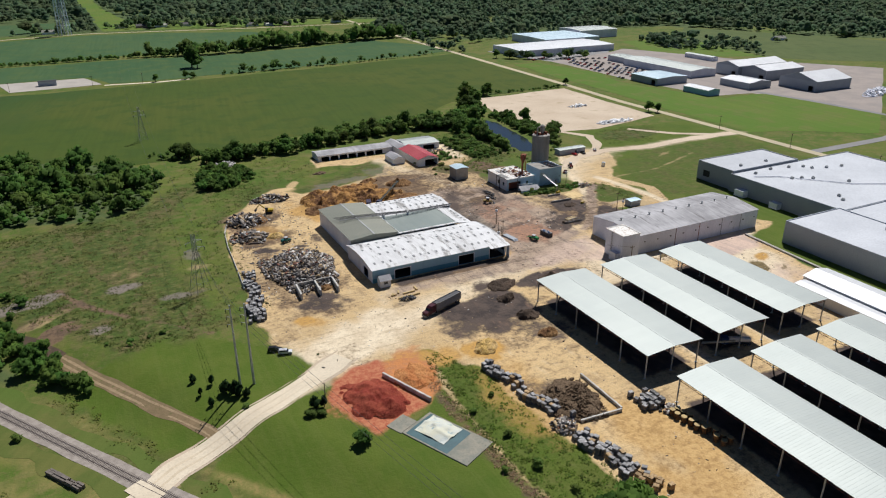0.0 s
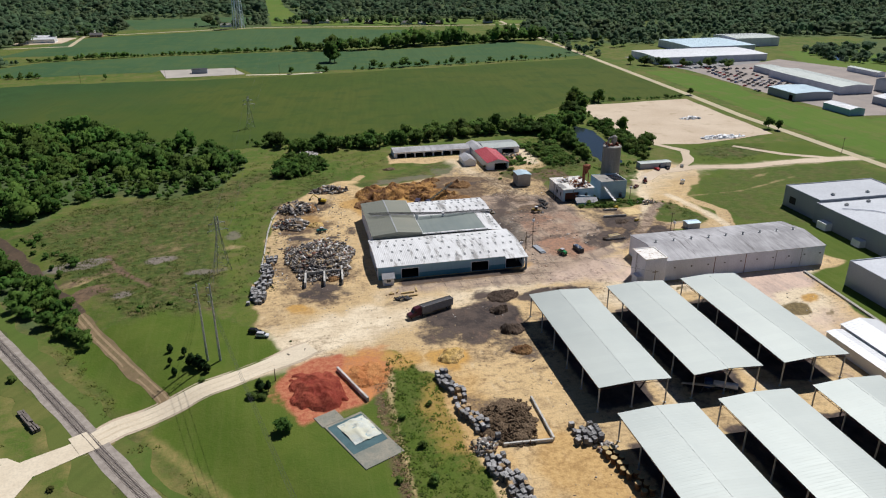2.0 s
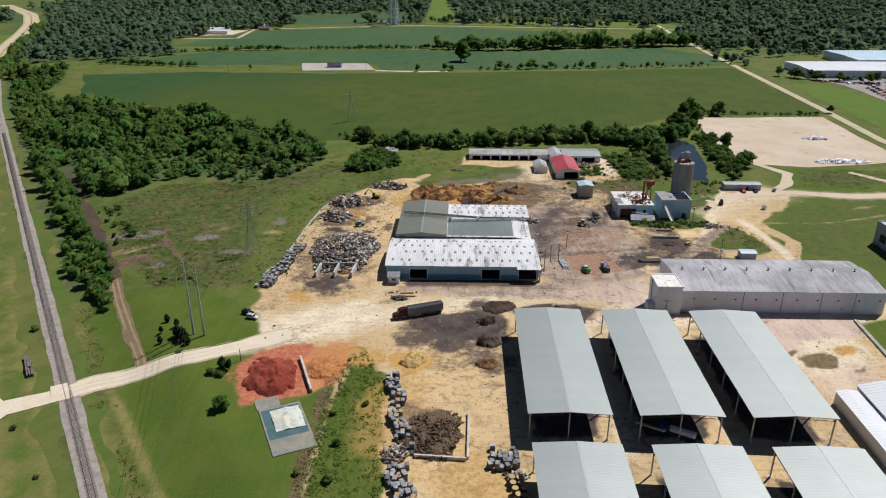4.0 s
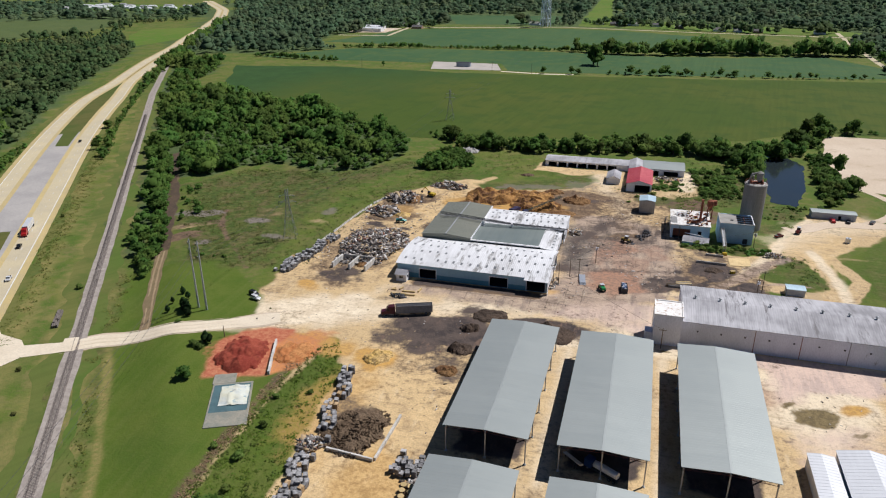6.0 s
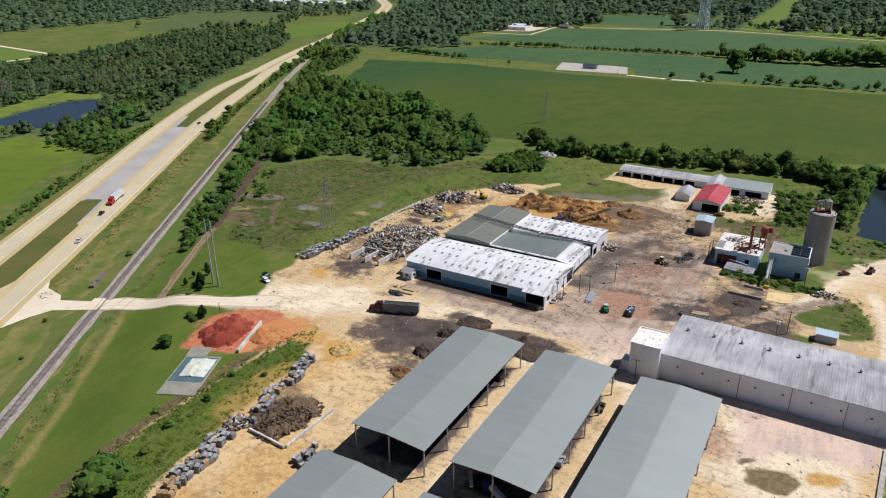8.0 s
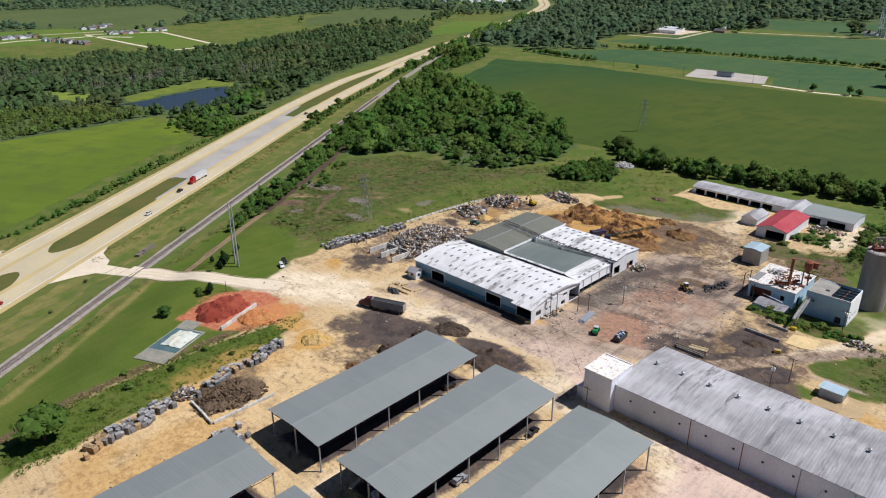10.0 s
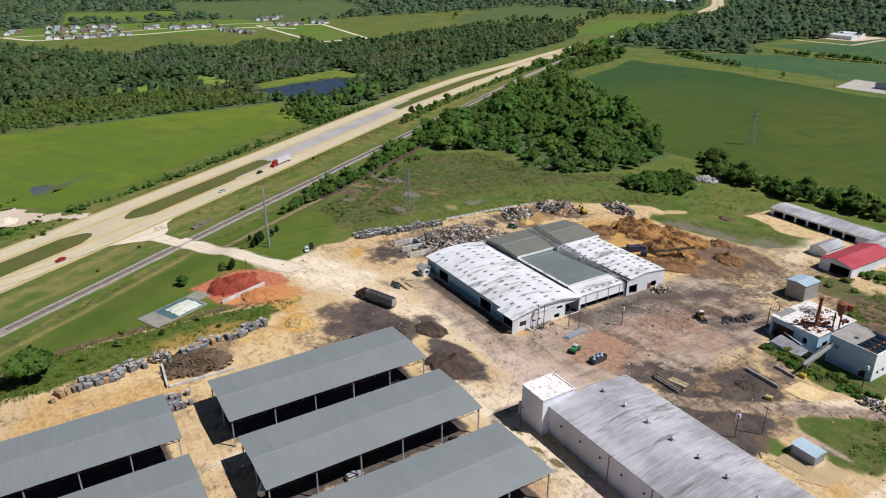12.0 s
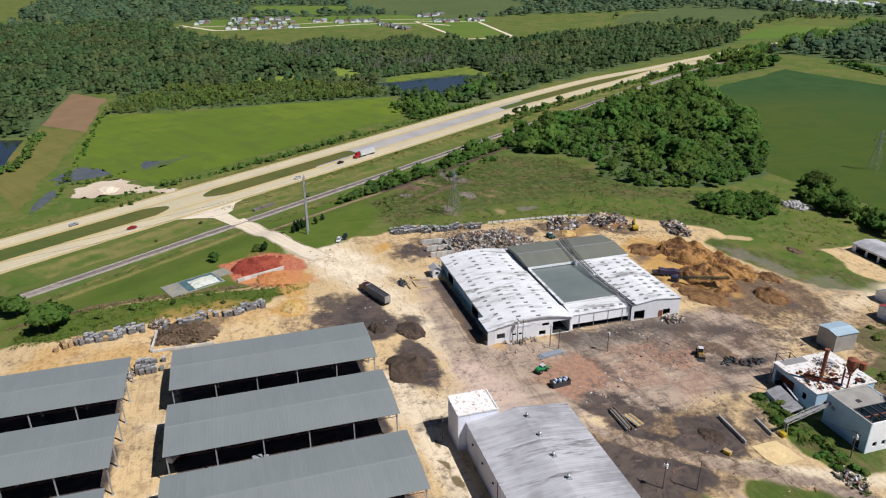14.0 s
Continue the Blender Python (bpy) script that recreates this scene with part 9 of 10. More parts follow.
rack = thing("steel_plates", "dark blue-grey steel plates stacked on the ground", "steel", Matrix.Translation((162.3, 252.5, 0)) @ Matrix.Rotation(radians(98), 4, "Z"))
for k in range(4):
    part("plate", boxes((-4.6 + 0.3 * k, 4.6 - 0.2 * k, -1.2, 1.2, 0.0 + 0.16 * k, 0.12 + 0.16 * k)), M["steel_wall"], rack)
yellow_box = thing("crate", "small yellow steel crate in the mud", "crate", Matrix.Translation((221.1, 276.0, 0)) @ Matrix.Rotation(0.4, 4, "Z"))
part("body", soft(boxes((-1.0, 1.0, -0.6, 0.6, -0.05, 0.9)), 0.08), M["yellow"], yellow_box)
part("lid", soft(boxes((-1.05, 1.05, -0.65, 0.65, 0.9, 1.0)), 0.03), M["timber"], yellow_box)
bin_ = thing("scrap_bin", "long black steel bin filled with white and blue bags", "bin", Matrix.Translation((179, 247.8, 0)) @ Matrix.Rotation(radians(95), 4, "Z"))
part("body", boxes((-3, 3, -1.2, -1.1, 0.2, 1.7), (-3, 3, 1.1, 1.2, 0.2, 1.7), (-3, -2.9, -1.1, 1.1, 0.2, 1.7), (2.9, 3, -1.1, 1.1, 0.2, 1.7), (-3, 3, -1.2, 1.2, -0.05, 0.2)), M["dark_steel"], bin_)
bg = [plain("white bag", (0.7, 0.7, 0.7)), plain("blue bag", (0.2, 0.3, 0.5))]
for k in range(9):
    part("bag", soft(boxes((-2.7 + 0.6 * k, -2.1 + 0.6 * k, -0.9 + 0.5 * (k % 3), 0.1 + 0.5 * (k % 3), 0.9, 2.0 + 0.2 * (k % 2))), 0.15), bg[k % 2], bin_)


# ---- poles, pylons, tower ----
def lattice_tower(name, label, x, y, h, base_w, top_w, arms, turn=0.0):
    t = thing(name, label, "pylon", Matrix.Translation((x, y, 0)) @ Matrix.Rotation(radians(turn), 4, "Z"))
    lv = [h * (1 - 0.86 ** k) / (1 - 0.86 ** 10) for k in range(11)]
    w = [base_w + (top_w - base_w) * min(1, z / (h * 0.72)) for z in lv]
    for sx, sy in ((-1, -1), (1, -1), (1, 1), (-1, 1)):
        part("leg", tubes(*[((sx * a, sy * a, p - 0.1), (sx * b, sy * b, q - 0.1), 0.08) for a, b, p, q in zip(w, w[1:], lv, lv[1:])], n=4), M["pylon"], t)
    rows = []
    for a, b, p, q in zip(w, w[1:], lv, lv[1:]):
        for (ux, uy), (vx, vy) in (((-1, -1), (1, -1)), ((1, -1), (1, 1)), ((1, 1), (-1, 1)), ((-1, 1), (-1, -1))):
            rows += [((ux * a, uy * a, p), (vx * b, vy * b, q), 0.035), ((vx * a, vy * a, p), (ux * b, uy * b, q), 0.035), ((ux * b, uy * b, q), (vx * b, vy * b, q), 0.035)]
    part("bracing", tubes(*rows, n=4), M["pylon"], t)
    for z, l in arms:
        part("cross_arm", tubes(((-l, 0, z), (l, 0, z), 0.08), ((-l, 0, z), (0, 0, z + 1.0), 0.06), ((l, 0, z), (0, 0, z + 1.0), 0.06), n=4), M["pole_steel"], t)
        for s in (-1, 1):
            part("insulator", tubes(((s * l * 0.95, 0, z), (s * l * 0.95, 0, z - 1.2), 0.1), n=6), M["dark_steel"], t)
    return t


lattice_tower("pylon", "steel lattice power pylon in the meadow", 27, 262, 23.5, 3.0, 0.6, ((17.5, 4.2), (20.5, 3.4)), 20)
lattice_tower("pylon", "steel lattice power pylon in the crop field", 31.5, 521, 23.5, 3.0, 0.6, ((17.5, 4.2), (20.5, 3.4)), 5)
for x, y in ((26.6, 189.6), (30.6, 188.8)):
    t = thing("power_pole", "tall tapered steel power pole on mown grass", "pole", Matrix.Translation((x, y, 0)), "steel power poles")
    part("pole", tubes(((0, 0, -0.2), (0, 0, 27.5), 0.42, 0.2), n=12), M["pole_steel"], t)
    for z in (21, 23.5, 26):
        part("arm", tubes(((-1.2, 0.6, z + 0.2), (0, 0, z), 0.09), n=6), M["pole_steel"], t)
        part("insulator", tubes(((-1.2, 0.6, z + 0.2), (-1.25, 0.63, z - 0.8), 0.12), n=6), M["dark_steel"], t)


def utility_pole(x, y, h, label="weathered timber utility pole", arm=True, cans=0, turn=0):
    t = thing("utility_pole", label, "pole", Matrix.Translation((x, y, 0)) @ Matrix.Rotation(radians(turn), 4, "Z"), "timber utility poles")
    part("pole", tubes(((0, 0, -0.2), (0, 0, h), 0.17, 0.11), n=8), M["wood_pole"], t)
    if arm:
        part("cross_arm", boxes((-1.2, 1.2, -0.06, 0.06, h - 0.8, h - 0.62)), M["wood_pole"], t)
        for k in (-1.1, -0.4, 0.4, 1.1):
            part("insulator", tubes(((k, 0, h - 0.62), (k, 0, h - 0.4), 0.06), n=6), M["dark_steel"], t)
    for k in range(cans):
        part("transformer", tubes(((0.4 * math.cos(k * 2.1), 0.4 * math.sin(k * 2.1), h - 2.4), (0.4 * math.cos(k * 2.1), 0.4 * math.sin(k * 2.1), h - 1.3), 0.26), n=10), M["white_wall"], t, "pale grey transformer can")
    return t


for x, y, h, arm, cans in ((151.5, 245, 9, True, 3), (153.5, 246, 9.5, False, 0), (157, 254.5, 8, False, 0), (160.5, 256, 8, True, 0), (166, 271, 8.5, True, 3), (230.5, 260.2, 9, True, 0), (227.5, 252.5, 9, True, 3), (232, 305.5, 8.5, True, 2),
                           (48, 173, 4.2, False, 0), (193, 206, 7.5, True, 0), (-60, 764, 10, True, 0), (10, 770, 10, True, 0), (-140, 758, 10, True, 0), (55, 764, 10, True, 0), (408, 300, 10, True, 0), (408, 360, 10, True, 0), (408, 240, 10, True, 0)):
    utility_pole(x, y, h, arm=arm, cans=cans)
M["tower_paint"] = plain("pale blue steel paint", (0.8, 0.86, 0.92), 0.5, 0.0, 0.95)
tower = thing("water_tower", "pale blue water tower on lattice legs", "water tower", Matrix.Translation((-8, 1282, 0)))
for k in range(6):
    a = math.pi * k / 3
    part("leg", tubes(((9 * math.cos(a), 9 * math.sin(a), -0.2), (7 * math.cos(a), 7 * math.sin(a), 58), 0.6), n=8), M["tower_paint"], tower)
rows = []
for z0, z1, r0, r1 in ((0, 14, 9, 8.5), (14, 28, 8.5, 8), (28, 42, 8, 7.5), (42, 57, 7.5, 7.05)):
    for k in range(6):
        a, b = math.pi * k / 3, math.pi * (k + 1) / 3
        rows += [((r0 * math.cos(a), r0 * math.sin(a), z0), (r1 * math.cos(b), r1 * math.sin(b), z1), 0.18), ((r1 * math.cos(a), r1 * math.sin(a), z1), (r1 * math.cos(b), r1 * math.sin(b), z1), 0.22)]
part("bracing", tubes(*rows, n=4), M["tower_paint"], tower)
part("riser", tubes(((0, 0, 0), (0, 0, 56), 0.9), n=10), M["pole_steel"], tower)
part("tank", tubes(((0, 0, 55), (0, 0, 58), 4, 8.5), ((0, 0, 58), (0, 0, 66), 8.5), ((0, 0, 66), (0, 0, 69), 8.5, 3), n=24), plain("pale blue tank paint", (0.35, 0.5, 0.62)), tower, "pale blue tank")

# power cables between the poles
def cable(points, sag, r=0.035):
    cu = bpy.data.curves.new("cable", "CURVE")
    cu.dimensions, cu.bevel_depth = "3D", r
    for a, b in zip(points, points[1:]):
        sp = cu.splines.new("POLY")
        sp.points.add(16)
        for i in range(17):
            u = i / 16
            p = Vector(a).lerp(Vector(b), u)
            sp.points[i].co = (p.x, p.y, p.z - sag * 4 * u * (1 - u), 1)
    cu.materials.append(M["dark_steel"])
    return tagged(new("cable", cu), "thin dark power cable between poles", "cable", "power cables")


for z, o in ((25.2, 0), (22.7, 0.2), (20.2, 0.4)):
    cable([(90, -40, z + 1), (29.4 + o, 189.4, z)], 6)
    cable([(29.4 + o, 189.4, z), (27, 262, 19.5)], 3)
for s in (-3.9, 3.9):
    cable([(27 + s, 262, 16.4), (31.5 + s, 521, 16.4), (40 + s, 780, 16.4)], 5)
cable([(151.5, 245, 8.4), (166, 271, 8), (232, 305.5, 7.8)], 1.2, 0.03)
cable([(193, 206, 7), (151.5, 245, 8.4)], 1.0, 0.03)


# ---- vehicles ----
M["tyre"] = plain("tyre rubber", (0.02, 0.02, 0.021), 0.85)
M["hub"] = plain("wheel steel", (0.3, 0.3, 0.31), 0.4, 0.6)
M["lamp_red"] = plain("red lamp glass", (0.4, 0.02, 0.02), 0.3)
M["lamp_clear"] = plain("clear lamp glass", (0.7, 0.7, 0.68), 0.2)
PAINT = {k: plain(k + " car paint", c, 0.3, 0.2, 0.9) for k, c in (("white", (0.75, 0.76, 0.77)), ("silver", (0.45, 0.47, 0.5)), ("black", (0.02, 0.02, 0.023)), ("red", (0.4, 0.02, 0.02)), ("blue", (0.04, 0.09, 0.25)), ("maroon", (0.16, 0.03, 0.035)), ("green", (0.03, 0.3, 0.1)), ("teal", (0.03, 0.22, 0.22)), ("grey", (0.14, 0.145, 0.15)))}


def wheel(t, x, y, r, w, parent_part=None):
    tyre = part("wheel", soft(tubes(((x, y - w / 2, r), (x, y + w / 2, r), r), n=14), 0.04), M["tyre"], t)
    part("rim", tubes(((x, y - w / 2 - 0.01, r), (x, y + w / 2 + 0.01, r), r * 0.55), n=10), M["hub"], tyre)


def car(paint, label, m, kind="suv", group=""):
    """A car 4.6 m long that looks along +x."""
    t = thing("pickup" if kind == "pickup" else "car", label, "car", m, group)
    low = [(-2.25, 0.35), (2.2, 0.35), (2.28, 0.7), (2.05, 0.95), (1.0, 1.05), (-2.2, 1.05 if kind != "sedan" else 0.98), (-2.3, 0.7)]
    bm = extrude_profile(low, 1.76, "Y", -0.88)
    part("body", soft(bm, 0.08, 2), paint, t)
    if kind == "pickup":
        up, glass = [(1.05, 1.02), (0.55, 1.65), (-0.55, 1.68), (-0.75, 1.02)], [(0.98, 1.08), (0.56, 1.58), (-0.52, 1.6), (-0.7, 1.08)]
        part("bed", boxes((-2.15, -0.85, -0.7, 0.7, 1.0, 1.1)), M["dark_steel"], t)
    elif kind == "sedan":
        up, glass = [(1.0, 0.98), (0.3, 1.42), (-0.9, 1.42), (-1.6, 0.98)], [(0.92, 1.02), (0.3, 1.37), (-0.88, 1.37), (-1.5, 1.02)]
    else:
        up, glass = [(1.05, 1.02), (0.45, 1.65), (-1.9, 1.66), (-2.2, 1.02)], [(0.98, 1.08), (0.46, 1.58), (-1.85, 1.58), (-2.08, 1.08)]
    part("cabin", soft(extrude_profile(up, 1.5, "Y", -0.75), 0.06), paint, t)
    part("window", extrude_profile(glass, 1.54, "Y", -0.77), M["glass"], t)
    part("windscreen", extrude_profile([(up[0][0] + 0.01, up[0][1] + 0.06), (up[1][0] + 0.05, up[1][1] - 0.07), (up[1][0], up[1][1] - 0.08), (up[0][0] - 0.05, up[0][1] + 0.05)], 1.3, "Y", -0.65), M["glass"], t)
    for x in (-1.4, 1.4):
        for y in (-0.8, 0.8):
            wheel(t, x, y, 0.34, 0.22)
    for y in (-0.62, 0.62):
        part("headlight", boxes((2.2, 2.29, y - 0.16, y + 0.16, 0.68, 0.82)), M["lamp_clear"], t)
        part("tail_light", boxes((-2.32, -2.24, y - 0.12, y + 0.12, 0.72, 0.95)), M["lamp_red"], t)
    return t


def at(x, y, deg, z=0.0):
    return Matrix.Translation((x, y, z)) @ Matrix.Rotation(radians(deg), 4, "Z")


car(PAINT["black"], "black sport utility car parked on grass", at(41.2, 204.6, -20))
car(PAINT["white"], "white sport utility car parked on grass", at(43.8, 201.4, -20))
car(PAINT["black"], "black pickup parked at the site office", at(280, 353, 80), "pickup")
car(PAINT["grey"], "dark grey car parked at the site office", at(291, 355, 60), "sedan")
car(PAINT["red"], "red car parked at the site office", at(273, 352.5, 95), "sedan")
car(PAINT["maroon"], "maroon pickup in the eastern yard", at(245, 324, 40), "pickup")
car(PAINT["black"], "black pickup under the shed's edge", at(189, 186, 95), "pickup")
car(PAINT["silver"], "silver van under the shed", at(187.5, 158, 95), "suv")
car(PAINT["black"], "black car under the shed", at(157, 186, 80), "suv")
HD = math.degrees(math.atan2(0.8353, -0.5497))
car(PAINT["red"], "red car on the highway", at(*hw_point(-102, 15.5), HD + 180, 0.06), "sedan")
car(PAINT["silver"], "silver car on the highway", at(*hw_point(-118, -12), HD, 0.06), "sedan")
car(PAINT["black"], "dark pickup on the highway", at(*hw_point(40, 12.5), HD + 180, 0.06), "pickup")
car(PAINT["white"], "white pickup on the highway", at(*hw_point(2, 16), HD + 180, 0.06), "pickup")
car(PAINT["black"], "black car on the highway", at(*hw_point(248, 12), HD + 180, 0.06), "sedan")
lot = [car(PAINT[k], k + " car parked in the far plant lot", at(0, 0, 0), ("sedan", "suv", "pickup")[i % 3], "parked cars") for i, k in enumerate(("white", "silver", "black", "red", "blue", "grey"))]
for i in range(9):
    for j in range(15):
        if pr_.random() < 0.2:
            continue
        u, v = j / 14, i / 8
        x, y = 488 + 62 * v + (20 * u), 560 + 130 * u + pr_.uniform(-1, 1) - 10 * v
        if x > 542 and y < 675:
            continue
        copy_thing(lot[pr_.randrange(6)], at(x, y, 10 + pr_.choice((0, 180)) + pr_.uniform(-3, 3)))
for j in range(14):
    copy_thing(lot[pr_.randrange(6)], at(478 + j * 3.2, 708 + j * 1.2, 100))
for k, l in enumerate(lot):
    l.matrix_basis = at(500 + 6 * k, 700, 95)

# articulated lorry
lorry = thing("lorry", "maroon articulated lorry with a grey chip trailer on the yard road", "lorry", at(103.5, 205.6, 201))
mar = plain("dark maroon cab paint", (0.085, 0.018, 0.03), 0.35, 0.1, 0.9)
part("chassis", boxes((3.0, 9.2, -0.5, 0.5, 0.6, 0.95)), M["dark_steel"], lorry)
cab = part("cab", soft(extrude_profile([(4.2, 0.9), (9.3, 0.7), (9.4, 1.6), (9.2, 1.95), (7.6, 2.15), (7.2, 3.0), (6.6, 3.7), (4.4, 3.9), (4.2, 3.0)], 2.3, "Y", -1.15), 0.1, 2), mar, lorry)
part("windscreen", extrude_profile([(7.66, 2.2), (7.3, 2.95), (7.22, 2.92), (7.58, 2.18)], 2.0, "Y", -1.0), M["glass"], cab)
part("side_window", boxes((6.3, 7.1, -1.17, 1.17, 2.15, 2.85)), M["glass"], cab)
part("bumper", soft(boxes((9.2, 9.6, -1.15, 1.15, 0.4, 0.95)), 0.05), M["hub"], lorry)
part("exhaust_stack", tubes(((4.0, -1.0, 1), (4.0, -1.0, 4.1), 0.09), ((4.0, 1.0, 1), (4.0, 1.0, 4.1), 0.09), n=8), M["hub"], lorry)
part("fuel_tank", soft(boxes((5.0, 6.4, -1.2, -0.75, 0.45, 1.0), (5.0, 6.4, 0.75, 1.2, 0.45, 1.0)), 0.1), M["hub"], lorry)
grey = plain("grey trailer side", (0.36, 0.34, 0.31), 0.6)
trailer = part("trailer", boxes((-9.4, 3.9, -1.28, -1.2, 1.1, 3.9), (-9.4, 3.9, 1.2, 1.28, 1.1, 3.9), (3.8, 3.9, -1.2, 1.2, 1.1, 3.9), (-9.4, -9.3, -1.2, 1.2, 1.1, 3.9), (-9.4, 3.9, -1.2, 1.2, 1.0, 1.2)), grey, lorry, "grey ribbed chip trailer")
for side in (-1, 1):
    part("trailer_rib", boxes(*[(-9.3 + k * 1.1, -9.2 + k * 1.1, side * 1.3 - 0.03, side * 1.3 + 0.03, 1.1, 3.9) for k in range(13)]), grey, trailer)
part("load", soft(boxes((-9.2, 3.7, -1.15, 1.15, 2.6, 3.72)), 0.2), M["dark_steel"], trailer, "dark load cover")
for x in (8.3, 4.9, 3.6, -7.0, -8.4):
    for y in (-1.0, 1.0):
        wheel(lorry, x, y, 0.5, 0.36)
truck2 = thing("lorry", "white box lorry with a red cab on the highway", "lorry", at(*hw_point(62, 12.2), HD + 180, 0.06))
part("cab", soft(extrude_profile([(5.0, 0.8), (9.0, 0.7), (9.1, 1.7), (7.6, 2.1), (7.0, 3.4), (5.0, 3.6)], 2.3, "Y", -1.15), 0.1), PAINT["red"], truck2)
part("trailer", soft(boxes((-9, 4.4, -1.27, 1.27, 1.1, 4.0)), 0.05), PAINT["white"], truck2, "white box trailer")
for x in (8.0, 5.2, -6.6, -8.0):
    for y in (-1.0, 1.0):
        wheel(truck2, x, y, 0.5, 0.36)

# blue chip lorry under the second shed
blue = thing("tanker_lorry", "dark blue lorry with pale tanks parked under the shed", "lorry", at(179.5, 137.6, 150))
part("cab", soft(boxes((3.2, 5.4, -1.2, 1.2, 0.6, 3.0)), 0.15, 2), PAINT["blue"], blue)
part("tank", tubes(((-4, 0, 2.0), (2.8, 0, 2.0), 0.95), n=14), PAINT["white"], blue)
part("chassis", boxes((-4.4, 5.2, -0.9, 0.9, 0.5, 0.95)), M["dark_steel"], blue)
for x in (4.2, -2.2, -3.5):
    for y in (-1.0, 1.0):
        wheel(blue, x, y, 0.5, 0.36)
ladder_ = thing("belt_loader", "pale inclined belt loader at the shed's end", "conveyor", at(171.5, 138.5, -60))
part("frame", extrude_profile([(-5, 0.6), (5, 4.4), (5, 4.8), (-5, 1.0)], 0.9, "Y", -0.45), M["galv_end"], ladder_)
part("leg", tubes(((1.0, -0.4, -0.05), (2.0, -0.4, 3.4), 0.09), ((1.0, 0.4, -0.05), (2.0, 0.4, 3.4), 0.09), ((-4.4, 0, -0.05), (-4.4, 0, 0.8), 0.15)), M["dark_steel"], ladder_)


def loader(name, label, m, paint, bucket=True, cab_h=2.9, arm=2.6):
    t = thing(name, label, "machine", m)
    part("body", soft(extrude_profile([(-2.6, 0.8), (1.2, 0.8), (1.3, 1.3), (0.2, 1.5), (-0.4, 1.9), (-2.5, 1.8)], 1.6, "Y", -0.8), 0.08), paint, t)
    cb = part("cab", soft(boxes((-0.9, 0.5, -0.7, 0.7, 1.4, cab_h)), 0.08), M["glass"], t)
    part("cab_roof", soft(boxes((-1.0, 0.6, -0.8, 0.8, cab_h, cab_h + 0.14)), 0.04), PAINT["white"], cb)
    part("arm", tubes(((0.6, -0.6, 1.5), (arm, -0.6, 0.7), 0.14), ((0.6, 0.6, 1.5), (arm, 0.6, 0.7), 0.14), n=6), paint, t)
    if bucket:
        part("bucket", extrude_profile([(arm - 0.1, 0.1), (arm + 1.1, 0.0), (arm + 1.1, 0.08), (arm + 0.1, 0.2), (arm + 0.2, 1.1), (arm, 1.1)], 2.4, "Y", -1.2), M["dark_steel"], t)
    for x, r in ((-1.7, 0.75), (1.2, 0.62)):
        for y in (-0.85, 0.85):
            wheel(t, x, y, r, 0.42)
    return t


loader("backhoe_loader", "yellow and black backhoe loader with a white roof", at(177.5, 298.4, -25), plain("worn yellow machine paint", (0.28, 0.19, 0.04), 0.6))
loader("telehandler", "bright green telehandler on the paved yard", at(170.5, 245.8, 110), PAINT["green"], False, 2.3, 3.4)
loader("tractor", "dark red tractor in the eastern yard", at(254.5, 332, 70), PAINT["maroon"], False)
loader("shredder", "teal shredding machine by the scrap pile", at(70, 295, 20), PAINT["teal"], False, 2.4)
exc = thing("excavator", "yellow tracked excavator beside an earth heap", "excavator", at(72.5, 337, 160))
for y in (-1.1, 1.1):
    part("track", soft(boxes((-1.9, 1.9, y - 0.3, y + 0.3, -0.05, 0.85)), 0.25, 2), M["dark_steel"], exc)
part("body", soft(boxes((-2.3, 1.3, -1.3, 1.3, 0.95, 2.1)), 0.12), M["yellow"], exc)
part("cab", soft(boxes((0.1, 1.5, 0.2, 1.3, 1.1, 2.9)), 0.08), M["glass"], exc)
part("boom", tubes(((1.0, -0.3, 1.8), (4.2, -0.3, 4.4), 0.28), n=6), M["yellow"], exc)
part("stick", tubes(((4.2, -0.3, 4.4), (6.4, -0.3, 2.0), 0.2), n=6), M["yellow"], exc)
part("bucket", soft(boxes((5.9, 7.0, -0.8, 0.2, 0.9, 2.0)), 0.2), M["dark_steel"], exc)
conv = thing("stacking_conveyor", "long dark green stacking conveyor over the bark heap", "conveyor", at(134.8, 329.2, 37.5) @ Matrix.Diagonal((0.76, 1, 1, 1)))
bm = bmesh.new()
for y in (-0.5, 0.5):
    for o in (0, 0.8):
        tube(bm, (-13, y, 1.2 + o), (13, y, 6.4 + o), 0.1, None, 4)
    for k in range(20):
        a, b = -13 + 1.3 * k, -13 + 1.3 * (k + 1)
        tube(bm, (a, y, 1.2 + 0.2 * (a + 13) + 0.8 * (k % 2)), (b, y, 1.2 + 0.2 * (b + 13) + 0.8 * (1 - k % 2)), 0.06, None, 4)
part("frame", bm, plain("dark green steel", (0.03, 0.09, 0.06)), conv)
part("belt", extrude_profile([(-13, 1.6), (13, 6.8), (13, 6.9), (-13, 1.7)], 0.8, "Y", -0.4), M["dark_steel"], conv)
part("leg", tubes(((2, -1.4, -0.05), (5, -0.5, 4.8), 0.12), ((2, 1.4, -0.05), (5, 0.5, 4.8), 0.12), ((2, -1.4, 0.5), (2, 1.4, 0.5), 0.1)), M["dark_steel"], conv)
part("hopper", soft(boxes((-15.5, -12, -1.3, 1.3, 0.0, 2.2)), 0.2), plain("dark navy steel", (0.03, 0.035, 0.08)), conv, "dark navy hopper box")
grind = thing("grinder", "dark purple-grey grinding machine beside the bark heap", "machine", at(121, 323.5, 70))
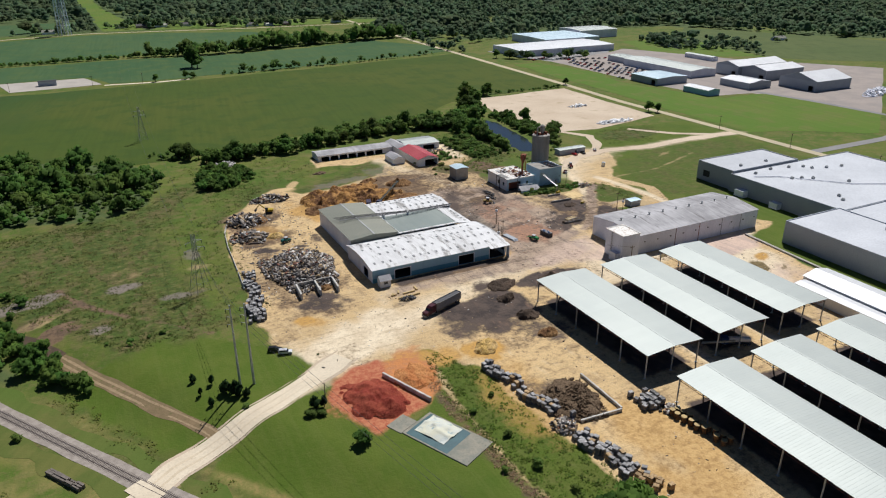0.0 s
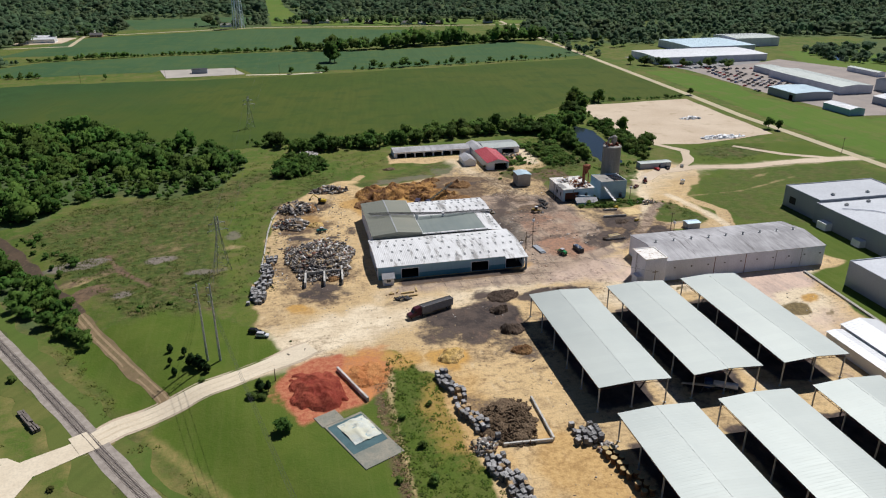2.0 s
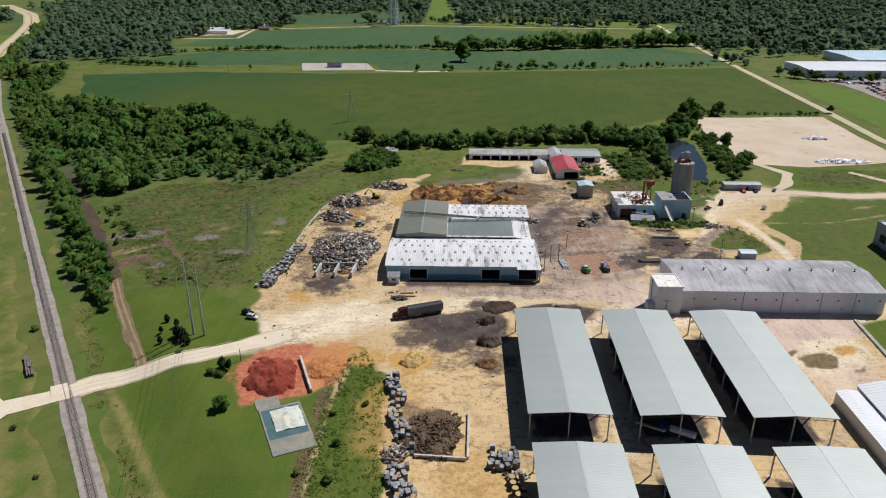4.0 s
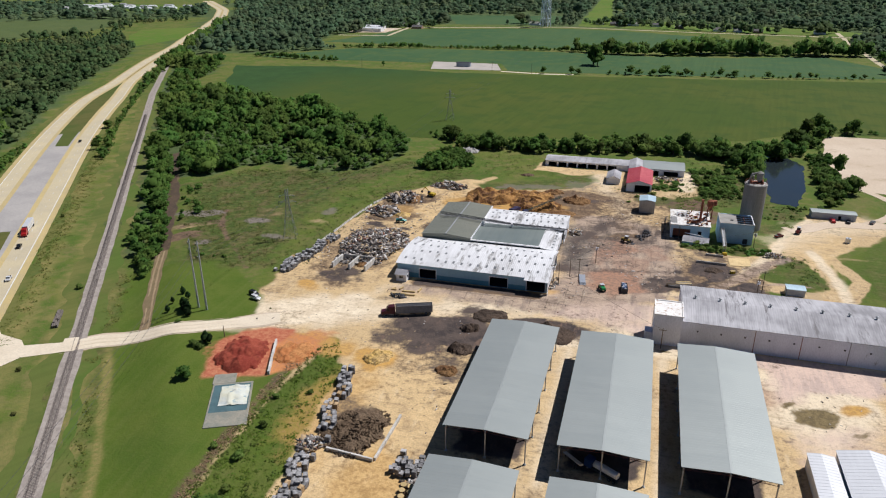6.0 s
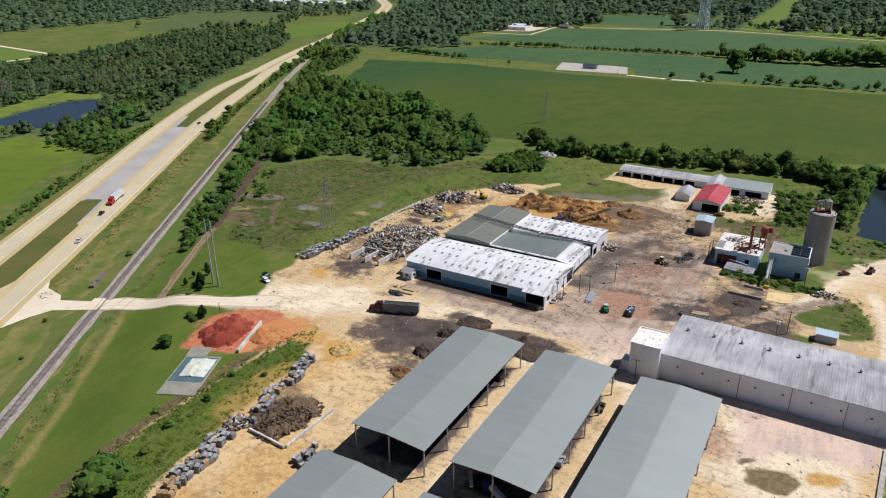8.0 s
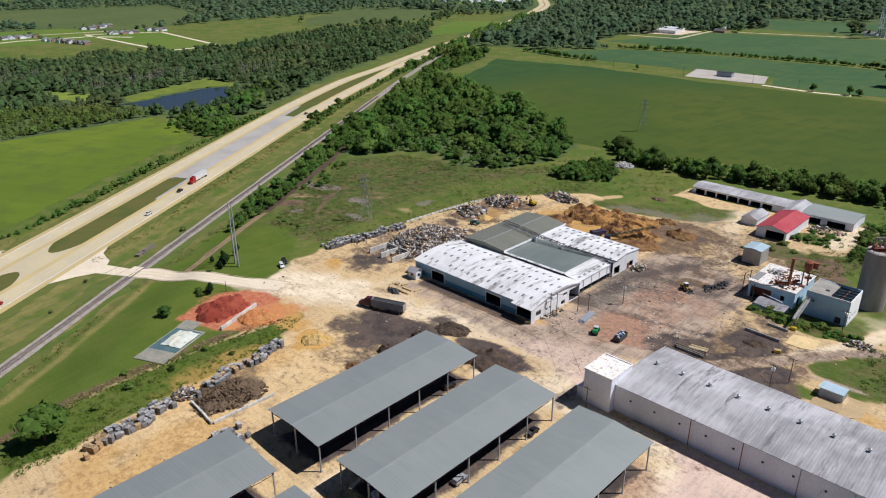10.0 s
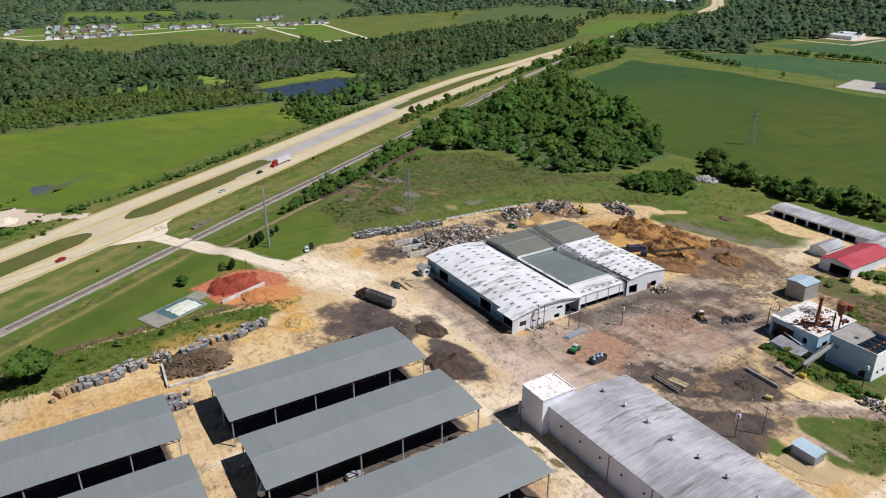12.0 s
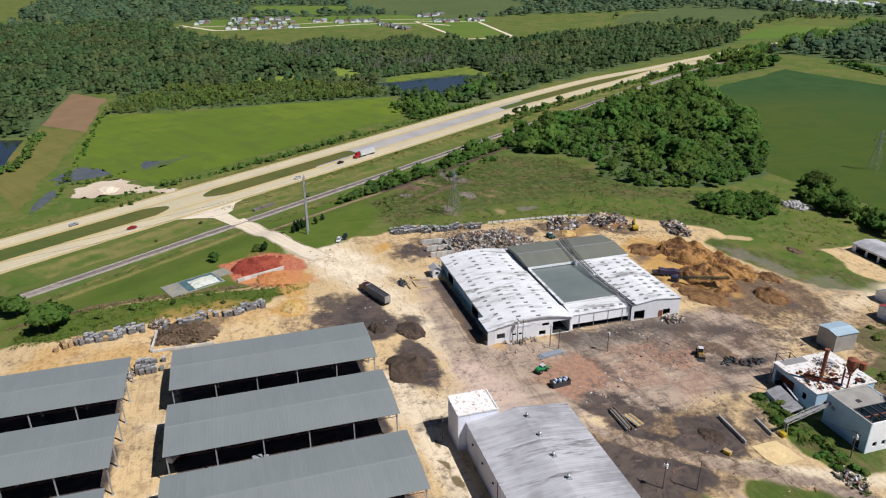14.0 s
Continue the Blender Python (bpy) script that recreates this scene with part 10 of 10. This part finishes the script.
part("body", soft(extrude_profile([(-4, 0.8), (4, 0.8), (4.4, 2.0), (2, 2.8), (-1, 2.6), (-4, 3.2)], 2.4, "Y", -1.2), 0.1), plain("dark violet steel", (0.045, 0.035, 0.08)), grind)
part("infeed", boxes((-6.5, -3.8, -1.0, 1.0, 1.2, 2.0)), M["dark_steel"], grind)
for x in (-2, -0.6, 1.0):
    for y in (-1.1, 1.1):
        wheel(grind, x, y, 0.5, 0.3)
tank = thing("water_tank", "small white tank on the gravel yard", "tank", at(274, 325, 0))
part("drum", soft(tubes(((0, 0, -0.05), (0, 0, 2.2), 1.2), n=16), 0.1), PAINT["white"], tank)
part("lid", tubes(((0, 0, 2.2), (0, 0, 2.4), 0.5, 0.35), n=12), M["hub"], tank)
sub = thing("substation_hut", "dark substation cabinet on a stone pad", "cabinet", at(-29, 795, 0))
part("body", boxes((-8, 8, -3, 3, -0.05, 4.5)), M["steel_wall"], sub)
part("roof", boxes((-8.3, 8.3, -3.3, 3.3, 4.5, 4.8)), M["dark_steel"], sub)
sheet("railway_crossing", [(-4.6, 163.4), (0.4, 155.0), (-4.0, 152.6), (-9.0, 161.0)], M["gravel"], "pale worn rail crossing in the road", "crossing", 0.1, 0.2)

# ---- the lower ground ----


def settle(ob):
    """Lays a thing, or a mesh whose corners are given in the plan, on the lower ground."""
    if ob.matrix_basis.translation.length > 0.01:
        x, y, z = ob.matrix_basis.translation
        ob.matrix_basis = Matrix.Translation((0, 0, float(fall(x, y)))) @ ob.matrix_basis
    elif ob.type == "MESH" and ob.data.users == 1:
        co = np.empty(len(ob.data.vertices) * 3, np.float32)
        ob.data.vertices.foreach_get("co", co)
        co = co.reshape(-1, 3)
        drop = fall(co[:, 0], co[:, 1])
        if drop.min() < -0.001:
            co[:, 2] += drop
            ob.data.vertices.foreach_set("co", co.ravel())
            ob.data.update()


for ob in list(scene.collection.all_objects):
    if ob.parent is None and ob.type in ("MESH", "EMPTY") and ob is not ground:
        if ob.type == "EMPTY" and ob.matrix_basis.translation.length < 0.01:
            for piece in ob.children:
                settle(piece)
        else:
            settle(ob)
